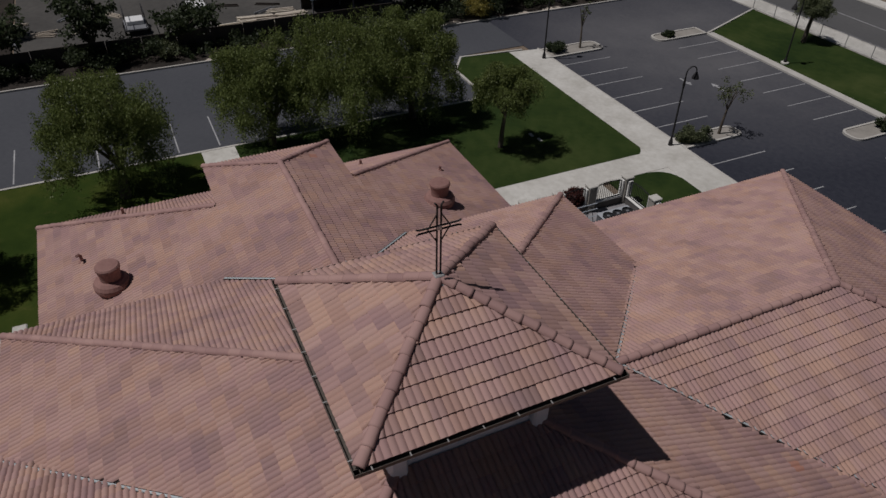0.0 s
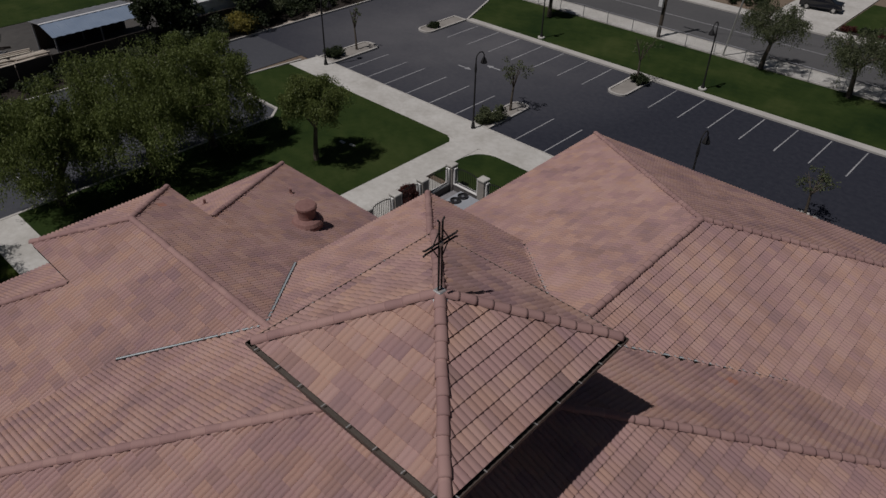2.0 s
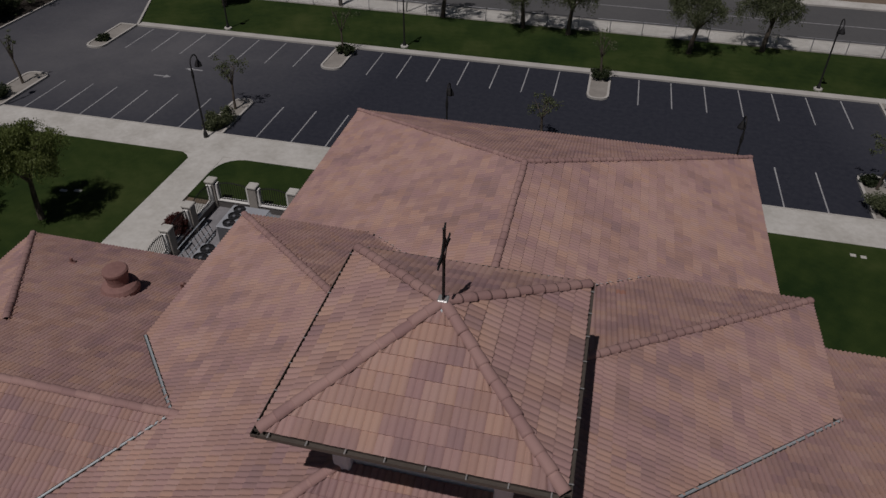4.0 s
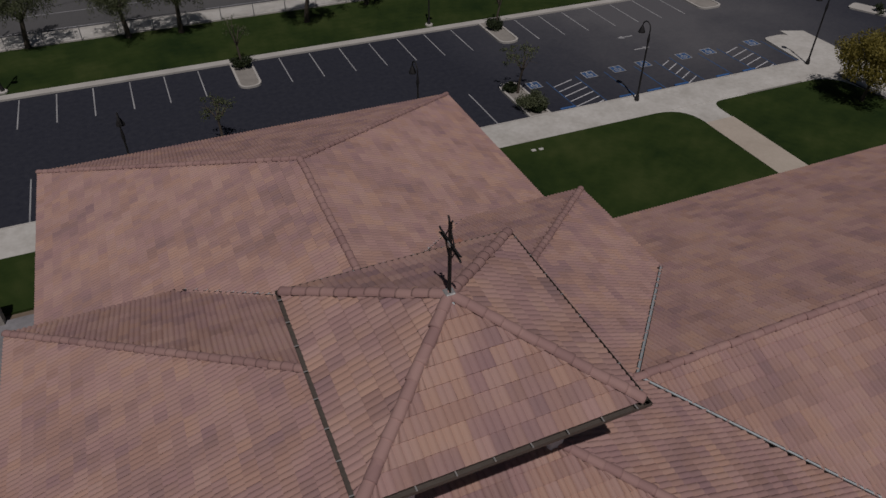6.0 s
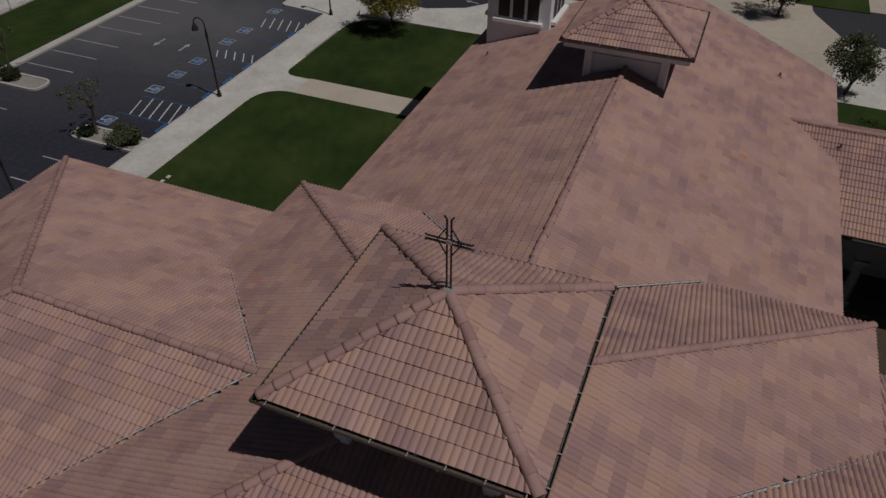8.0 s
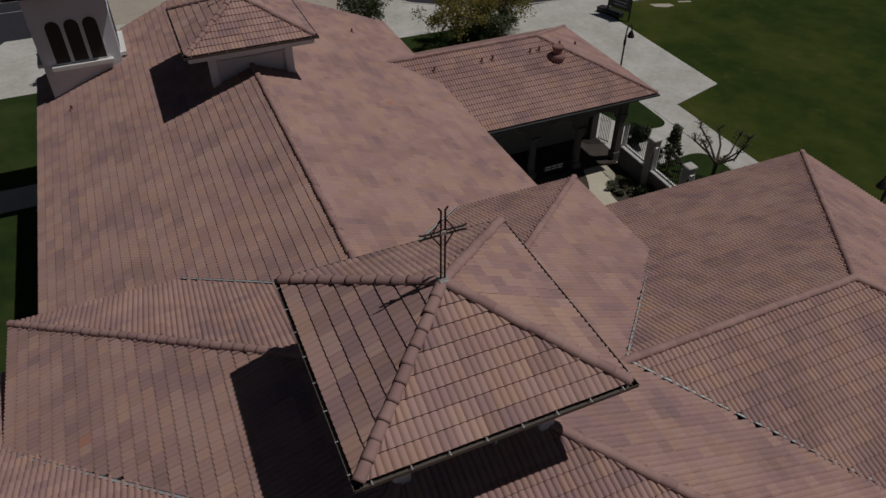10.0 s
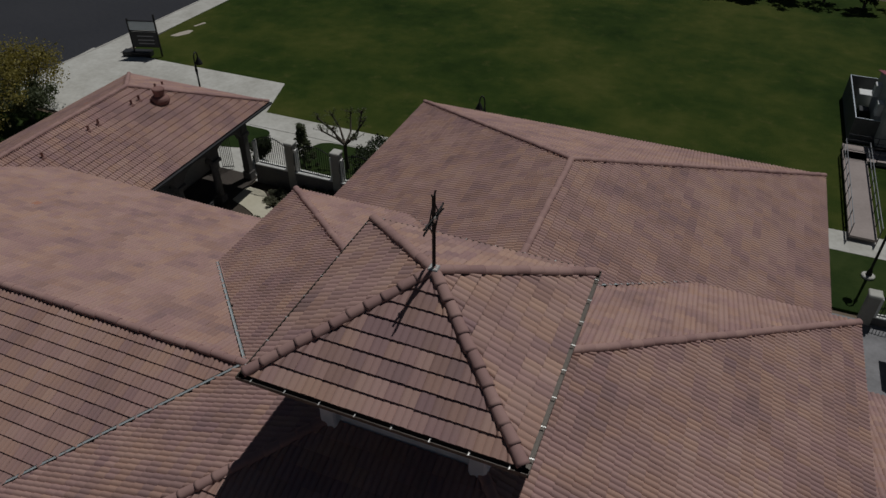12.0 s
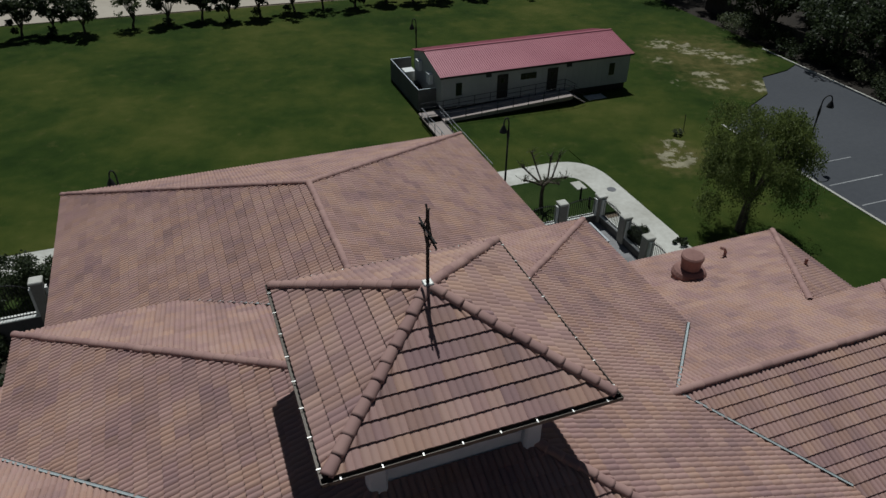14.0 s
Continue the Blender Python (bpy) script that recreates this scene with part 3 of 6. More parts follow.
FAR_X = [-39.6, -36.9, -34.2, -31.4, -28.8, -26.1, -23.45, -16.85, -14.2, -11.6, -9.0, -6.3, -3.7, -1.05, 5.6, 8.2, 10.85, 13.55, 16.15, 18.75, 21.4, 27.9, 30.5, 33.0, 35.9, 38.45, 41.1, 43.8]
for x in FAR_X:
    paint(bar(x, 43.3, x, 48.1), "parking_line", lot)
NEAR_X = [-40.4, -37.8, -35.6, -32.9, -30.2, -27.3, -21.15, -18.45, -15.85, -13.2, -10.5, -7.8, -5.1, -2.4, 0.3, 3.0, 5.7, 8.4, 11.1, 14.95, 17.6]
for x in NEAR_X:
    paint(bar(x, 30.9, x, 36.0), "parking_line", lot)
for y in (-23.85, -20.9, -18.0, -13.5, -10.8, -0.05, -2.9, 2.7, -5.6, -8.2):
    paint(bar(-37.7, y, -42.7, y), "parking_line", back_lot)
paint(strip(bmesh.new(), [(-37.05, 13), (-37.05, -8)], 0.14, -0.01, 0.008), "kerb_line", back_lot)
# accessible stalls: hatched aisles, blue wheel stops, white symbols on blue
for x0, x1 in ((24.3, 26.8), (34.7, 36.05), (41.3, 43.5)):
    for k in range(6):
        y = 34.55 - k * 0.86
        if k == 0:
            paint(bar(x0, y, x0 + (x1 - x0) * 0.8, y + 0.64), "hatch_line", lot, HATCH)
        elif k == 5 and x1 - x0 > 2:
            paint(bar(x0 + (x1 - x0) * 0.45, 30.76, x1, 31.22), "hatch_line", lot, HATCH)
        elif k < 5:
            paint(bar(x0, y, x1, y + 0.80), "hatch_line", lot, HATCH)
    for x in (x0 - 0.1, x1 + 0.1):
        paint(bar(x, 30.8, x, 35.6, 0.08), "parking_line", lot, FADED)
for x in (29.5, 32.4, 39.0, 45.9):
    paint(bar(x, 30.9, x, 35.4), "parking_line", lot, FADED)
for x in (23.0, 28.1, 30.8, 33.4, 37.5, 40.1, 44.9):
    paint(cube_mesh(x - 0.55, 34.9, -0.01, x + 0.55, 36.0, 0.006), "symbol_field", lot, FADED, "faded blue painted field of an accessible stall")
    sym = bmesh.new()
    for a in range(10):
        t0, t1 = a * math.tau * 0.8 / 10 + 2.2, (a + 1) * math.tau * 0.8 / 10 + 2.2
        strip(sym, [(x + 0.26 * math.cos(t0), 35.35 + 0.24 * math.sin(t0)), (x + 0.26 * math.cos(t1), 35.35 + 0.24 * math.sin(t1))], 0.09, -0.01, 0.010)
    strip(sym, [(x - 0.05, 35.75), (x - 0.02, 35.4), (x + 0.25, 35.3)], 0.10, -0.01, 0.010)
    box(sym, x - 0.12, 35.78, -0.01, x + 0.02, 35.92, 0.010)
    for a, b, c, d in ((-0.55, 34.9, 0.55, 34.97), (-0.55, 35.93, 0.55, 36.0), (-0.55, 34.97, -0.48, 35.93), (0.48, 34.97, 0.55, 35.93)):
        box(sym, x + a, b, -0.01, x + c, d, 0.010)
    paint(sym, "wheelchair_symbol", lot, PAINT, "white wheelchair symbol")
for x in (23.5, 28.7, 31.3, 33.9, 38.0, 40.7):
    solid("wheel_stop", cube_mesh(x - 0.65, 30.98, 0.0, x + 0.65, 31.16, 0.13, 0.03), BLUE, "blue painted concrete wheel stop", "wheel stop", "blue wheel stops")


def arrow(x, y, turn, parent, s=0.75):
    bm = bmesh.new()
    prism(bm, [(0, -0.11), (1.3, -0.11), (1.3, -0.4), (2.1, 0), (1.3, 0.4), (1.3, 0.11), (0, 0.11)], -0.01, 0.007)
    ob = paint(bm, "road_arrow", parent, PAINT, "white painted arrow")
    ob.matrix_basis = pose(x, y, 0, 0, 0, turn) @ Matrix.Scale(s, 4)


for x, y, a in ((36.0, 40.8, 180), (34.4, 38.15, 0), (-30.5, 40.6, 180), (-34.0, 38.8, 0)):
    arrow(x, y, a, lot)
for x, y, a in ((54, 18.5, 80), (55.8, 22, 260), (54.0, -19.7, 150), (56.3, -23.1, 330), (60, -30, 270)):
    arrow(x, y, a, drive, 0.7)
cross_mark = strip(bmesh.new(), [(-46.6, 5.1), (-46.6, 6.7)], 0.12, -0.01, 0.006)
strip(cross_mark, [(-47.3, 5.9), (-45.9, 5.9)], 0.12, -0.012, 0.007)
paint(cross_mark, "survey_cross", back_lot, PAINT, "white painted survey cross")
for a in range(-140, 140, 20):
    paint(strip(bmesh.new(), [(a, 66.1), (a + 19.9, 66.1)], 0.11, -0.01, 0.005), "centre_line", road)


# ---- roofs ----
TILE_W, EXPO = 0.32, 0.385
# a tile's cross-section: two barrels with a tight groove between them
TILE_S = np.array([0.0, 0.035, 0.11, 0.19, 0.31, 0.39, 0.465, 0.5, 0.535, 0.61, 0.69, 0.81, 0.89, 0.965, 1.0])
TILE_H = 0.048 * np.abs(np.sin(TILE_S * math.tau)) ** 0.85
SLOPE = 0.3745


def h_pyr(x, y):
    r = max(abs(x), abs(y))
    return 8.80 + 0.394 * (10.70 - r) if r <= 10.70 else -9


def h_yp(x, y):
    if abs(x) > 10.44 or not 0 < y <= 23.97:
        return -9
    return min(10.86 - SLOPE * abs(x), 6.95 + 0.3954 * (23.97 - y))


def h_ym(x, y):
    if abs(x) > 10.44 or not -23.8 <= y < 0:
        return -9
    return min(10.86 - SLOPE * abs(x), 6.95 + 0.3954 * (23.8 + y))


def h_xp(x, y):
    return 10.83 - 0.375 * abs(y) if abs(y) <= 10.4 and 0 < x <= 34.9 else -9


def h_xm(x, y):
    if not -21.15 <= x < 0:
        return -9
    z = -9
    if abs(y) <= 10.3:
        z = min(10.12 - 0.377 * abs(y), 6.24 + 0.48 * (x + 21.15))
    if abs(y) <= 2.85 and x >= -18.75:
        z = max(z, min(10.12 - 0.377 * abs(y), 9.046 + 0.377 * (x + 18.75)))
    return z


def h_porch(x, y):
    if not (20.65 <= x <= 31.4 and -23.1 <= y <= -5):
        return -9
    return min(5.4 + 0.445 * min(x - 20.65, 31.4 - x), 5.4 + 0.43 * (y + 23.1))


def cover(*fs):
    """True where none of these roofs lies over the point."""
    return lambda p: all(f(p.x, p.y) < p.z + 0.02 for f in fs)


def tile_grid(eL, eR, tR, tL, keep=None, seed=0, mixed=1.0, swell=1.0):
    """The tiles of one roof plane, each a pair of barrels with a raised lower lip, cut to the plane's edges."""
    eL, eR, tR, tL = (Vector(p) for p in (eL, eR, tR, tL))
    u = (eR - eL).normalized()
    n = u.cross(tL - eL)
    n = n.normalized() if n.z > 0 else -n.normalized()
    v = n.cross(u)
    if v.z < 0:
        v = -v
    V = (tL - eL).dot(v)
    uTL, uER, uTR = (tL - eL).dot(u), (eR - eL).dot(u), (tR - eL).dot(u)
    rng = np.random.RandomState(seed)
    bands = np.random.RandomState(seed + 500).normal(0, 0.041 * mixed, 997)
    s, barrel, seg = TILE_S, TILE_H * swell, len(TILE_S) - 1
    o, un, vn, nn = (np.array(a) for a in (eL, u, v, n))
    out = []
    rows = int(math.ceil(V / EXPO))
    for r in range(rows):
        v0, v1 = r * EXPO - 0.035, min((r + 1) * EXPO + 0.02, V)
        vm = min(max((v0 + v1) / 2, 0), V)
        lo, hi = uTL * vm / V, uER + (uTR - uER) * vm / V
        L0, L1 = uTL * max(v0, 0) / V, uTL * v1 / V
        R0, R1 = uER + (uTR - uER) * max(v0, 0) / V, uER + (uTR - uER) * v1 / V
        for c in range(int(math.floor(min(L0, L1) / TILE_W)), int(math.ceil(max(R0, R1) / TILE_W))):
            if (c + 1) * TILE_W < lo - 0.1 or c * TILE_W > hi + 0.1:
                continue
            mid = eL + u * min(max((c + 0.5) * TILE_W, lo), hi) + v * vm
            if keep and not keep(mid):
                continue
            us = (c + s) * TILE_W
            ub, ut = np.clip(us, L0, R0), np.clip(us, L1, R1)
            if ub[-1] - ub[0] < 0.02 and ut[-1] - ut[0] < 0.02:
                continue
            j = rng.uniform(-0.0035, 0.0035, 4)
            zb, zt = 0.056 + j[0] + barrel + s * j[2], 0.016 + j[1] + barrel
            vb = v0 + j[3]
            A = o + np.outer(ub, un) + vb * vn + np.outer(zb, nn)
            B = o + np.outer(ut, un) + v1 * vn + np.outer(zt, nn)
            C = o + np.outer(ub, un) + vb * vn + np.outer(np.full(seg + 1, 0.004), nn)
            tone = 0.505 + 0.145 * noise.noise(mid * 0.4) + 0.175 * noise.noise(mid * 1.15 + Vector((7, 3, 1))) + bands[(r * 7919 + (c + r % 2) // 2 * 104729) % 997] + rng.uniform(-0.04, 0.04) * mixed
            if rng.random() < 0.0005:
                tone = 1.0
            out.append((A, B, C, min(tone, 0.78) if tone < 1 else tone, bool(us[0] >= max(L0, L1) - 1e-6 and us[-1] <= min(R0, R1) + 1e-6 and v1 < V)))
    return out


def join_tiles(sets):
    """Vertices and faces of many tiles."""
    k = len(TILE_S)
    seg = k - 1
    verts, faces, tones = [], [], []
    for A, B, C, tone, _ in sets:
        b = len(verts)
        verts.extend(A.tolist())
        verts.extend(B.tolist())
        verts.extend(A.tolist())
        verts.extend(C.tolist())
        tones += [tone] * (4 * k)
        for i in range(seg):
            faces.append((b + i, b + i + 1, b + k + i + 1, b + k + i))
            faces.append((b + 3 * k + i, b + 3 * k + i + 1, b + 2 * k + i + 1, b + 2 * k + i))
    return verts, faces, tones


def tile_mesh(verts, faces, tones, name="roof_tiles"):
    return from_arrays(name, verts, faces, TILE, tones)


def smooth(me):
    me.polygons.foreach_set("use_smooth", [True] * len(me.polygons))
    return me


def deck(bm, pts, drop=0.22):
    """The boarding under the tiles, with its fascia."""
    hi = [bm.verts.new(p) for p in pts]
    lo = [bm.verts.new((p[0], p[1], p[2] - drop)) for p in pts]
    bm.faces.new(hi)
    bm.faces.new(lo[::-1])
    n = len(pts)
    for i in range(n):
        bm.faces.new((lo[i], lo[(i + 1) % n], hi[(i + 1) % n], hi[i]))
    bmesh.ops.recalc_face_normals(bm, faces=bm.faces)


def cap_bmesh(r=0.128, length=0.44, seg=8):
    """One ridge tile: a tapering half barrel with a thick lower rim."""
    bm = bmesh.new()
    rows = []
    for y, rr, dz in ((-0.02, r * 1.05, 0.01), (0.04, r * 1.05, 0.01), (0.2, r * 1.0, 0.007), (length, r * 0.92, 0.0), (-0.02, r * 0.92, -0.01)):
        rows.append([bm.verts.new((rr * math.cos(math.pi * k / seg), y, rr * 0.80 * math.sin(math.pi * k / seg) - 0.03 + dz)) for k in range(seg + 1)])
    for a, b in ((0, 1), (1, 2), (2, 3), (4, 0)):
        for k in range(seg):
            bm.faces.new((rows[a][k], rows[a][k + 1], rows[b][k + 1], rows[b][k]))
    bmesh.ops.recalc_face_normals(bm, faces=bm.faces)
    return bm


CAP_MESH = smooth(mesh_of("ridge_tile", cap_bmesh(), CAP))


def cap_row(a, b, lift=0.085, step=0.395):
    """Poses of the ridge tiles from the low end a to the high end b."""
    a, b = Vector(a), Vector(b)
    d = (b - a).normalized()
    side = d.cross(Vector((0, 0, 1))).normalized()
    up = side.cross(d)
    n = max(1, int((b - a).length / step))
    rng = random.Random(int(a.x * 31 + b.y * 17))
    for i in range(n):
        p = a + d * (i * (b - a).length / n) + up * lift
        m = Matrix((side, d, up)).transposed().to_4x4()
        m.translation = p
        yield m @ pose(rng.uniform(-0.012, 0.012), 0, rng.uniform(-0.006, 0.006), rng.uniform(-1, 1), rng.uniform(-2, 2), rng.uniform(-1.5, 1.5))


church = thing("church", (0, 0, 0), "large church of pale stucco under salmon-pink tiled hip roofs", "church")


def roof(name, planes, caps, keep, single_caps=True, label="", seed=0):
    """A roof of several planes: boarding, tiles and ridge tiles."""
    bm = bmesh.new()
    for p in planes:
        deck(bm, p)
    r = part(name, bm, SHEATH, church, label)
    sets = []
    for i, p in enumerate(planes):
        sets += tile_grid(*(p if len(p) == 4 else (p[0], p[1], p[2], p[2])), keep=keep, seed=seed + i)
    me = smooth(tile_mesh(*join_tiles(sets)))
    t = new("roof_tiles", me)
    t.parent = r
    tagged(t, "blended salmon and mauve concrete tiles", kind="stuff")
    ms = [m for a, b in caps for m in cap_row(a, b) if keep is None or keep(m.translation)]
    if single_caps:
        for m in ms:
            piece("ridge_tile", CAP_MESH, m, r)
    else:
        src = cap_bmesh(seg=6)
        sv, sf = [v.co.copy() for v in src.verts], [[v.index for v in f.verts] for f in src.faces]
        src.verts.index_update()
        sf = [[v.index for v in f.verts] for f in src.faces]
        verts, faces = [], []
        for m in ms:
            b = len(verts)
            verts += [tuple(m @ c) for c in sv]
            faces += [[b + i for i in f] for f in sf]
        src.free()
        c = new("ridge_tiles", smooth(from_arrays("ridge_tiles", verts, faces, CAP)))
        c.parent = r
        tagged(c, kind="stuff")
    return r


P, PZ, PT = 10.70, 8.80, 1.75
TZ = PZ + 0.394 * (P - PT)
roof("central_roof", [
    [(P, P, PZ), (-P, P, PZ), (-PT, PT, TZ), (PT, PT, TZ)], [(-P, P, PZ), (-P, -P, PZ), (-PT, -PT, TZ), (-PT, PT, TZ)],
    [(-P, -P, PZ), (P, -P, PZ), (PT, -PT, TZ), (-PT, -PT, TZ)], [(P, -P, PZ), (P, P, PZ), (PT, PT, TZ), (PT, -PT, TZ)]],
    [((sx * P, sy * P, PZ), (sx * PT, sy * PT, TZ)) for sx in (1, -1) for sy in (1, -1)], cover(h_yp, h_ym, h_xp, h_xm), label="pyramid roof round the cupola", seed=10)
W, YE, YA, RZ, EZ = 10.44, 23.97, 14.08, 10.86, 6.95
roof("north_roof", [
    [(W, 4.6, EZ), (W, YE, EZ), (0, YA, RZ), (0, 4.6, RZ)], [(-W, YE, EZ), (-W, 4.6, EZ), (0, 4.6, RZ), (0, YA, RZ)], [(W, YE, EZ), (-W, YE, EZ), (0, YA, RZ)]],
    [((W, YE, EZ), (0, YA, RZ)), ((-W, YE, EZ), (0, YA, RZ)), ((0, YA, RZ), (0, 4.6, RZ))], cover(h_pyr), label="hip roof of the wing beside the car park", seed=20)
YE, YA = -23.8, -13.95
roof("south_roof", [
    [(W, YE, EZ), (W, -4.6, EZ), (0, -4.6, RZ), (0, YA, RZ)], [(-W, -4.6, EZ), (-W, YE, EZ), (0, YA, RZ), (0, -4.6, RZ)], [(-W, YE, EZ), (W, YE, EZ), (0, YA, RZ)]],
    [((W, YE, EZ), (0, YA, RZ)), ((-W, YE, EZ), (0, YA, RZ)), ((0, YA, RZ), (0, -4.6, RZ))], cover(h_pyr), label="hip roof of the wing beside the field", seed=30)
NW, NZ, NR = 10.4, 6.93, 10.83
tower2 = lambda x, y: 20 if (22.2 < x < 25.6 and abs(y) < 1.7) else -9
roof("nave_roof", [
    [(33.6, NW, NZ), (4.6, NW, NZ), (4.6, 0, NR), (34.9, 0, NR)], [(4.6, -NW, NZ), (33.6, -NW, NZ), (34.9, 0, NR), (4.6, 0, NR)]],
    [((4.6, 0, NR), (34.9, 0, NR))], cover(h_pyr, tower2), label="long gabled roof of the nave", seed=40)
XR, XZ, XE, XW, MZ = 10.12, 6.24, 10.3, -21.15, 9.046
roof("west_roof", [
    [(-4.6, XE, XZ), (XW, XE, XZ), (-15.3, 2.85, MZ), (-4.6, 2.85, MZ)], [(XW, -XE, XZ), (-4.6, -XE, XZ), (-4.6, -2.85, MZ), (-15.3, -2.85, MZ)],
    [(XW, XE, XZ), (XW, -XE, XZ), (-15.3, -2.85, MZ), (-15.3, 2.85, MZ)],
    [(-4.6, 2.85, MZ), (-18.75, 2.85, MZ), (-15.9, 0, XR), (-4.6, 0, XR)], [(-18.75, -2.85, MZ), (-4.6, -2.85, MZ), (-4.6, 0, XR), (-15.9, 0, XR)], [(-18.75, 2.85, MZ), (-18.75, -2.85, MZ), (-15.9, 0, XR)]],
    [((XW, s * XE, XZ), (-15.4, s * 2.95, MZ - 0.03)) for s in (1, -1)] + [((-18.75, s * 2.85, MZ), (-15.9, 0, XR)) for s in (1, -1)] + [((-15.9, 0, XR), (-4.6, 0, XR))], cover(h_pyr), label="hip roof of the rear wing", seed=50)
roof("porch_roof", [
    [(20.65, -9, 5.4), (20.65, -23.1, 5.4), (26.02, -17.6, 7.79), (26.02, -7.8, 7.79)], [(31.4, -23.1, 5.4), (31.4, -9, 5.4), (26.02, -7.8, 7.79), (26.02, -17.6, 7.79)], [(20.65, -23.1, 5.4), (31.4, -23.1, 5.4), (26.02, -17.6, 7.79)]],
    [((20.65, -23.1, 5.4), (26.02, -17.6, 7.79)), ((31.4, -23.1, 5.4), (26.02, -17.6, 7.79)), ((26.02, -17.6, 7.79), (26.02, -7.8, 7.79))], cover(h_xp), label="hip roof over the side porch", seed=70)

# valley flashings
def ribbon(bm, a, b, side, half, dip):
    """A shallow metal trough from a to b, folded along its middle."""
    up = Vector((0, 0, 1))
    rows = []
    for p in (a, b):
        rows.append([bm.verts.new(p + side * u + up * z) for u, z in ((-half, dip), (0, 0), (half, dip), (half * 0.9, dip - 0.05), (-half * 0.9, dip - 0.05))])
    for i in range(5):
        j = (i + 1) % 5
        bm.faces.new((rows[0][i], rows[0][j], rows[1][j], rows[1][i]))
    bm.faces.new(rows[0][::-1])
    bm.faces.new(rows[1])
    bmesh.ops.recalc_face_normals(bm, faces=bm.faces)
    return bm


VALLEYS = [((sx * 5.3, sy * 10.7, 8.86), (0, sy * 5.5, 10.9)) for sx in (1, -1) for sy in (1, -1)] + [((10.7, s * 5.3, 8.86), (5.5, 0, 10.9)) for s in (1, -1)] + [((-10.72, s * 3.55, 8.86), (-7.4, 0, 10.15)) for s in (1, -1)] + [((24.45, -10.4, 7.0), (26.0, -8.75, 7.68))]
for a, b in VALLEYS:
    a, b = Vector(a) + Vector((0, 0, 0.058)), Vector(b) + Vector((0, 0, 0.042))
    side = (b - a).cross(Vector((0, 0, 1))).normalized()
    valley = part("valley_flashing", ribbon(bmesh.new(), a, b, side, 0.034, 0.012), FLASH, church, "pale weathered metal valley flashing")
    # dark bars on both sides draw the shadow line beside the trough
    for k in (1, -1):
        e = side * (0.046 * k)
        part("cut_tile_edge", tube(bmesh.new(), [a + e, b + e], [0.014, 0.014], 6), SHEATH, valley, "dark bar standing in for the shadow along the cut tiles")

# walls
def wall_box(name, x0, y0, x1, y1, z1, material=STUCCO):
    part(name, cube_mesh(x0, y0, -0.04, x1, y1, z1), material, church)


wall_box("central_wall", -9.9, -9.9, 9.9, 9.9, 8.75)
wall_box("north_wall", -9.75, 9.9, 9.75, 23.2, 6.85)
wall_box("south_wall", -9.75, -23.0, 9.75, -9.9, 6.85)
wall_box("nave_wall", 9.9, -9.7, 33.2, 9.7, 6.9)
wall_box("west_wall", -20.4, -9.6, -9.9, 9.6, 6.1)
wall_box("rear_entrance_wall", -18.2, -2.5, -12.5, 2.5, 8.85)
gable = bmesh.new()
for x in (34.0, 34.25):
    for p in ((x, -9.6, 6.8), (x, 9.6, 6.8), (x, 0, 10.4)):
        gable.verts.new(p)
gable.verts.ensure_lookup_table()
gv = gable.verts
for f in ((0, 1, 2), (5, 4, 3), (0, 3, 4, 1), (1, 4, 5, 2), (2, 5, 3, 0)):
    gable.faces.new([gv[i] for i in f])
part("gable_wall", gable, STUCCO, church)


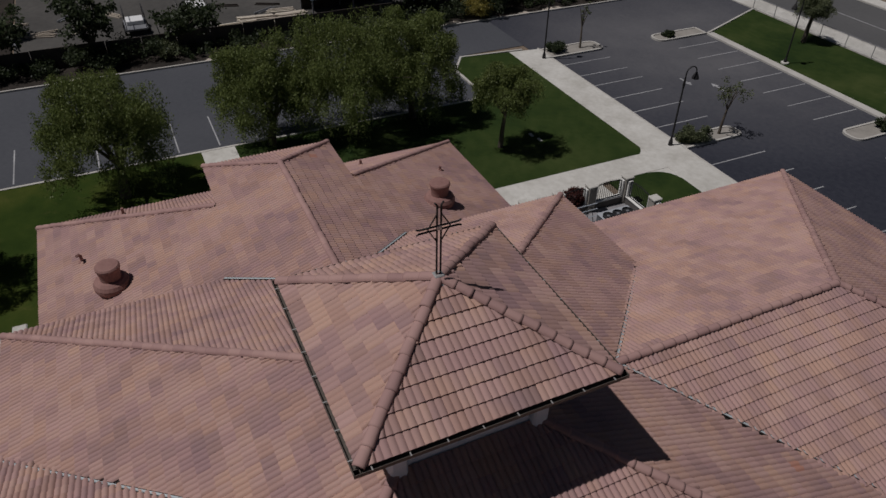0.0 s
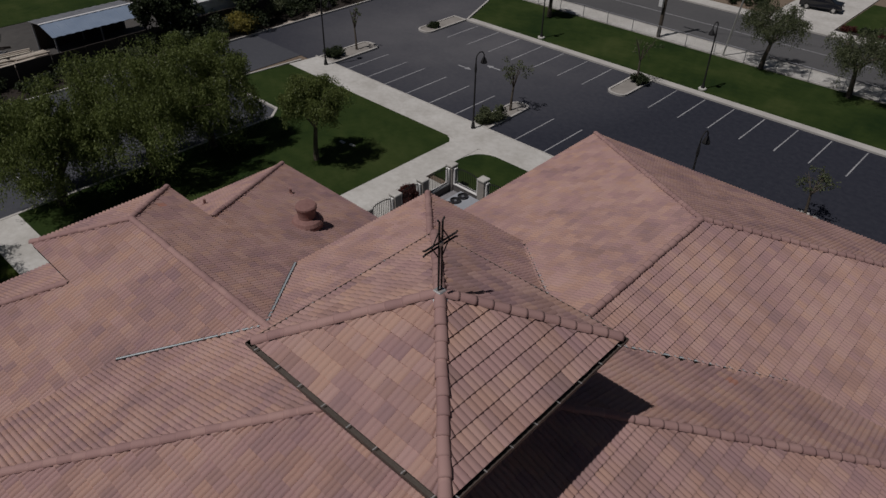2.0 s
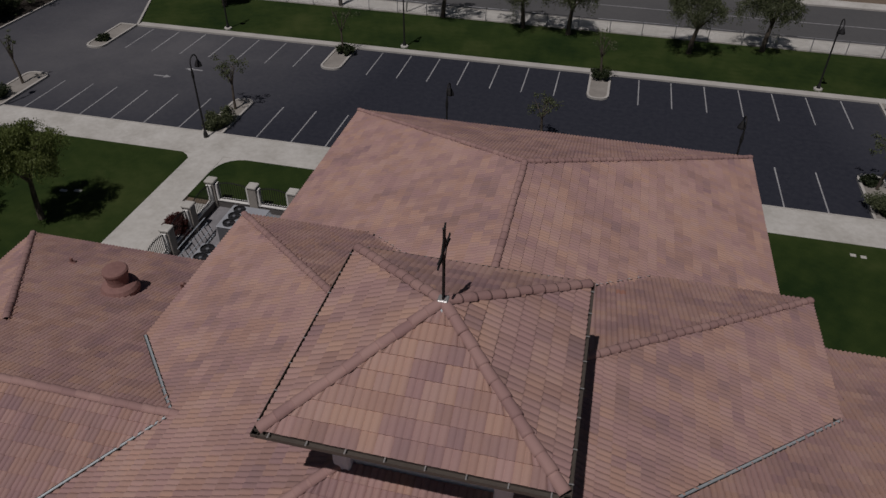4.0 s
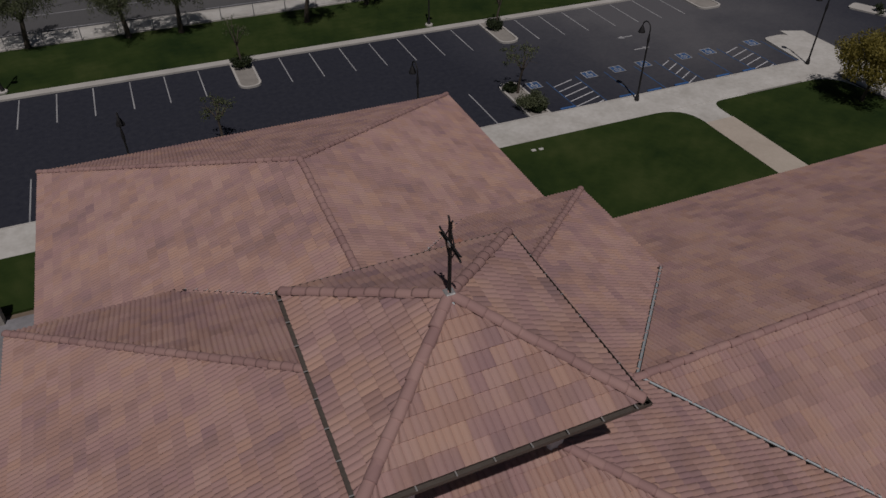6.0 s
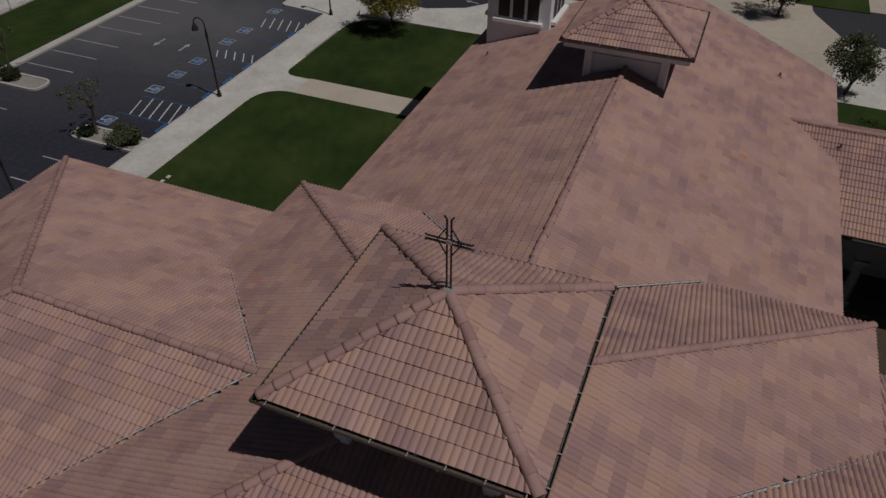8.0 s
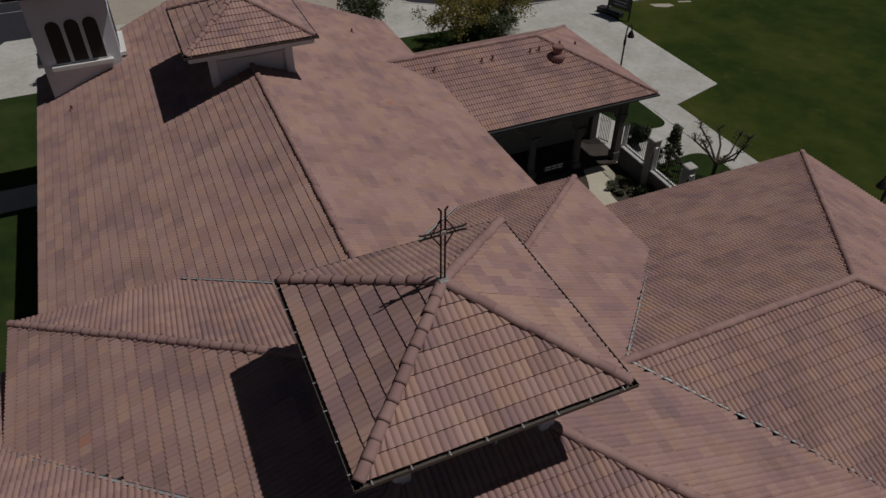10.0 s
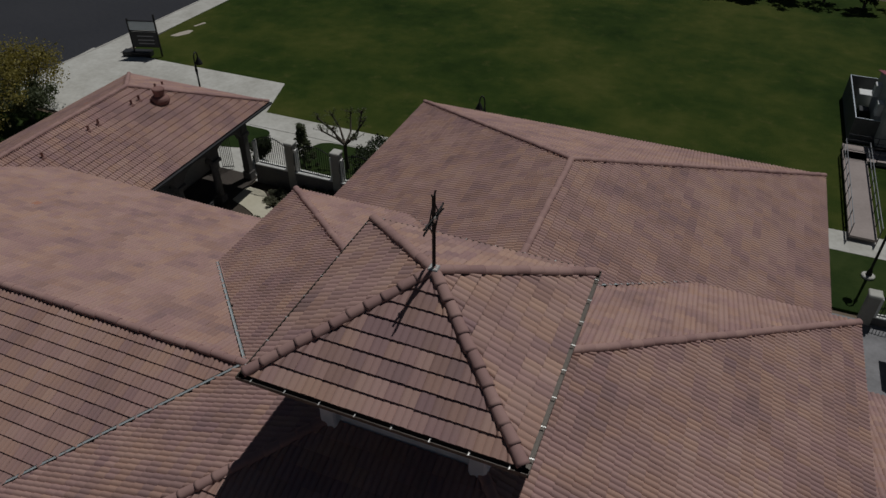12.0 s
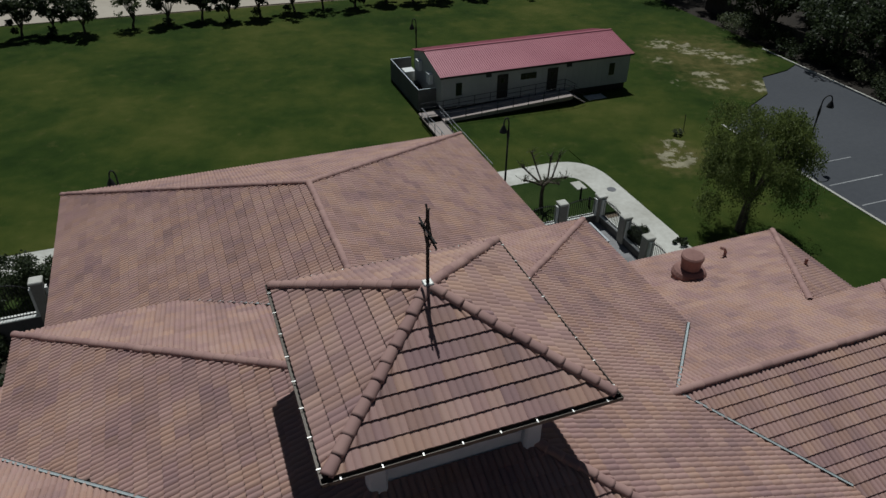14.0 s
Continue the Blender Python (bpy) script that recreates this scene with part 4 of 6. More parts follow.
# ---- cupolas ----
def cupola(cx, cy, foot, eave, apex, single, openings=True, fascia=False):
    """A square lantern with a pyramid roof, gutter, louvred openings and corner piers."""
    H, w = 2.86, 1.74
    body = bmesh.new()
    box(body, cx - w, cy - w, foot - 1.6, cx + w, cy + w, eave - 0.06)
    wall = part("cupola_wall", body, STUCCO, church, "pale stucco lantern wall")
    for sx in (1, -1):
        for sy in (1, -1):
            x, y = cx + sx * w, cy + sy * w
            part("corner_pier", cube_mesh(x - 0.2, y - 0.2, foot - 1.5, x + 0.2, y + 0.2, eave - 0.12, 0.05), STUCCO, wall)
    for k in range(4):
        m = pose(cx, cy, 0, 0, 0, 90 * k)
        for j in (-1, 0, 1) if openings else ():
            bm = bmesh.new()
            box(bm, j * 1.08 - 0.36, w - 0.02, eave - 1.72, j * 1.08 + 0.36, w + 0.012, eave - 1.3, m)
            part("louvre_opening", bm, DARKDOOR, wall, "dark louvred opening")
        bm = bmesh.new()
        box(bm, -w, w, eave - 1.0, w, w + 0.06, eave - 0.92, m)
        part("ledge", bm, STUCCO, wall)
    c = [(cx + H, cy + H, eave), (cx - H, cy + H, eave), (cx - H, cy - H, eave), (cx + H, cy - H, eave)]
    top = (cx, cy, apex)
    bm = bmesh.new()
    for i in range(4):
        deck(bm, [c[i], c[(i + 1) % 4], top], 0.14)
    r = part("cupola_roof", bm, SHEATH, church, "steep little pyramid roof of salmon concrete tiles")
    joined = []
    for i in range(4):
        for A, B, C, tone, whole in tile_grid(c[i], c[(i + 1) % 4], top, top, seed=80 + i, mixed=1.9, swell=0.66):
            if single:
                v, f, tones = join_tiles([(A, B, C, tone, whole)])
                o = Vector(A.mean(axis=0))
                me = smooth(tile_mesh([tuple(Vector(q) - o) for q in v], f, tones, "roof_tile"))
                piece("roof_tile", me, Matrix.Translation(o), r)
            else:
                joined.append((A, B, C, tone, whole))
        for m in cap_row(c[i], top, 0.07, 0.385):
            piece("ridge_tile", CAP_MESH, m, r)
    if joined:
        t = new("roof_tiles", smooth(tile_mesh(*join_tiles(joined))))
        t.parent = r
        tagged(t, kind="stuff")
    for k in range(4):
        m = pose(cx, cy, eave, 0, 0, 90 * k)
        g = bmesh.new()
        L = H + 0.145
        box(g, -L, H + 0.005, -0.09, L, H + 0.145, -0.078, m)
        box(g, -L, H + 0.133, -0.078, L, H + 0.145, 0.0, m)
        box(g, -L, H + 0.005, -0.078, L, H + 0.017, -0.01, m)
        if fascia:
            part("fascia", box(bmesh.new(), -H + 0.1, H - 0.12, -0.36, H - 0.1, H - 0.04, -0.13, m), STUCCO, r, "pale painted fascia board")
        gut = part("gutter", g, GUTTER, r, "brown metal gutter")
        for j in range(8):
            x = -L + 0.35 + j * (2 * L - 0.7) / 7
            b = bmesh.new()
            box(b, x - 0.013, H + 0.0, -0.004, x + 0.013, H + 0.155, 0.004, m)
            part("gutter_clip", b, CLIP, gut)
    return r


cup = cupola(0, 0, 12.25, 14.45, 15.78, True)
cupola(23.9, 0, 10.3, 12.27, 13.6, False, False, True)

part("downpipe", tube(bmesh.new(), [(-2.9, -0.5, 14.37), (-2.5, -0.5, 14.15), (-1.84, -0.5, 13.95), (-1.80, -0.5, 12.2)], [0.045] * 4, 8), STUCCO, church, "pale painted downpipe under the cupola's eave")

# ---- cross on the cupola ----
cross = thing("cross", (0, 0, 15.77), "black wrought-iron cross on the cupola's peak", "cross")
part("base_plate", cube_mesh(-0.11, -0.11, 0.0, 0.11, 0.11, 0.14, 0.02), CLIP, cross, "bare metal base bracket")
for dy in (-0.045, 0.045):
    part("upright", tube(bmesh.new(), [(0, dy, 0.08), (0, dy, 1.86), (0, dy * 2.2, 1.93)], [0.022, 0.022, 0.02], 8), IRON, cross)
for dz in (1.28, 1.37):
    part("arm", tube(bmesh.new(), [(0, -0.5, dz + (dz - 1.325) * 0.6), (0, -0.44, dz), (0, 0.44, dz), (0, 0.5, dz + (dz - 1.325) * 0.6)], [0.02, 0.022, 0.022, 0.02], 8), IRON, cross)
for sy in (1, -1):
    for sz in (1, -1):
        part("diagonal_brace", tube(bmesh.new(), [(0, sy * 0.25, 1.325), (0, sy * 0.13, 1.325 + sz * 0.2), (0, sy * 0.045, 1.325 + sz * 0.34)], [0.015] * 3, 6), IRON, cross)
part("hub", cube_mesh(-0.03, -0.06, 1.27, 0.03, 0.06, 1.38, 0.01), CLIP, cross)
flash = bmesh.new()
lathe(flash, [(0.30, -0.14), (0.2, -0.03), (0.10, 0.05), (0.06, 0.07)], 12)
part("flashing_cone", flash, FLASH, cross)

copy_thing(cross, pose(23.9, 0, 13.57))

# ---- bell tower ----
tower = thing("bell_tower", (31.75, 7.55, 0), "square pale stucco bell tower with arched windows", "tower")
TW = 1.9
part("wall", cube_mesh(-TW, -TW, -0.04, TW, TW, 12.95), STUCCO, tower)


def arched(bm, cx, z0, z1, w, y, m, depth):
    """An arched slab that faces +y."""
    pts = [(cx - w, z0), (cx + w, z0), (cx + w, z1 - w)] + [(cx + w * math.cos(a), z1 - w + w * math.sin(a)) for a in [math.pi * k / 8 for k in range(1, 8)]] + [(cx - w, z1 - w)]
    f = [bm.verts.new(m @ Vector((x, y, z))) for x, z in pts]
    b = [bm.verts.new(m @ Vector((x, y - depth, z))) for x, z in pts]
    bm.faces.new(f)
    bm.faces.new(b[::-1])
    for i in range(len(pts)):
        j = (i + 1) % len(pts)
        bm.faces.new((b[i], b[j], f[j], f[i]))
    bmesh.ops.recalc_face_normals(bm, faces=bm.faces)
    return bm


for k in range(4):
    m = pose(0, 0, 0, 0, 0, 90 * k)
    win = part("window", box(bmesh.new(), -1.5, TW, 8.94, 1.5, TW + 0.3, 9.14, m), TRIM, tower, "three arched dark lights over a white sill")
    for j in (-1, 0, 1):
        part("frame", arched(bmesh.new(), j * 0.88, 9.16, 11.5, 0.42, TW + 0.03, m, 0.05), STUCCO, win)
        part("pane", arched(bmesh.new(), j * 0.88, 9.22, 11.42, 0.35, TW + 0.045, m, 0.03), DARKDOOR, win)
TH = 2.55
tc = [(TH, TH, 13.0), (-TH, TH, 13.0), (-TH, -TH, 13.0), (TH, -TH, 13.0)]
bm = bmesh.new()
for i in range(4):
    deck(bm, [tc[i], tc[(i + 1) % 4], (0, 0, 14.3)], 0.16)
troof = part("roof", bm, SHEATH, tower, "salmon tiled pyramid roof")
sets = []
for i in range(4):
    sets += tile_grid(tc[i], tc[(i + 1) % 4], (0, 0, 14.3), (0, 0, 14.3), seed=90 + i)
    for m in cap_row(tc[i], (0, 0, 14.3), 0.075):
        piece("ridge_tile", CAP_MESH, m, troof)
t = new("roof_tiles", smooth(tile_mesh(*join_tiles(sets))))
t.parent = troof
tagged(t, kind="stuff")


# ---- pots and pipes on the roofs ----
def roof_z(x, y):
    return max(f(x, y) for f in (h_pyr, h_yp, h_ym, h_xp, h_xm, h_porch)) + 0.05


def pot(x, y, s=1.0):
    ob = thing("chimney_pot", (x, y, roof_z(x, y) - 0.2), "squat terracotta pot-shaped roof vent", "roof vent", "terracotta roof vents")
    part("collar", lathe(bmesh.new(), [(r * s, z * s) for r, z in ((0.50, 0), (0.62, 0.14), (0.69, 0.30), (0.69, 0.44), (0.62, 0.58), (0.50, 0.66), (0.40, 0.67))], 24), TERRA, ob)
    part("hood", lathe(bmesh.new(), [(r * s, z * s) for r, z in ((0.39, 0.62), (0.39, 0.82), (0.42, 1.02), (0.46, 1.14), (0.46, 1.22), (0.41, 1.28), (0.25, 1.29), (0.01, 1.29))], 24), TERRA, ob)


pot(-13.75, 6.4)
pot(-13.9, -7.4)
pot(24.25, -18.1, 0.75)


def pipe(x, y, h=0.35, bent=False):
    ob = thing("vent_pipe", (x, y, roof_z(x, y) - 0.08), "short reddish-painted vent pipe with a flashing collar", "vent pipe", "roof vent pipes")
    pts = [(0, 0, 0), (0, 0, h)] + ([(0.05, -0.05, h + 0.12), (0.22, -0.1, h + 0.18)] if bent else [])
    part("pipe", tube(bmesh.new(), pts, [0.065] * len(pts), 8), TERRA, ob)
    part("collar", lathe(bmesh.new(), [(0.17, 0.02), (0.13, 0.1), (0.075, 0.16)], 12), TERRA, ob)


for x, y, h, b in ((-16.7, -8.5, 0.36, True), (-19.3, -6.6, 0.42, False), (-12.4, -8.9, 0.3, False), (-11.9, 7.4, 0.3, True), (-19.0, 4.5, 0.36, False), (-17.2, 8.0, 0.34, False), (24.9, -10.4, 0.4, False), (24.9, -13.4, 0.38, False), (24.9, -14.1, 0.42, False), (24.9, -16.6, 0.4, False), (24.9, -17.2, 0.42, False), (24.9, -18.6, 0.5, False), (26.6, -20.9, 0.34, False), (30.0, -7.2, 0.34, False), (27.6, 8.6, 0.34, False)):
    pipe(x, y, h, b)


# ---- porch ----
porch = thing("porch", (22.35, -16.5, 0), "arcaded side porch with columns coloured dark grey-brown for deep shade", "porch")
for n, g0, g1 in (("gutter", (-1.87, -6.75, 5.24), (-1.71, 5.0, 5.36)), ("gutter", (-1.71, -6.76, 5.24), (9.15, -6.61, 5.36))):
    part(n, cube_mesh(*g0, *g1, 0.02), METAL_DARK, porch, "dark metal gutter along the eave")
# floor and back wall get darker materials: porch shade put into their colour
part("floor", cube_mesh(-0.5, -5.95, -0.04, 8.75, 6.6, 0.16), DARKWOOD, porch, "porch floor coloured dark brown to hold the shade")
part("back_wall", cube_mesh(2.9, -5.4, 0.16, 3.2, 6.6, 5.2), FENCE_STUCCO, porch, "stucco wall inside the porch, greyed to hold its shade")
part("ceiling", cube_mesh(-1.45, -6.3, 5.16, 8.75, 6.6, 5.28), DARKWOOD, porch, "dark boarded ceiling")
# beams, piers and arches take the stone with shade in its colour
part("beam", cube_mesh(-0.25, -5.85, 3.95, 0.25, 6.6, 5.16), STONE_SHADED, porch)
part("end_beam", cube_mesh(0.25, -5.8, 3.95, 8.45, -5.4, 5.16), STONE_SHADED, porch)
part("end_wall", cube_mesh(2.95, -5.75, 0.16, 8.45, -5.45, 3.95), STONE_SHADED, porch)
corner = bmesh.new()
box(corner, -0.36, -5.9, 0.16, 0.24, -5.3, 0.7, None, 0.03)
box(corner, -0.29, -5.83, 0.7, 0.17, -5.37, 3.2, None, 0.03)
box(corner, -0.38, -5.92, 3.2, 0.26, -5.28, 3.5, None, 0.04)
box(corner, -0.31, -5.86, 3.5, 0.2, -5.34, 5.16, None, 0.02)
part("corner_pier", corner, STONE_SHADED, porch, "thick square corner pier with a moulded capital")
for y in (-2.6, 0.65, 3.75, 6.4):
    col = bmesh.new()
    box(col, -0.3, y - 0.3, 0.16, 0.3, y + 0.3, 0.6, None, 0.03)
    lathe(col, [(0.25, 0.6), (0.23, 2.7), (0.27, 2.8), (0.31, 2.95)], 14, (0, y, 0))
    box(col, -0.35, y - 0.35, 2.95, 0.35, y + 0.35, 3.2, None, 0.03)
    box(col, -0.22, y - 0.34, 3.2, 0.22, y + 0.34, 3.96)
    part("column", col, STONE_SHADED, porch)
for x in (2.75, 8.1):
    part("column", box(bmesh.new(), x - 0.28, -5.88, 0.16, x + 0.28, -5.35, 3.95, None, 0.03), STONE_SHADED, porch)
for y, hw in ((-3.95, 1.32), (-0.98, 1.3), (2.2, 1.23), (5.08, 1.0)):
    ar = bmesh.new()
    for k in range(10):
        a0, a1 = math.pi * k / 10, math.pi * (k + 1) / 10
        y0, y1 = y - hw * math.cos(a0), y - hw * math.cos(a1)
        z0, z1 = 3.15 + 0.75 * math.sin(a0), 3.15 + 0.75 * math.sin(a1)
        vs = [[ar.verts.new((x, yy, zz)) for yy, zz in ((y0, z0), (y1, z1), (y1, 3.96), (y0, 3.96))] for x in (-0.2, 0.2)]
        ar.faces.new(vs[0])
        ar.faces.new(vs[1][::-1])
        ar.faces.new((vs[0][0], vs[0][1], vs[1][1], vs[1][0]))
    bmesh.ops.remove_doubles(ar, verts=ar.verts, dist=0.001)
    bmesh.ops.recalc_face_normals(ar, faces=ar.faces)
    part("arch", ar, STONE_SHADED, porch)
for y, hw in ((-0.98, 1.3), (2.2, 1.23), (5.08, 1.0)):
    br = bmesh.new()
    for k in range(-9, 10):
        tube(br, [(-0.3, y + k * hw / 9.2, 0.16), (-0.3, y + k * hw / 9.2, 1.0)], [0.012, 0.012], 4)
    box(br, -0.325, y - hw, 0.98, -0.275, y + hw, 1.03)
    box(br, -0.32, y - hw, 0.25, -0.28, y + hw, 0.29)
    part("railing", br, IRON, porch, "black iron railing")
# added board: carries two rows of pale bars of unknown nature
notice = thing("notice_board", (21.96, -17.25, 0.16), "small added dark board carrying unidentified pale bars on the porch railing", "sign")
part("board", cube_mesh(-0.03, -0.75, 0.42, 0.03, 0.75, 0.92, 0.01), METAL_DARK, notice)
for z in (0.56, 0.74):
    for y0, y1 in ((-0.62, -0.28), (-0.2, 0.1), (0.18, 0.6)):
        part("lettering_bar", cube_mesh(-0.036, y0, z, -0.028, y1, z + 0.09), WHITE, notice)


# ---- fences of the yards ----
def pillar(x, y, h=1.9, w=0.27):
    ob = thing("fence_pillar", (x, y, 0.08), "square pale stucco fence pillar with a stone cap", "pillar", "stucco fence pillars")
    part("shaft", cube_mesh(-w, -w, 0, w, w, h - 0.12, 0.015), FENCE_STUCCO, ob)
    part("cap", cube_mesh(-w - 0.05, -w - 0.05, h - 0.14, w + 0.05, w + 0.05, h + 0.02, 0.04), CONCRETE, ob)


def fence_panel(x0, y0, x1, y1, wall=0.45, top=1.75, arch=0.2, gate=False, thick=0.12, jamb=False):
    a, b = Vector((x0, y0, 0.08)), Vector((x1, y1, 0.08))
    L = (b - a).length
    ang = math.degrees(math.atan2(y1 - y0, x1 - x0))
    ob = thing("iron_gate" if gate else "iron_fence", (x0, y0, 0.08), "black iron gate with arched top rail" if gate else "black iron fence panel on a low stucco wall", "gate" if gate else "fence", "iron fence panels round the yards")
    ob.rotation_euler = (0, 0, radians(ang))
    if not gate:
        part("plinth", cube_mesh(0.27, -thick, 0, L - 0.27, thick, wall, 0.01), STONE_SHADED, ob)
        part("coping", cube_mesh(0.27, -thick - 0.05, wall, L - 0.27, thick + 0.05, wall + 0.08, 0.015), TRIM if jamb else CONCRETE, ob)
    if jamb:
        for x in (0.3, L - 0.42):
            part("jamb", cube_mesh(x, -0.16, wall + 0.08, x + 0.12, 0.16, top - 0.05, 0.01), TRIM, ob, "pale raised jamb beside the pillar")
    n = max(4, int((L - 0.6) / (0.145 if jamb else 0.115)))
    zb = (wall + 0.08) if not gate else 0.08
    for k in range(n + 1):
        x = 0.3 + (L - 0.6) * k / n
        z = top + arch * (1 - (2 * k / n - 1) ** 2)
        bm = bmesh.new()
        tube(bm, [(x, 0, zb), (x, 0, z - 0.08), (x, 0, z)], [0.019, 0.019, 0.005], 5)
        part("picket", bm, IRON, ob)
    for z0, ar in ((zb + (0.035 if jamb else 0.12), 0), (top - 0.15, arch)):
        pts = [(0.28 + (L - 0.56) * k / 8, 0, z0 + ar * (1 - (2 * k / 8 - 1) ** 2)) for k in range(9)]
        part("rail", tube(bmesh.new(), pts, [0.028] * 9, 6), IRON, ob)


N_POSTS = [(-14.4, 22.35), (-17.0, 22.35), (-19.75, 22.35), (-19.75, 19.6), (-19.75, 17.2), (-19.75, 14.8), (-19.75, 12.4)]
S_POSTS = [(-14.3, -22.3), (-16.85, -22.3), (-19.65, -22.3), (-19.75, -19.6), (-19.75, -17.2), (-19.75, -14.8), (-19.75, -12.4)]
for posts in (N_POSTS, S_POSTS):
    for q in posts:
        pillar(*q)
    for q, r in zip(posts, posts[1:]):
        fence_panel(*q, *r, wall=0.5, jamb=True)
# the tall courtyard fence between the wing and the porch
for x in (12.5, 15.6, 18.8):
    pillar(x, -22.1, 3.45, 0.27)
for x0, x1 in ((9.75, 12.5), (12.5, 15.6), (15.6, 18.8), (18.8, 21.85)):
    fence_panel(x0, -22.1, x1, -22.1, wall=1.38, top=3.05, arch=0.52, thick=0.2, jamb=True)
fence_panel(24.9, -22.3, 23.7, -22.85, gate=True, top=2.5, arch=0.3)


def ac_unit(x, y, fans, w=2.25, d=2.2, h=1.5, dark_deck=False):
    """A cooling unit: pale casing on a skid, a sloped intake hood on one side, a row of fans sunk in its top."""
    ob = thing("air_conditioner", (x, y, 0.1), "large pale cooling unit with a row of dark fans on top", "air conditioner", "cooling units in the service yards")
    part("casing", cube_mesh(-w / 2, -d / 2, 0.35, w / 2, d / 2, h - 0.04, 0.03), METAL_SIDE, ob, "grey side panels")
    part("lid", cube_mesh(-w / 2 - 0.02, -d / 2 - 0.02, h - 0.04, w / 2 + 0.02, d / 2 + 0.02, h, 0.01), METAL_UNIT, ob, "pale sheet-metal top")
    for px in (-w / 2 + 0.12, w / 2 - 0.12):
        for py in (-d / 2 + 0.12, d / 2 - 0.12):
            part("leg", cube_mesh(px - 0.06, py - 0.06, 0, px + 0.06, py + 0.06, 0.36), METAL_DARK, ob)
    hood = bmesh.new()
    prof = ((w / 2, h - 0.02), (w / 2 + 0.38, h - 0.42), (w / 2 + 0.38, h - 0.62), (w / 2, h - 0.62))
    rows = [[hood.verts.new((px, yy, pz)) for px, pz in prof] for yy in (-d / 2 + 0.1, d / 2 - 0.1)]
    for i in range(4):
        j = (i + 1) % 4
        hood.faces.new((rows[0][i], rows[0][j], rows[1][j], rows[1][i]))
    hood.faces.new(rows[0][::-1])
    hood.faces.new(rows[1])
    bmesh.ops.recalc_face_normals(hood, faces=hood.faces)
    part("intake_hood", hood, METAL_UNIT, ob)
    for k in (-1, 1):
        part("seam", cube_mesh(k * w * 0.2 - 0.012, -d / 2 - 0.006, 0.2, k * w * 0.2 + 0.012, -d / 2 + 0.002, h - 0.06), METAL_GREY, ob)
    if dark_deck:
        part("fan_deck", cube_mesh(-w / 2 + 0.12, -d / 2 + 0.1, h - 0.01, -0.02, d / 2 - 0.1, h + 0.006), METAL_DARK, ob, "dark sunken fan deck")
    for k in range(fans):
        fx, fy = -w * 0.25, (k - (fans - 1) / 2) * d / fans * 0.93
        r = min(0.42, d / fans * 0.46)
        shroud = part("fan_shroud", lathe(bmesh.new(), [(r, h), (r, h + 0.12), (r * 0.92, h + 0.12), (r * 0.9, h + 0.015)], 20, (fx, fy, 0)), METAL_DARK, ob)
        part("fan_well", lathe(bmesh.new(), [(r * 0.9, h + 0.008), (r * 0.9, h + 0.02), (0.01, h + 0.02)], 20, (fx, fy, 0)), RUBBER, shroud, "dark fan opening")
        bl = bmesh.new()
        for q in range(4):
            box(bl, 0.05, -0.07, h + 0.045, r * 0.82, 0.07, h + 0.055, pose(fx, fy, 0, 0, 0, 90 * q + 20 * k))
        part("fan_blades", bl, METAL_DARK, shroud)
        part("fan_hub", lathe(bmesh.new(), [(0.09, h + 0.03), (0.09, h + 0.08), (0.01, h + 0.085)], 10, (fx, fy, 0)), METAL_GREY, shroud)


ac_unit(-16.3, 19.55, 3)
ac_unit(-16.4, 16.1, 2, 2.1, 1.7, 1.4)
ac_unit(-16.5, -19.05, 3, 2.25, 2.15, 1.55, True)
for sy in (15.0, -16.2):
    solid("duct_box", cube_mesh(-16.6, sy - 0.3, 0.1, -14.6, sy + 0.3, 0.75, 0.02), METAL_UNIT, "low pale metal duct box beside a cooling unit", "duct")
for k in range(3):
    solid("refrigerant_pipe", tube(bmesh.new(), [(-16.0 - 0.25 * k, -17.9, 0.4), (-16.0 - 0.25 * k, -17.4, 0.45), (-16.0 - 0.25 * k, -16.55, 0.62)], [0.04, 0.04, 0.04], 7), METAL_DARK, "dark insulated pipe beside a cooling unit", "pipe")
# made-up lattice: its bars imitate stripes of sunlight in the yard
lad = thing("lattice_frame", (-18.5, 17.9, 0.1), "made-up lattice screen standing in for striped sunlight in the service yard", "screen")
for k in range(9):
    part("slat", tube(bmesh.new(), [(0.25, -1.5 + k * 0.37, 0.0), (-0.2, -1.5 + k * 0.37, 1.25)], [0.025, 0.025], 5), METAL_DARK, lad)
for z in (0.12, 0.5, 0.9, 1.22):
    part("rail", tube(bmesh.new(), [(0.25 - 0.36 * z, -1.55, z), (0.25 - 0.36 * z, 1.5, z)], [0.03, 0.03], 5), METAL_PALE, lad)


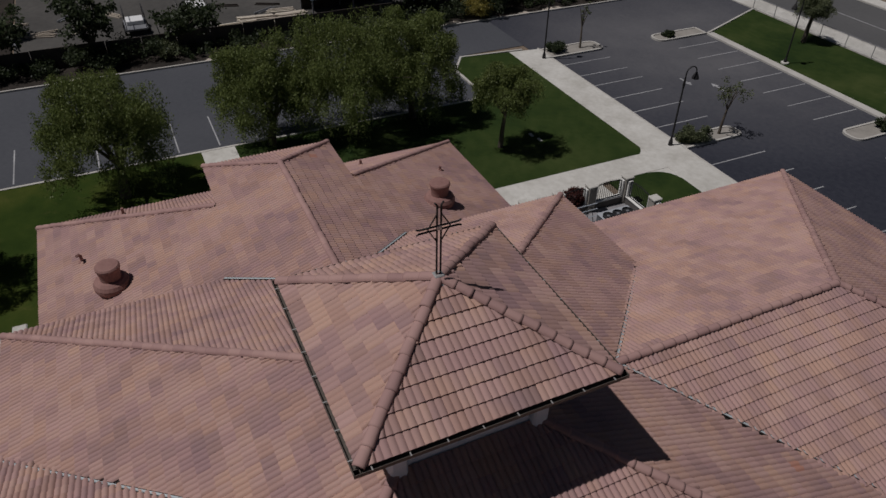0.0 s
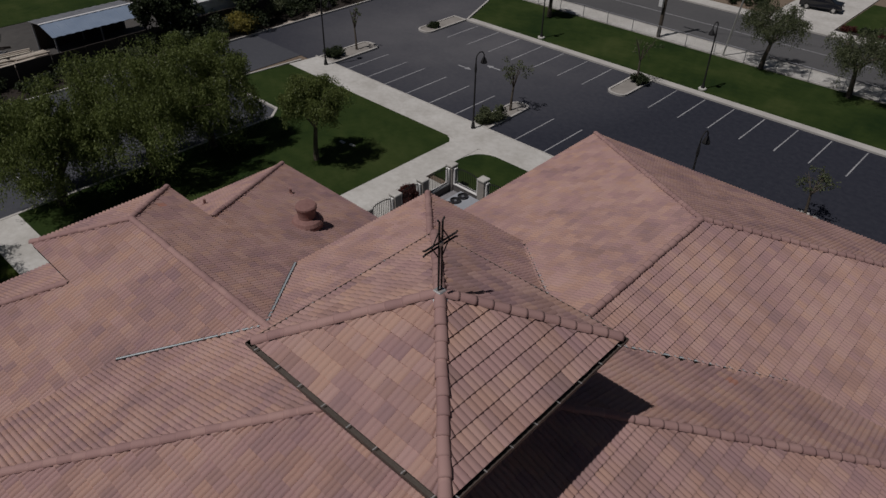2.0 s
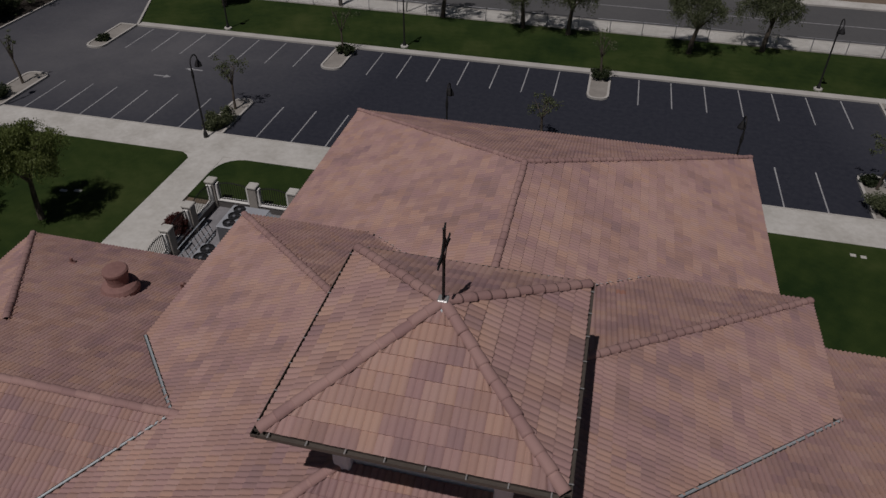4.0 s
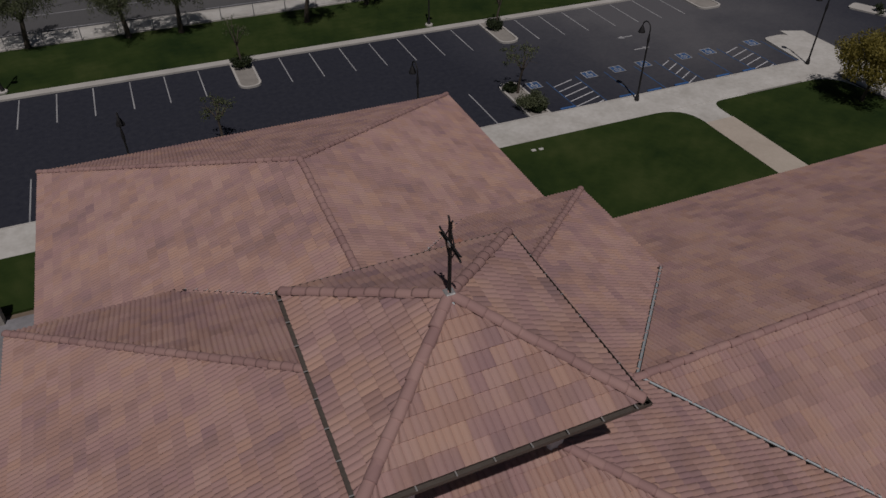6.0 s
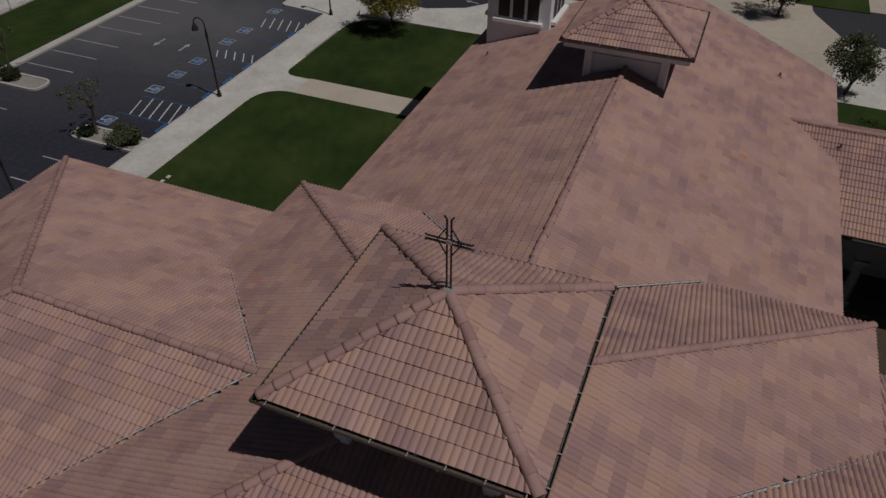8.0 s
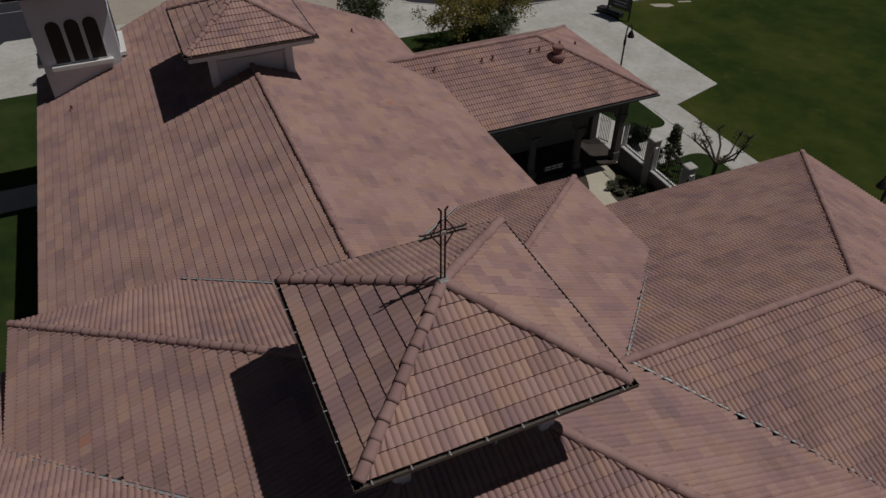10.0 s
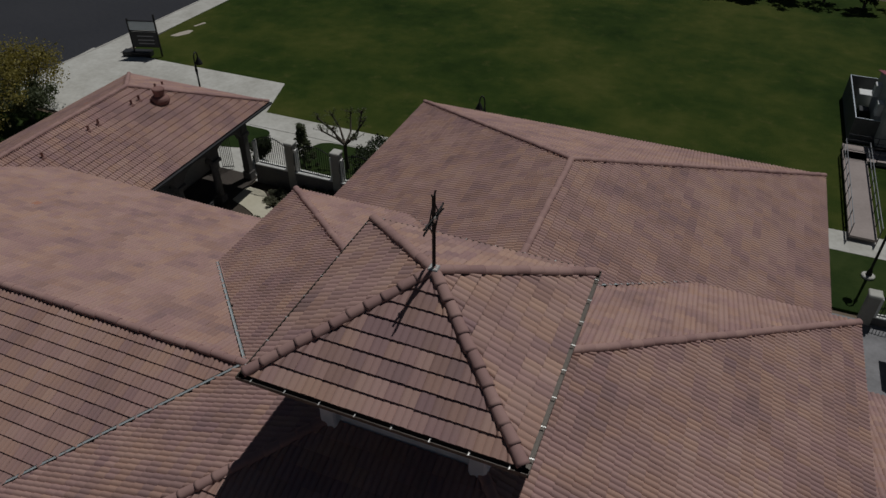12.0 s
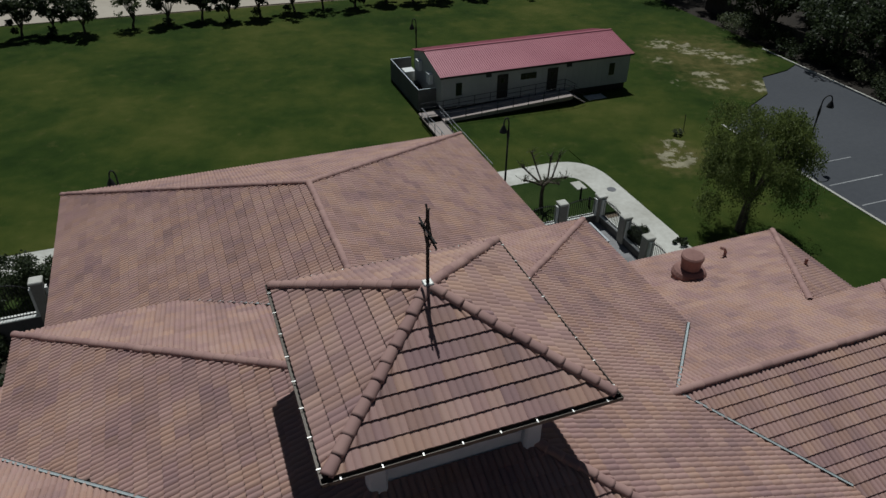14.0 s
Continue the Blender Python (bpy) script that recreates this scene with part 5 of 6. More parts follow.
# ---- lamp posts ----
def lamp_post(x, y, h=6.0, arm=0.9, turn=90, z=0.1, plinth=False):
    ob = thing("lamp_post", (x, y, z), "tall black lamp post with a gooseneck arm and bell shade", "street lamp", "black car park lamp posts")
    ob.rotation_euler = (0, 0, radians(turn))
    part("base", lathe(bmesh.new(), [(0.17, 0), (0.16, 0.25), (0.10, 0.5), (0.085, 0.55)], 12), IRON, ob)
    part("pole", tube(bmesh.new(), [(0, 0, 0.4), (0, 0, h - 0.7)], [0.075, 0.055], 10), IRON, ob)
    pts = [(0, 0, h - 0.8)] + [(arm / 2 - arm / 2 * math.cos(a), 0, h - 0.45 + 0.45 * math.sin(a)) for a in [math.pi * k / 8 for k in range(9)]]
    part("gooseneck", tube(bmesh.new(), pts, [0.045] * len(pts), 8), IRON, ob)
    part("shade", lathe(bmesh.new(), [(0.25, h - 0.95), (0.24, h - 0.85), (0.13, h - 0.6), (0.05, h - 0.45)], 14, (arm, 0, 0)), IRON, ob)
    part("finial", lathe(bmesh.new(), [(0.07, h - 1.5), (0.1, h - 1.2), (0.06, h - 0.8)], 10), IRON, ob)
    if plinth:
        part("plinth", lathe(bmesh.new(), [(0.35, -0.1), (0.35, 0.12), (0.3, 0.16)], 14), CONCRETE, ob, "round concrete footing")


for x in (-42.3, -24.5, -6.8, 11.05, 28.87, 45.9):
    lamp_post(x, 30.0)
for x in (-32.7, -15.3, 19.9):
    lamp_post(x, 49.7, turn=-90, plinth=True)
lamp_post(-38.2, -24.1, 5.3, turn=180)
lamp_post(-14.75, -26.3, 6.2, 0.35, turn=0, plinth=True)
lamp_post(28.95, -26.7, 5.75, 0.5, turn=-80)
lamp_post(8.4, -28.4, 5.55, 0.35, turn=0)
lamp_post(-17.6, -52.8, 4.6, 0.4, turn=0)


# ---- planting islands in the car park ----
def island(x0, x1, y0, y1, round_low):
    r = min(x1 - x0, 1.6) * 0.48
    pts = rounded([(x0, y0), (x1, y0), (x1, y1), (x0, y1)], [r, r, 0.1, 0.1] if round_low else [0.1, 0.1, r, r], 8)
    solid("planting_island", prism(bmesh.new(), pts, -0.04, 0.10), GRAVEL, "planted island of grey-brown soil and gravel in the car park", "planting island", "car park islands", "structure")
    solid("island_kerb", strip(bmesh.new(), pts, 0.18, -0.04, 0.16, True), KERB, "pale concrete kerb round a planting island", "kerb", "car park islands", "structure")


for x0, x1 in ((-21.1, -19.4), (1.6, 3.2), (24.3, 26.0)):
    island(x0, x1, 43.5, 48.3, True)
for x0, x1 in ((-25.2, -23.7), (-1.9, -0.3), (20.2, 21.8)):
    island(x0, x1, 30.8, 36.3, False)
island(-44.2, -42.2, 30.8, 36.6, False)
island(-43.2, -41.6, 42.6, 48.3, True)
island(46.0, 48.4, 43.5, 48.3, True)


# ---- trees ----
def leaf_cloud(clumps, rng, per, size, droop, flat=False):
    verts, faces = [], []
    for c, r in clumps:
        for _ in range(per):
            d = Vector((rng.gauss(0, 1), rng.gauss(0, 1), rng.gauss(0, 0.8)))
            d = d.normalized() * r * rng.random() ** 0.45
            p = c + d
            w, l = size * rng.uniform(0.6, 1.3), size * rng.uniform(1.0, 2.2)
            a = Vector((rng.gauss(0, 1), rng.gauss(0, 1), rng.gauss(0, 0.6))).normalized()
            hang = (a * (1 - droop) + Vector((rng.gauss(0, 0.25), rng.gauss(0, 0.25), -1)) * droop).normalized()
            b = hang.orthogonal().normalized()
            b.rotate(Matrix.Rotation(rng.uniform(0, math.tau), 3, hang))
            k = len(verts)
            verts += [tuple(p - b * w / 2), tuple(p + hang * l * 0.55 - b * w * 0.6), tuple(p + hang * l), tuple(p + hang * l * 0.5 + b * w * 0.6)]
            faces.append((k, k + 1, k + 2, k + 3))
    return verts, faces


def weeping_cloud(rng, radius, height, cz, low, strands, leaves, size, ends):
    """Hanging strands of narrow leaves from many small domes, with gaps between them."""
    verts, faces = [], []
    lobes = [(e, radius * rng.uniform(0.15, 0.24)) for e in ends]
    n = max(9, int(radius * 6.5))
    for i in range(n):
        z = -0.4 + 1.4 * (i + 0.5) / n
        a = i * 2.39996 + rng.uniform(-0.3, 0.3)
        h = math.sqrt(max(0.0, 1 - z * z))
        k = rng.uniform(0.6, 0.95)
        lobes.append((Vector((h * math.cos(a) * radius * k, h * math.sin(a) * radius * k, cz + z * (height - cz) * k)), radius * rng.uniform(0.14, 0.3)))
    for _ in range(strands):
        o, r = rng.choice(lobes)
        d = Vector((rng.gauss(0, 1), rng.gauss(0, 1), abs(rng.gauss(0, 0.8)))).normalized() * rng.uniform(0.6, 1.05)
        p = o + Vector((d.x * r, d.y * r, d.z * r * 0.9))
        drop = min(rng.uniform(0.5, 2.8) * r, max(0.4, p.z - low))
        out = Vector((d.x, d.y, 0)) * rng.uniform(0.02, 0.3)
        for k in range(leaves):
            t = (k + rng.random()) / leaves
            q = p + out * t + Vector((rng.gauss(0, 0.12), rng.gauss(0, 0.12), -drop * t))
            a = Vector((rng.gauss(0, 0.75), rng.gauss(0, 0.75), -1)).normalized()
            c = a.orthogonal().normalized()
            c.rotate(Matrix.Rotation(rng.uniform(0, math.tau), 3, a))
            w, l = size * rng.uniform(0.4, 0.85), size * rng.uniform(1.0, 2.2)
            j = len(verts)
            verts += [tuple(q - c * w / 2), tuple(q + a * l * 0.6 - c * w * 0.45), tuple(q + a * l), tuple(q + a * l * 0.4 + c * w * 0.6)]
            faces.append((j, j + 1, j + 2, j + 3))
    return verts, faces


def tree(x, y, height, radius, leaf, label, seed, trunk_h=None, clumps=46, per=90, size=0.16, droop=0.6, category="tree", group="", crown_z=None, trunk_r=0.2, flat=0.55, weep=0, low=1.2, z=0.1):
    rng = random.Random(seed)
    ob = thing("tree", (x, y, z), label, category, group)
    th = trunk_h or height * 0.3
    cz = crown_z or (height + th) / 2
    bm = bmesh.new()
    lean = Vector((rng.uniform(-0.3, 0.3), rng.uniform(-0.3, 0.3), 0))
    fork = Vector((lean.x, lean.y, th))
    tube(bm, [(0, 0, -0.1), (lean.x * 0.3, lean.y * 0.3, th * 0.5), fork], [trunk_r * 1.3, trunk_r, trunk_r * 0.8], 8)
    ends = []
    n = 7
    for i in range(n):
        a = i * math.tau / n + rng.uniform(-0.3, 0.3)
        out = radius * rng.uniform(0.45, 0.8)
        tip = Vector((out * math.cos(a), out * math.sin(a), cz + (height - cz) * rng.uniform(0.0, 0.6)))
        midp = fork.lerp(tip, 0.5) + Vector((0, 0, 0.25 * rng.random() * height * 0.2))
        tube(bm, [fork - Vector((0, 0, 0.1)), midp, tip], [trunk_r * 0.55, trunk_r * 0.32, trunk_r * 0.12], 6)
        ends.append(tip)
        for _ in range(2):
            q = midp.lerp(tip, rng.uniform(0.2, 0.9)) + Vector((rng.gauss(0, 1), rng.gauss(0, 1), rng.gauss(0.2, 0.5))) * radius * 0.28
            tube(bm, [midp.lerp(tip, rng.uniform(0, 0.5)), q], [trunk_r * 0.2, trunk_r * 0.07], 5)
            ends.append(q)
    part("trunk", bm, BARK, ob, "brown trunk and limbs")
    cl = []
    for i in range(clumps):
        if i < len(ends) and rng.random() < 0.9:
            c = ends[i] + Vector((rng.gauss(0, 0.2), rng.gauss(0, 0.2), rng.gauss(0, 0.2)))
        else:
            d = Vector((rng.gauss(0, 1), rng.gauss(0, 1), rng.gauss(0, 1))).normalized() * rng.random() ** 0.35
            c = Vector((d.x * radius * 0.85, d.y * radius * 0.85, cz + d.z * (height - cz) * (0.85 if d.z > 0 else 0.9)))
        cl.append((c, radius * rng.uniform(0.16, 0.32)))
    v, f = weeping_cloud(rng, radius, height, cz, low, weep, 27, size * 0.66, ends) if weep else leaf_cloud(cl, rng, per, size, droop)
    crown = new("crown", from_arrays("crown", v, f, leaf))
    crown.parent = ob
    tagged(crown, "sparse crown of small drooping leaves" if droop > 0.4 else "crown of small leaves")
    return ob


PEP = "weeping pepper tree with a wide drooping green crown"
tree(-33.0, -6.9, 8.8, 3.8, LEAF_PEPPER, PEP, 1, 2.2, 70, 130, 0.15, 0.75, crown_z=4.6, trunk_r=0.28, weep=2250, low=0.7)
tree(-36.2, 3.4, 8.0, 3.9, LEAF_PEPPER, PEP, 2, 2.0, 70, 130, 0.15, 0.75, crown_z=4.0, trunk_r=0.28, weep=2250, low=0.7)
tree(-35.4, 9.4, 9.6, 4.6, LEAF_PEPPER, PEP, 3, 2.2, 90, 130, 0.15, 0.75, crown_z=4.4, trunk_r=0.3, weep=2250, low=0.7)
tree(-36.1, 14.4, 9.2, 3.5, LEAF_PEPPER, PEP, 4, 2.0, 60, 120, 0.15, 0.75, crown_z=4.0, trunk_r=0.25, weep=2250, low=0.7)
tree(-29.2, 18.4, 7.0, 2.3, LEAF_PEPPER, "young pepper tree with a thin drooping crown on the lawn", 5, 2.6, 40, 90, 0.13, 0.7, crown_z=4.6, trunk_r=0.16, weep=1150, low=1.9)
tree(-27.6, -18.2, 9.6, 3.8, LEAF_PEPPER, "pepper tree with an open drooping crown beside the path", 6, 2.2, 80, 120, 0.15, 0.75, crown_z=4.7, trunk_r=0.26, weep=1500, low=1.1)
for i, (x, y, h, r) in enumerate(((-13.7, 58.0, 6.3, 2.9), (-5.6, 57.2, 5.6, 2.9), (9.8, 54.8, 6.2, 2.6), (16.3, 57.0, 6, 2.6), (-1.2, 56.6, 6.0, 2.4), (-36, 55.5, 4.5, 1.6))):
    tree(x, y, h, r, LEAF_LOT, "pepper tree with drooping branches beside the street", 20 + i, 2.4, 36, 80, 0.15, 0.7, trunk_r=0.2, weep=480, low=1.5)
LOT = "small open-branched tree in a car park island"
for i, (x, y, h, r) in enumerate(((-24.5, 34.6, 4.4, 1.4), (-1.1, 35.5, 3.6, 1.3), (21.1, 34.6, 3.9, 1.4), (-43.2, 34.5, 4.6, 0.6), (-20.2, 47.0, 4.6, 1.2), (2.4, 47.2, 4.4, 1.2), (25.4, 47.0, 4.6, 1.3))):
    tree(x, y, h, r, LEAF_LOT, LOT, 40 + i, 2.0, 16 if i < 3 else 10, 34 if i < 3 else 18, 0.09, 0.25, group="car park trees", trunk_r=0.09, z=0.08)
tree(44.8, 23.4, 5.4, 3.2, LEAF_YELLOW, "small spreading tree with sparse yellowing leaves", 50, 1.3, 70, 210, 0.10, 0.45, trunk_r=0.12)
for i, (x, y, h, r, lf) in enumerate(((42.6, -20.0, 4.4, 3.1, LEAF_YELLOW), (43.8, -25.0, 5.2, 3.4, LEAF_YELLOW), (47.0, -13.4, 4.8, 2.3, LEAF_LOT), (41.6, -22.6, 3.0, 2.2, LEAF_LOT), (48.2, 10.5, 4.0, 1.4, LEAF_LOT), (61.5, -8.0, 5.0, 2.6, LEAF_DARK))):
    tree(x, y, h, r, lf, "bushy tree beside the drive", 60 + i, 1.0, 52, 105, 0.11, 0.35, trunk_r=0.14)


def pruned_tree(x, y, h, seed, leafy=0):
    rng = random.Random(seed)
    ob = thing("pruned_tree", (x, y, 0.1), "pollarded tree with knobbly grey limbs and sparse twigs", "tree", "pollarded trees")
    tips = []
    bm = bmesh.new()
    tube(bm, [(0, 0, -0.1), (0.05, 0, h * 0.3), (0, 0.05, h * 0.48)], [0.16, 0.12, 0.12], 8)
    for i in range(8):
        a = i * math.tau / 8 + rng.uniform(-0.2, 0.2)
        r1, r2 = rng.uniform(0.6, 0.95), rng.uniform(1.2, 1.8)
        k1 = Vector((r1 * math.cos(a), r1 * math.sin(a), h * rng.uniform(0.56, 0.66)))
        k2 = Vector((r2 * math.cos(a + 0.2), r2 * math.sin(a + 0.2), h * rng.uniform(0.68, 0.95)))
        tube(bm, [(0, 0.05, h * 0.45), k1, k2], [0.09, 0.06, 0.05], 6)
        tube(bm, [k2 - Vector((0, 0, 0.06)), k2 + Vector((0.02, 0, 0.1))], [0.07, 0.05], 6)
        for j in range(16):
            q = k1.lerp(k2, rng.uniform(0.2, 1.0)) if j % 2 else k2
            e = q + Vector((rng.gauss(0, 0.2), rng.gauss(0, 0.2), rng.uniform(0.1, 0.42)))
            tube(bm, [q, e], [0.022, 0.009], 4)
            tips.append((e, 0.10))
    part("trunk", bm, BARK, ob)
    if leafy:
        v, f = leaf_cloud(tips, rng, leafy, 0.05, 0.1)
        sprigs = new("sprigs", from_arrays("sprigs", v, f, LEAF_LOT))
        sprigs.parent = ob
        tagged(sprigs, "sparse tufts of small leaves", kind="stuff")


pruned_tree(-16.9, -25.0, 3.6, 12, 3)
pruned_tree(16.95, -25.6, 4.1, 5, 9)


def shrub(x, y, r, h, leaf, label, seed, size=0.12, n=14, per=60, z=0.1):
    rng = random.Random(seed)
    cl = []
    for _ in range(n):
        a, d = rng.uniform(0, math.tau), r * rng.random() ** 0.5
        cl.append((Vector((d * math.cos(a), d * math.sin(a), h * rng.uniform(0.25, 0.75))), min(r, h) * rng.uniform(0.28, 0.45)))
    v, f = leaf_cloud(cl, rng, int(per * 1.5), size * 0.8, 0.15)
    ob = tagged(new("shrub", from_arrays("shrub", v, f, leaf)), label, "shrub")
    ob.location = (x, y, z)
    return ob


SH = "low dense green shrub in a planting bed"
for i, (x, y, r, h, lf) in enumerate(((-24.4, 32.4, 1.0, 1.1, LEAF_LOT), (-24.6, 31.4, 0.6, 0.7, LEAF_LOT), (21.0, 32.2, 1.05, 1.2, LEAF_LOT), (21.2, 31.5, 0.5, 0.6, LEAF_DARK), (-19.9, 47.0, 0.7, 0.8, LEAF_DARK), (2.4, 47.3, 0.7, 0.9, LEAF_DARK), (25.2, 47.0, 0.8, 0.8, LEAF_DARK), (-43.4, 32.0, 0.8, 0.8, LEAF_DARK), (-42.4, 44.2, 0.5, 0.6, LEAF_DARK), (20.8, 35.2, 0.5, 0.5, LEAF_DARK))):
    shrub(x, y, r, h, lf, SH, 100 + i, 0.1, 26, 80)
shrub(-20.3, 18.75, 0.65, 1.6, LEAF_RED, "round clipped bush of dark red leaves by the fence", 130, 0.07, 60, 170)
shrub(-20.35, -18.9, 0.55, 1.5, LEAF_DARK, "round clipped dark bush by the fence", 131, 0.07, 60, 170)
# the shrub at (-26.9, -15.4) is made up, in place of tree shade
for i, (x, y, r, h) in enumerate(((14.3, -24.7, 1.3, 3.7), (12.9, -24.9, 1.3, 3.2), (15.4, -21.1, 0.8, 1.0), (17.9, -21.3, 0.4, 0.8), (14.4, -18.6, 0.7, 0.7), (16.7, -21.3, 0.45, 0.8), (-26.9, -15.4, 1.2, 0.8), (13.0, -20.8, 0.8, 0.7), (22.75, -24.0, 0.7, 2.2))):
    shrub(x, y, r, h, LEAF_DARK, "dark green shrub beside the church", 140 + i, n=30 if h > 2 else 18, per=110 if h > 2 else 60)

for x, y, r in ((18.85, -17.65, 0.5), (19.15, -20.45, 0.75)):
    shrub(x, y, r, 0.5, LEAF_PALE, "low pale-flecked shrub beside the cream paving", 160 + int(r * 10), 0.08, 30, 90)
rng = random.Random(170)
conifer = thing("conifer", (19.2, -24.0, 0.1), "young open-branched evergreen behind the iron fence", "tree")
part("trunk", tube(bmesh.new(), [(0, 0, -0.1), (0.04, 0, 2.0), (0, 0, 3.6)], [0.07, 0.05, 0.015], 7), BARK, conifer)
clumps = []
for k in range(46):
    h = 0.5 + 3.1 * (k + rng.random()) / 46
    reach = (1.0 - h / 3.9) * 1.45 * rng.uniform(0.4, 1.0)
    a = k * 2.4
    clumps.append((Vector((reach * math.cos(a), reach * math.sin(a), h)), 0.13 + 0.1 * rng.random()))
v, f = leaf_cloud(clumps, rng, 80, 0.08, 0.1)
leaves = new("leaves", from_arrays("leaves", v, f, LEAF_LOT))
leaves.parent = conifer
tagged(leaves, "dense short green needles", kind="stuff")

shrub(-32.3, -31.3, 0.35, 0.5, LEAF_LOT, "small tuft of weeds in the field", 171, 0.08, 10, 40)
for x, y, h in ((-19.9, -25.05, 0.95), (-19.95, -24.0, 0.8)):
    solid("bollard", tube(bmesh.new(), [(x, y, 0.05), (x, y, h), (x, y, h + 0.06)], [0.07, 0.07, 0.03], 10), IRON, "short dark bollard lamp in the small lawn", "bollard", "lawn bollards")
solid("manhole_cover", lathe(bmesh.new(), [(0.32, 0.10), (0.32, 0.142), (0.28, 0.146), (0.01, 0.146)], 20, (-22.6, -25.45, 0)), METAL_SIDE, "round grey manhole cover set in the concrete path", "cover")
shrub(-23.0, -18.2, 0.5, 0.35, LEAF_DARK, "low dark tuft at the edge of the path", 173, 0.08, 12, 40)
solid("stake", tube(bmesh.new(), [(-33.3, -31.9, 0.05), (-33.25, -31.95, 1.5)], [0.03, 0.03], 6), METAL_DARK, "thin dark stake standing in the field", "stake")

# hedge and trees on the west boundary
rng = random.Random(7)
for i in range(15):
    y = -58 + i * 7.4 + rng.uniform(-1.5, 1.5)
    h = rng.uniform(4.5, 8)
    if -4 < y < 24:
        h = rng.uniform(3.2, 5)
    if 7.5 < y < 21:
        continue
    tree(-57.8 + rng.uniform(-1.0, 1.6), y, h, rng.uniform(2.2, 3.3), LEAF_DARK, "dark spreading tree along the boundary", 200 + i, 1.4, 40, 70, 0.2, 0.3, group="boundary trees", trunk_r=0.2)
for i in range(44):
    shrub(-55.4 + rng.uniform(-1.2, 0.5), -52 + i * 2.45 + rng.uniform(-1, 1), rng.uniform(1.3, 2.1), rng.uniform(1.2, 2.3) * (0.6 if 21 < i < 30 else 1.0), LEAF_DARK if i % 7 else LEAF_LOT, "dark shrub on the mulched verge", 240 + i, 0.16, 16, 50)
bf = thing("boundary_fence", (-56.9, 0, 0), "dark weathered board fence along the boundary", "fence")
for i in range(40):
    part("board_panel", cube_mesh(-0.04, -60 + i * 3.0, 0, 0.04, -57.05 + i * 3.0, 1.85 + 0.03 * (i % 3)), DARKWOOD, bf)
# trees at the end of the field
for i in range(25):
    x = -50 + i * 3.65 + rng.uniform(-0.8, 0.8)
    pale = i % 6 == 4
    tree(x, -74.4 + rng.uniform(-0.9, 0.9), rng.uniform(4.6, 5.8), rng.uniform(1.5, 2.1), LEAF_LOT if pale else LEAF_DARK, "thin pale-leaved tree at the end of the field" if pale else "dark bushy tree at the end of the field", 300 + i, 0.9, 26, 26 if pale else 90, 0.2, 0.2, group="trees at the end of the field", crown_z=2.5, trunk_r=0.13)
for i, (x, y) in enumerate(((-56, -66), (-60, -60), (-64, -70), (-56.5, -50), (-60, -44), (-66, -52), (-57, -40), (-62, -35), (-66, -42), (-60, -28), (-66, -27), (-61, -20), (-67, -17), (-60, -52), (-70, -60), (-71, -35), (-72, -48))):
    tree(x, y, rng.uniform(6, 9), rng.uniform(3, 4.2), LEAF_DARK, "tall dark tree beside the field", 340 + i, 1.2, 44, 80, 0.22, 0.3, group="boundary trees", trunk_r=0.25)

# ---- cabin in the field ----
cabin = thing("cabin", (-24.9, -44.9, 0.05), "long portable cabin with pale siding and a faded red metal roof", "cabin")
CX, CY0, CY1, CE, CRZ = 9.0, 3.5, -3.4, 3.25, 4.15
part("skirting", cube_mesh(-CX + 0.15, CY1 + 0.15, 0, CX - 0.15, CY0 - 0.15, 0.6), DARKDOOR, cabin, "dark skirting under the floor")
body = bmesh.new()
box(body, -CX, CY1, 0.6, CX, CY0, CE)
for x in (-CX, CX):
    vs = [body.verts.new(p) for p in ((x, CY1, CE), (x, CY0, CE), (x, -0.4, CRZ - 0.05))]
    body.faces.new(vs)
part("wall", body, CABIN, cabin)
for k in range(30):
    x = -CX + 0.3 + k * (2 * CX - 0.6) / 29
    part("batten", cube_mesh(x - 0.02, CY0, 0.6, x + 0.02, CY0 + 0.02, CE - 0.02), CABIN, cabin)
for y0, y1, nm in ((CY0 + 0.25, -0.4, "roof_slope"), (CY1 - 0.25, -0.4, "roof_slope")):
    z0 = CE + 0.02
    bm = bmesh.new()
    n = 92
    xs, zs = [], []
    for k in range(n):
        xa = -CX - 0.2 + k * (2 * CX + 0.4) / n
        xs += [xa, xa + 0.02, xa + 0.06, xa + 0.08]
        zs += [0.05, 0.085, 0.085, 0.05]
    xs.append(CX + 0.2)
    zs.append(0.05)
    lo = [bm.verts.new((x, y0, z0 + z)) for x, z in zip(xs, zs)]
    hi = [bm.verts.new((x, y1, CRZ + z)) for x, z in zip(xs, zs)]
    under = [bm.verts.new(p) for p in ((xs[0], y0, z0), (xs[-1], y0, z0), (xs[-1], y1, CRZ), (xs[0], y1, CRZ))]
    for i in range(len(xs) - 1):
        bm.faces.new((lo[i], lo[i + 1], hi[i + 1], hi[i]))
    bm.faces.new(under)
    bm.faces.new((under[0], under[3], hi[0], lo[0]))
    bm.faces.new((under[1], under[2], hi[-1], lo[-1]))
    part(nm, bm, PINK, cabin, "ribbed faded red metal roofing")
part("ridge_cap", cube_mesh(-CX - 0.2, -0.52, CRZ + 0.07, CX + 0.2, -0.28, CRZ + 0.11), PINK, cabin)
part("fascia", cube_mesh(-CX - 0.2, CY0 + 0.22, CE - 0.1, CX + 0.2, CY0 + 0.26, CE + 0.05), DARKDOOR, cabin)
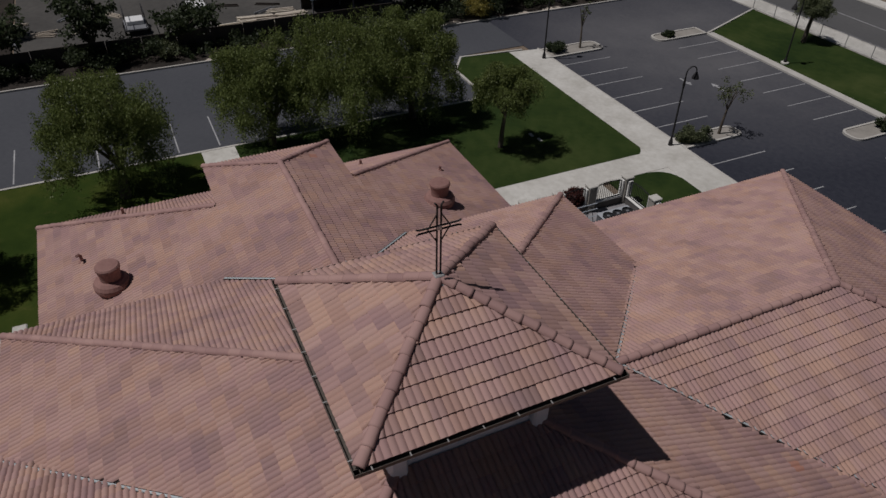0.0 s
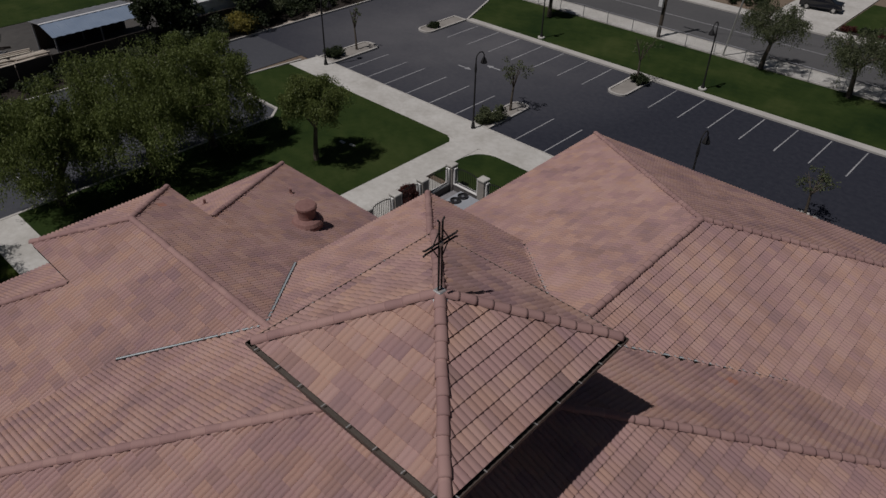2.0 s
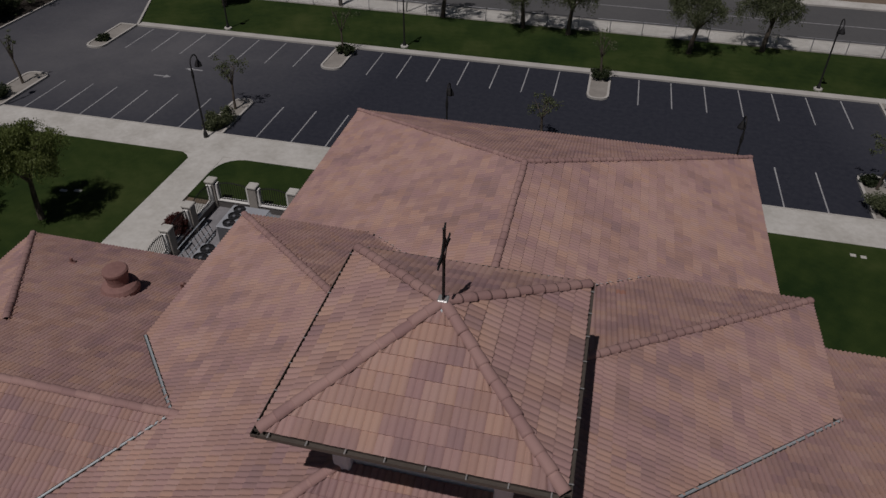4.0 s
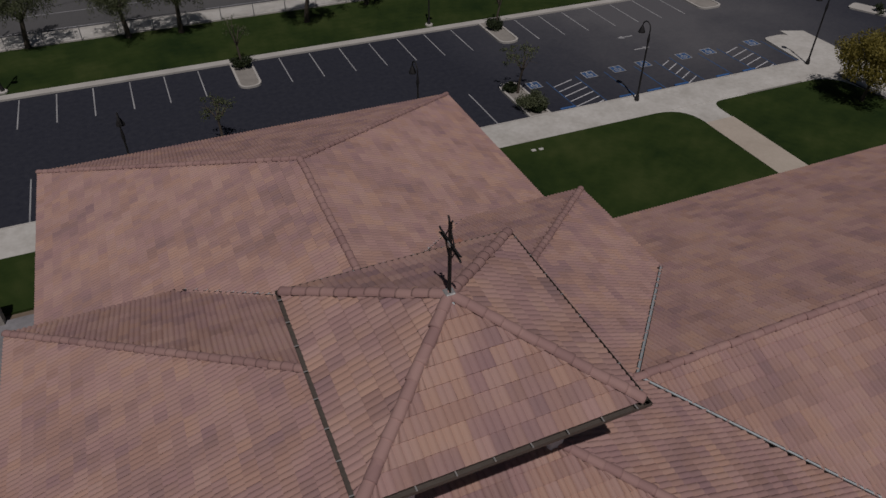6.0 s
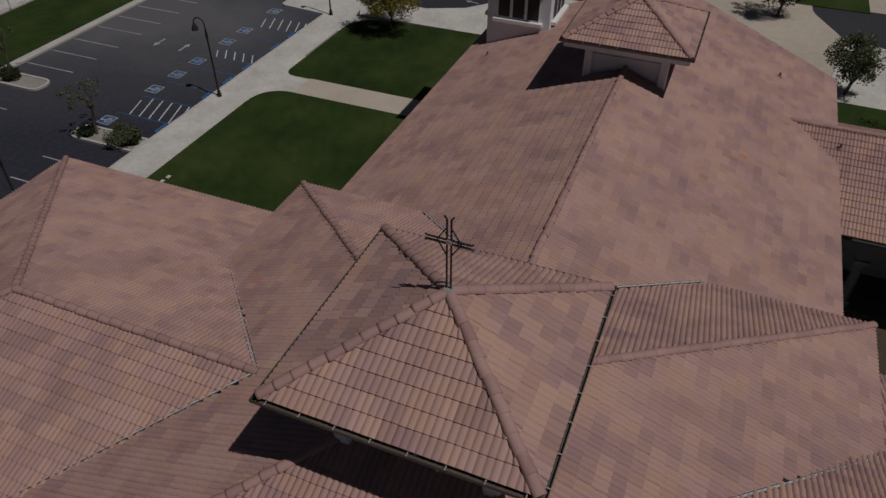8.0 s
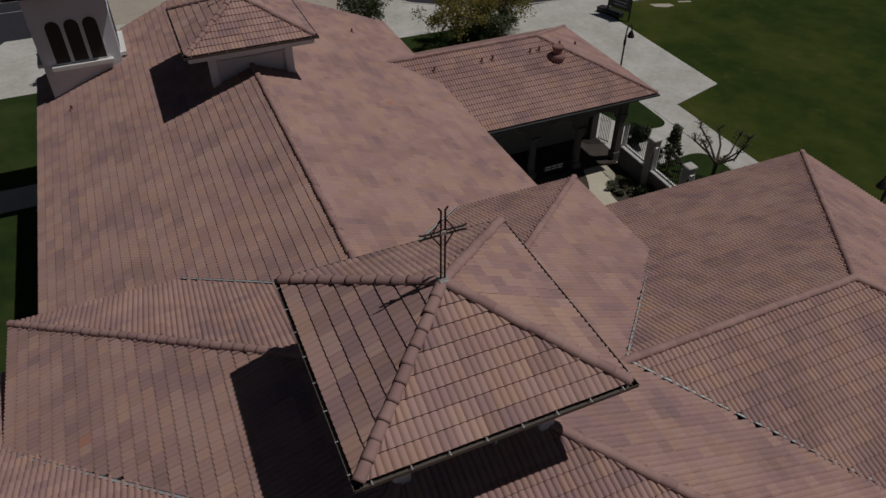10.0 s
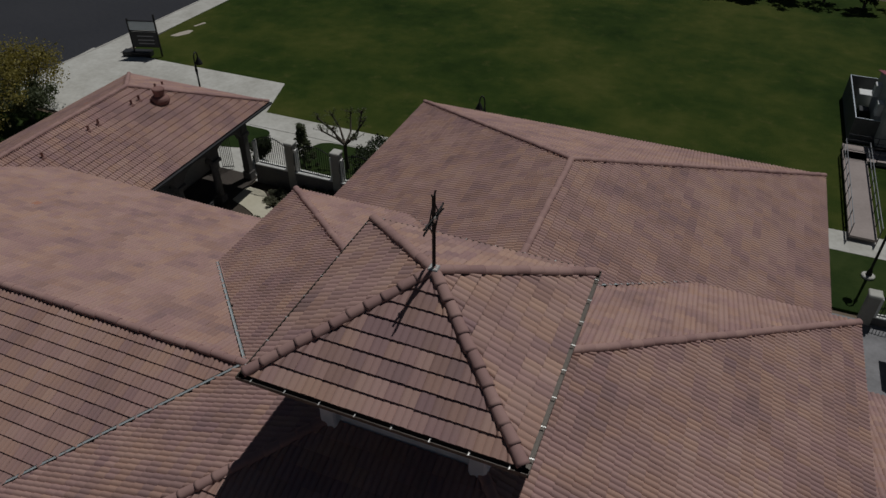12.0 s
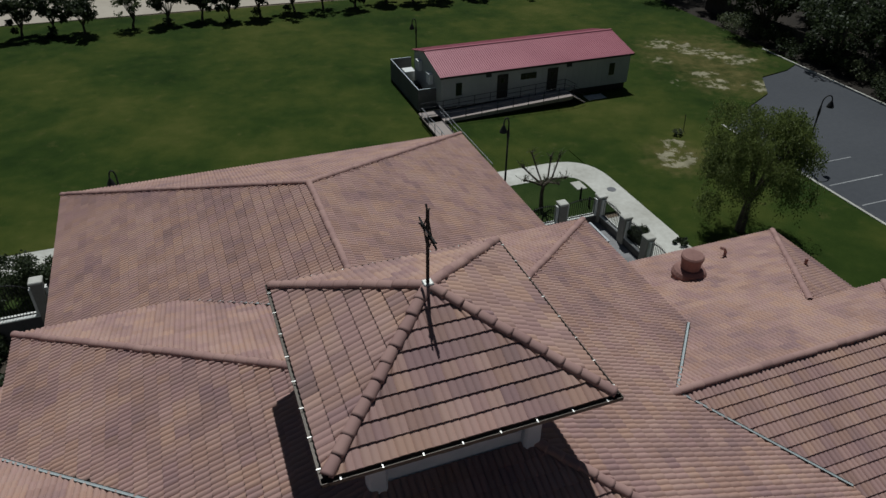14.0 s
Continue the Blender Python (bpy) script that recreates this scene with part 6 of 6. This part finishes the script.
for x in (3.47, -1.27):
    dr = part("door", cube_mesh(x - 0.5, CY0, 0.75, x + 0.5, CY0 + 0.05, 2.85), DARKDOOR, cabin, "dark door")
    part("door_window", cube_mesh(x - 0.15, CY0 + 0.05, 2.1, x + 0.15, CY0 + 0.06, 2.5), GLASS, dr)
for x, w, z0, z1 in ((7.45, 0.28, 1.5, 2.6), (-7.2, 0.28, 1.5, 2.6), (1.05, 0.75, 2.15, 2.7)):
    wn_ = part("window", cube_mesh(x - w - 0.06, CY0, z0 - 0.06, x + w + 0.06, CY0 + 0.03, z1 + 0.06), CABIN, cabin)
    part("pane", cube_mesh(x - w, CY0 + 0.03, z0, x + w, CY0 + 0.045, z1), GLASS, wn_)
for x in (4.8, -2.8):
    part("wall_lamp", cube_mesh(x - 0.22, CY0, 2.8, x + 0.22, CY0 + 0.15, 3.1), METAL_DARK, cabin)
for y, z in ((1.2, 2.7), (-1.6, 2.9)):
    part("wall_cooler", cube_mesh(CX, y - 0.4, z - 0.75, CX + 0.4, y + 0.4, z + 0.15, 0.03), WHITE, cabin, "white wall-mounted cooler")
yard = thing("cabin_yard_wall", (-15.3, -46.5, 0.05), "grey board wall with a pale coping round a small yard at the cabin's end", "wall")
for a in ((-1.0, -4.0, 1.0, -3.9), (0.9, -3.9, 1.0, 3.9), (-1.0, 3.8, 0.9, 3.9)):
    part("wall_panel", cube_mesh(a[0], a[1], 0, a[2], a[3], 1.9), GREYWALL, yard)
    part("coping", cube_mesh(a[0] + 0.02, a[1] + 0.02, 1.9, a[2] - 0.02, a[3] - 0.02, 1.93), METAL_PALE, yard, "pale metal coping")
solid("storage_box", cube_mesh(-16.1, -49.7, 0.07, -15.1, -48.6, 1.3, 0.03), WHITE, "white storage box in the cabin's yard", "box")
solid("storage_box", cube_mesh(-15.6, -45.0, 0.07, -15.0, -44.4, 0.95, 0.03), WHITE, "small white box in the cabin's yard", "box")
solid("storage_box", cube_mesh(-15.8, -47.4, 0.07, -15.1, -46.5, 0.9, 0.03), METAL_DARK, "dark bin in the cabin's yard", "box")

ramp = thing("access_ramp", (-21.3, -40.2, 0.06), "raised pale access ramp with metal handrails along the cabin", "ramp")


def sloped(x0, x1, y0, y1, z0, z1, deep):
    """A plank-like solid that climbs from z0 at x0 to z1 at x1."""
    bm = bmesh.new()
    rows = [[bm.verts.new((x, y, z - d)) for y, d in ((y0, 0), (y1, 0), (y1, deep), (y0, deep))] for x, z in ((x0, z0), (x1, z1))]
    for i in range(4):
        j = (i + 1) % 4
        bm.faces.new((rows[0][i], rows[0][j], rows[1][j], rows[1][i]))
    bm.faces.new(rows[0][::-1])
    bm.faces.new(rows[1])
    bmesh.ops.recalc_face_normals(bm, faces=bm.faces)
    return bm


def ramp_z(x):
    return 0.86 - 0.042 * (x + 6.0)


part("deck", sloped(-6.0, 5.4, -0.9, 0.7, ramp_z(-6.0), ramp_z(5.4), 0.12), DECK, ramp)
part("lower_ramp", sloped(-7.3, -6.0, -0.9, 0.7, 0.1, ramp_z(-6.0), 0.1), DECK, ramp)
part("landing", cube_mesh(5.4, -1.2, 0.2, 7.4, 0.9, 0.4), DECK, ramp)
for k in range(14):
    x0 = -6.0 + k * 0.81
    part("edge_board", sloped(x0, x0 + 0.79, 0.70, 0.74, ramp_z(x0) + 0.02, ramp_z(x0 + 0.79) + 0.02, 0.3), DECK, ramp)
solid("landing_pad", cube_mesh(-31.0, -40.9, 0.05, -29.2, -39.9, 0.13, 0.02), CONCRETE, "pale concrete pad at the foot of the ramp", "pad")
# solid dark filler that imitates the shade beneath the open deck
part("skirt", sloped(-5.9, 5.4, -0.8, 0.55, ramp_z(-5.9) - 0.13, ramp_z(5.4) - 0.13, 0.36), DARKDOOR, ramp, "dark block standing in for the shade in the open space under the deck")
for y in (0.72, -0.86):
    for z in (0.55, 0.95):
        part("handrail", tube(bmesh.new(), [(-7.2, y, z + 0.2), (-6.0, y, ramp_z(-6.0) + z), (5.4, y, ramp_z(5.4) + z), (7.3, y, 0.4 + z)], [0.022] * 4, 6), METAL_DARK, ramp)
    for k in range(9):
        x = -6.0 + k * 1.42
        part("post", tube(bmesh.new(), [(x, y, ramp_z(x) - 0.2), (x, y, ramp_z(x) + 0.95)], [0.028, 0.028], 6), METAL_DARK, ramp)
bridge = thing("walkway", (-14.6, -35.0, 0.06), "straight raised walkway with grey handrails leading to the cabin", "walkway")
part("deck", cube_mesh(-0.75, -5.4, 0.25, 0.75, 5.4, 0.4), DECK, bridge)
for x in (-0.75, 0.75):
    for z in (0.85, 1.25):
        part("handrail", tube(bmesh.new(), [(x, -5.4, z), (x, 5.4, z)], [0.028, 0.028], 6), METAL_GREY, bridge)
    for k in range(8):
        y = -5.4 + k * 1.54
        part("post", tube(bmesh.new(), [(x, y, 0.0), (x, y, 1.25)], [0.026, 0.026], 6), METAL_DARK, bridge)

# ---- chain-link fence along the street ----
clf = thing("chain_link_fence", (0, 58.1, 0.05), "chain-link fence with grey posts along the street", "fence")
for k in range(33):
    x0 = -45.4 + k * 3.0
    part("post", tube(bmesh.new(), [(x0, 0, 0), (x0, 0, 1.35)], [0.035, 0.035], 6), METAL_GREY, clf)
    if k == 32:
        break
    part("top_rail", tube(bmesh.new(), [(x0, 0, 1.3), (x0 + 3.0, 0, 1.3)], [0.022, 0.022], 5), METAL_GREY, clf)
    bm = bmesh.new()
    for j in range(-6, 15):
        for s in (0, 1):
            xa, xb = j * 0.2, j * 0.2 + 1.2
            za, zb = (0.05, 1.28) if s else (1.28, 0.05)
            ta, tb = max(0, -xa / 1.2), min(1, (3.0 - xa) / 1.2)
            if tb - ta < 0.05:
                continue
            p, q = Vector((x0 + xa + 1.2 * ta, 0, za + (zb - za) * ta)), Vector((x0 + xa + 1.2 * tb, 0, za + (zb - za) * tb))
            w = Vector((0.004, 0, 0.004))
            bm.faces.new([bm.verts.new(v) for v in (p - w, p + w, q + w, q - w)])
    part("wire_mesh", bm, METAL_GREY, clf)

# ---- poles, street side ----
pole = thing("power_pole", (-24.6, 58.5, 0.0), "thick dark wooden power pole with a white meter box", "pole")
part("shaft", tube(bmesh.new(), [(0, 0, 0), (0.15, 0.1, 11)], [0.2, 0.15], 10), BARK, pole)
part("meter_box", cube_mesh(-0.35, -0.55, 3.2, 0.05, -0.2, 4.0, 0.03), WHITE, pole)
part("crossarm", cube_mesh(-1.2, 0.0, 10.0, 1.4, 0.15, 10.15), BARK, pole)
mast = thing("leaning_pole", (-17.6, 58.4, 0.0), "thin pale leaning service pole", "pole")
part("shaft", tube(bmesh.new(), [(0, 0, 0), (0.9, 0.2, 9)], [0.09, 0.07], 8), CLIP, mast)
for k, (za, zb) in enumerate(((10.1, 10.0), (9.6, 9.5))):
    w = bmesh.new()
    pts = [(-24.4 + t * 60, 58.6 + t * 26, za + (zb - za) * t - 3.2 * t * (1 - t)) for t in [i / 12 for i in range(13)]]
    tube(w, pts, [0.02] * 13, 4)
    solid("power_line", w, METAL_DARK, "thin black overhead cable", "cable")

slab("driveway", [(-19.5, 73.6), (-12.6, 73.6), (-12.6, 92), (-19.5, 92)], -0.04, 0.1, CONCRETE, "pale concrete driveway of a house", "driveway")
slab("front_lawn", [(-12.4, 74.6), (-3.5, 74.6), (-3.5, 86), (-12.4, 86)], -0.04, 0.09, GRASS, "small front lawn edged with dark planting", "lawn")
slab("front_bed", [(-12.5, 73.65), (8, 73.65), (8, 74.55), (-12.5, 74.55)], -0.04, 0.09, MULCH, "dark planting bed along the pavement", "ground")
slab("front_path", [(-3.3, 74.6), (-0.8, 74.6), (-0.8, 90), (-3.3, 90)], -0.04, 0.1, CONCRETE, "pale concrete garden path", "path")
for i in range(14):
    shrub(-52 + i * 2.35, 75.6 + (i % 3) * 0.9, 1.3, 1.3, LEAF_DARK, "dark garden shrub across the street", 400 + i, 0.2, 14, 40, 0.0)
for i in range(6):
    shrub(-11.5 + i * 1.9, 74.6 + (i % 2) * 0.5, 0.7, 0.7, LEAF_DARK if i % 2 else LEAF_RED, "low garden shrub across the street", 420 + i, 0.14, 10, 40, 0.0)


def car(x, y, turn, paint_m, label):
    ob = thing("car", (x, y, 0.1), label, "car", "parked cars")
    ob.rotation_euler = (0, 0, radians(turn))
    prof = [(-2.2, 0.35), (-2.25, 0.7), (-2.1, 0.95), (-1.5, 1.0), (-0.9, 1.45), (0.7, 1.48), (1.35, 1.02), (2.1, 0.9), (2.25, 0.6), (2.2, 0.35)]
    bm = bmesh.new()
    rows = []
    for s, k in ((-0.9, 1), (-0.78, 2), (0.78, 2), (0.9, 1)):
        rows.append([bm.verts.new((px, s if pz < 1.02 else s * 0.82, pz if k == 2 or pz < 1.02 else pz - 0.06)) for px, pz in prof])
    for a, b in zip(rows, rows[1:]):
        for i in range(len(prof) - 1):
            bm.faces.new((a[i], a[i + 1], b[i + 1], b[i]))
        bm.faces.new((a[-1], a[0], b[0], b[-1]))
    bm.faces.new(rows[0][::-1])
    bm.faces.new(rows[-1])
    bmesh.ops.recalc_face_normals(bm, faces=bm.faces)
    part("body", bm, paint_m, ob)
    gl = bmesh.new()
    for (xa, za), (xb, zb) in (((-1.48, 1.03), (-0.95, 1.43)), ((0.76, 1.46), (1.3, 1.06))):
        n = Vector((zb - za, 0, xa - xb)).normalized() * (-0.012)
        if n.z < 0:
            n = -n
        gl.faces.new([gl.verts.new(Vector(p) + n) for p in ((xa, -0.66, za), (xa, 0.66, za), (xb, 0.62, zb), (xb, -0.62, zb))])
    part("windscreen", gl, GLASS, ob)
    for wx in (-1.4, 1.4):
        for wy in (-0.86, 0.86):
            w = bmesh.new()
            tube(w, [(wx, wy - 0.1, 0.33), (wx, wy + 0.1, 0.33)], [0.33, 0.33], 16)
            wh = part("wheel", w, RUBBER, ob)
            r = bmesh.new()
            tube(r, [(wx, wy - 0.105, 0.33), (wx, wy + 0.105, 0.33)], [0.2, 0.2], 12)
            part("rim", r, CLIP, wh)
    for wy in (-0.6, 0.6):
        part("headlight", cube_mesh(2.16, wy - 0.2, 0.62, 2.25, wy + 0.2, 0.76), WHITE, ob)
        part("tail_light", cube_mesh(-2.27, wy - 0.2, 0.68, -2.2, wy + 0.2, 0.84), TERRA, ob)


car(-16.2, 79.8, 10, BLACKCAR, "black car parked on a driveway across the street")
car(63.6, 29.4, 115, BLACKCAR, "black car parked beside the drive")
solid("traffic_island", prism(bmesh.new(), rounded([(59.5, 38.5), (63.0, 31.5), (64.5, 32.3), (61.2, 39.2)], 0.5), -0.04, 0.14), KERB, "kerbed pale island in the drive", "island", kind="structure")
shrub(61.5, 36, 0.8, 0.7, LEAF_DARK, "low shrub in a traffic island", 430, 0.15, 8, 30, 0.1)
tree(62.6, 33.5, 3.6, 0.9, LEAF_LOT, LOT, 431, 1.6, 8, 20, 0.12, 0.2, trunk_r=0.08)
slab("gravel_lot", [(66, 8.5), (66, -20), (109, -20), (109, 8.5)], -0.03, 0.03, SAND, "pale gravel ground beyond the drive", "ground")

# ---- notice board on the forecourt ----
board = thing("notice_board", (42.1, -35.9, 0.12), "black-framed notice board on two posts with a plinth", "sign")
board.rotation_euler = (0, 0, radians(18))
for x, h in ((-1.2, 3.7), (1.2, 3.3)):
    part("post", cube_mesh(x - 0.06, -0.06, 0, x + 0.06, 0.06, h, 0.01), IRON, board)
part("panel", cube_mesh(-1.14, -0.04, 0.85, 1.14, 0.04, 2.15, 0.01), METAL_DARK, board, "dark printed panel")
part("upper_panel", cube_mesh(-1.14, -0.03, 2.3, 1.14, 0.03, 3.05, 0.01), METAL_PALE, board, "blank pale upper panel")
for z in (0.8, 2.19, 3.08):
    part("rail", cube_mesh(-1.14, -0.05, z, 1.14, 0.05, z + 0.07), IRON, board)
part("plinth", cube_mesh(-0.3, -0.45, 0, 2.2, 0.35, 0.45, 0.03), METAL_DARK, board)
for z in (1.1, 1.4, 1.75):
    part("text_line", cube_mesh(-0.8, 0.04, z, 0.6, 0.046, z + 0.08), METAL_GREY, board, "unreadable line of text")
for pts in ([(43.6, -40.5), (42.9, -40.6), (42.3, -41.6), (42.4, -42.5), (42.9, -42.4), (43.3, -41.6)], [(43.2, -43.4), (42.9, -43.4), (42.5, -44.6), (42.8, -44.7)]):
    slab("bare_earth", rounded(pts, [0.15] * len(pts)), 0.0, 0.1, SAND, "worn pale patch in the grass", "ground")
for x, y, w, d in ((-20.7, -26.7, 0.38, 0.55), (18.1, 26.6, 0.16, 0.12), (18.65, 26.55, 0.16, 0.12), (-29.9, 21.4, 0.25, 0.12), (-29.0, 21.6, 0.25, 0.12)):
    solid("utility_cover", cube_mesh(x - w, y - d, 0.05, x + w, y + d, 0.16, 0.02), CONCRETE, "flat pale concrete utility cover in the grass", "cover", "utility covers")

# ---- yard beyond the boundary ----
port = thing("carport", (-61.4, 17.6, 0.0), "open shelter with a low ridged pale blue metal roof", "carport")


def roof_sheet(x0, z0, x1, z1, y0, y1, up):
    """One ribbed sheet that runs from an eave to the ridge."""
    bm = bmesh.new()
    rows = [[bm.verts.new((x, y, z + d)) for y, d in ((y0, up), (y1, up), (y1, up - 0.03), (y0, up - 0.03))] for x, z in ((x0, z0), (x1, z1))]
    for i in range(4):
        j = (i + 1) % 4
        bm.faces.new((rows[0][i], rows[0][j], rows[1][j], rows[1][i]))
    bm.faces.new(rows[0][::-1])
    bm.faces.new(rows[1])
    bmesh.ops.recalc_face_normals(bm, faces=bm.faces)
    return bm


for k in range(22):
    y0 = -4.4 + k * 0.4
    part("roof_sheet", roof_sheet(2.5, 2.5, 0.0, 3.05, y0, y0 + 0.4, 0.03 * (k % 2)), METAL_BLUE, port)
    part("roof_sheet", roof_sheet(-2.7, 2.7, 0.0, 3.05, y0, y0 + 0.4, 0.03 * (k % 2)), METAL_GREY, port)
part("ridge_cap", cube_mesh(-0.12, -4.45, 3.05, 0.12, 4.45, 3.12, 0.02), WHITE, port, "white ridge cap")
for x, h in ((-2.4, 2.7), (2.3, 2.5)):
    for y in (-4.2, 0, 4.2):
        part("post", cube_mesh(x - 0.06, y - 0.06, 0, x + 0.06, y + 0.06, h), METAL_GREY, port)
part("back_wall", cube_mesh(-2.5, -4.2, 0, -2.42, 4.2, 2.5), DARKWOOD, port)
trailer = thing("long_trailer", (-59.0, 32.0, 0.0), "long white trailer with blue-grey sides", "trailer")
part("body", cube_mesh(-1.5, -7.5, 0.5, 1.5, 7.5, 2.9, 0.05), METAL_PALE, trailer)
part("roof", cube_mesh(-1.55, -7.55, 2.9, 1.55, 7.55, 2.97, 0.02), WHITE, trailer)
for y in (-5, 4.0, 5.0):
    for x in (-1.35, 1.35):
        part("wheel", tube(bmesh.new(), [(x - 0.12, y, 0.4), (x + 0.12, y, 0.4)], [0.4, 0.4], 14), RUBBER, trailer)
cart = thing("utility_trailer", (-64.0, -3.0, 0.0), "small flat trailer with a white load and a dark roll frame", "trailer")
part("bed", cube_mesh(-1.6, -1.0, 0.55, 1.6, 1.0, 0.7), METAL_GREY, cart)
part("load", cube_mesh(-1.2, -0.8, 0.7, 0.4, 0.8, 1.1, 0.05), WHITE, cart)
for x in (-1.5, 1.5):
    for y in (-0.9, 0.9):
        part("frame_post", tube(bmesh.new(), [(x, y, 0.6), (x, y, 2.1)], [0.04, 0.04], 6), METAL_DARK, cart)
for y in (-0.9, 0.9):
    part("frame_rail", tube(bmesh.new(), [(-1.5, y, 2.1), (1.5, y, 2.1)], [0.04, 0.04], 6), METAL_DARK, cart)
for x in (-0.9, 0.9):
    for y in (-1.05, 1.05):
        part("wheel", tube(bmesh.new(), [(x, y - 0.1, 0.33), (x, y + 0.1, 0.33)], [0.33, 0.33], 14), RUBBER, cart)
tarp = thing("white_table", (-67.0, 3.2, 0.0), "white-topped work table in the yard", "table")
part("top", cube_mesh(-1.3, -0.9, 0.85, 1.3, 0.9, 0.95, 0.02), WHITE, tarp)
for x in (-1.1, 1.1):
    for y in (-0.7, 0.7):
        part("leg", cube_mesh(x - 0.05, y - 0.05, 0, x + 0.05, y + 0.05, 0.85), METAL_GREY, tarp)
rng = random.Random(77)
for k in range(14):
    x, y = -64.5 - rng.random() * 6, -14 + rng.random() * 28
    if abs(x + 64) < 2.4 and abs(y + 3) < 1.8 or abs(x + 67) < 2 and abs(y - 3.2) < 1.6 or (y > 12 and x > -66):
        continue
    pile = thing("lumber_pile", (x, y, 0.02), "low pile of weathered boards in the yard", "lumber", "piles in the yard")
    pile.rotation_euler = (0, 0, rng.uniform(0, 3))
    wood = rng.choice((PAVER, CREAM, DARKWOOD, METAL_GREY))
    for j in range(rng.randint(2, 5)):
        part("board", cube_mesh(-rng.uniform(0.9, 1.6), -0.3 + j * 0.16, 0.0, rng.uniform(0.9, 1.6), -0.2 + j * 0.16, 0.12 + 0.1 * (j % 2)), wood, pile)
# long pale stacks of boards behind the hedge
for x, y, n, l in ((-61.3, 6.2, 5, 1.9), (-61.0, 10.0, 4, 2.1), (-62.3, 8.4, 6, 1.8), (-62.2, 11.9, 5, 1.5), (-63.6, 11.2, 5, 1.3)):
    pile = thing("lumber_stack", (x, y, 0.02), "long stack of pale sawn boards on the dirt", "lumber", "stacks behind the hedge")
    pile.rotation_euler = (0, 0, radians(rng.uniform(-7, 7)))
    for lift in range(3):
        for j in range(n):
            if lift == 2 and rng.random() < 0.45:
                continue
            e = rng.uniform(-0.25, 0.25)
            part("board", cube_mesh(-n * 0.11 + j * 0.22, -l + e, lift * 0.13, -n * 0.11 + j * 0.22 + 0.19, l + e, lift * 0.13 + 0.11), SAND if (j + lift) % 3 else CREAM, pile)
# leaning poles and pipes by the work table
for k in range(9):
    x, y = -69.0 + rng.uniform(-0.6, 0.6), 1.5 + k * 0.45
    solid("pole", tube(bmesh.new(), [(x, y, 0.02), (x + rng.uniform(0.2, 0.9), y + rng.uniform(-0.5, 0.5), rng.uniform(1.2, 2.2))], [0.05, 0.05], 6), rng.choice((PAVER, DARKWOOD, METAL_GREY, WHITE)), "old pole leaning in the dirt yard", "pole", "leaning poles")
# bare pale earth along the verge
for y0, y1, w in ((1.6, 4.6, 0.55), (5.6, 6.6, 0.35), (24.8, 27.3, 0.7), (30.2, 31.6, 0.6), (33.6, 35.2, 0.5), (36.6, 39.2, 0.7), (-9.5, -7.6, 0.5)):
    slab("bare_earth", rounded([(-53.62, y0), (-53.62, y1), (-53.7 - w, y1 - 0.3), (-53.75 - w * 0.7, y0 + 0.5)], [0.1, 0.2, 0.3, 0.2]), 0.0, 0.092, SAND, "patch of bare pale earth on the verge", "ground")
shrub(-54.9, 29.4, 1.5, 2.0, LEAF_YELLOW, "yellow-green bush on the verge by the car park", 172, 0.12, 34, 90)
tree(-57.6, 22.6, 7.6, 2.5, LEAF_DARK, "tall dark tree on the verge beside the shelter", 215, 1.0, 60, 110, 0.18, 0.3, group="boundary trees", trunk_r=0.2)
for k, (x, y, w, d, h, turn) in enumerate(((-84, 24, 8, 5, 3, 10), (-88, 8, 6, 4, 2.8, -5), (-80, 40, 9, 5, 3, 0), (-92, -14, 9, 6, 3.4, 0))):
    sh = thing("shed", (x, y, 0), "plain cream shed beyond the yard", "shed", "sheds beyond the yard")
    sh.rotation_euler = (0, 0, radians(turn))
    part("wall", cube_mesh(-w / 2, -d / 2, 0, w / 2, d / 2, h), CREAM, sh)
    rb = bmesh.new()
    for s in (1, -1):
        vs = [rb.verts.new(p) for p in ((-w / 2 - 0.3, s * (d / 2 + 0.3), h - 0.05), (w / 2 + 0.3, s * (d / 2 + 0.3), h - 0.05), (w / 2 + 0.3, 0, h + 1), (-w / 2 - 0.3, 0, h + 1))]
        rb.faces.new(vs)
    part("roof", rb, SHINGLE if k % 2 else METAL_PALE, sh)
    part("door", cube_mesh(w / 2, -0.5, 0, w / 2 + 0.05, 0.5, 2.05), DARKDOOR, sh)

# ---- stalls and a tree past the church's end ----
for x in (65.3, 68.1, 70.9, 73.7):
    paint(strip(bmesh.new(), [(x, 11.8), (x, 16.6)], 0.11, -0.01, 0.005), "stall_line", drive)
tree(73.5, 10.6, 5.2, 3.4, LEAF_DARK, "dark leafy tree beside the far stalls", 440, 1.6, 50, 110, 0.16, 0.3, trunk_r=0.16, z=0.0)
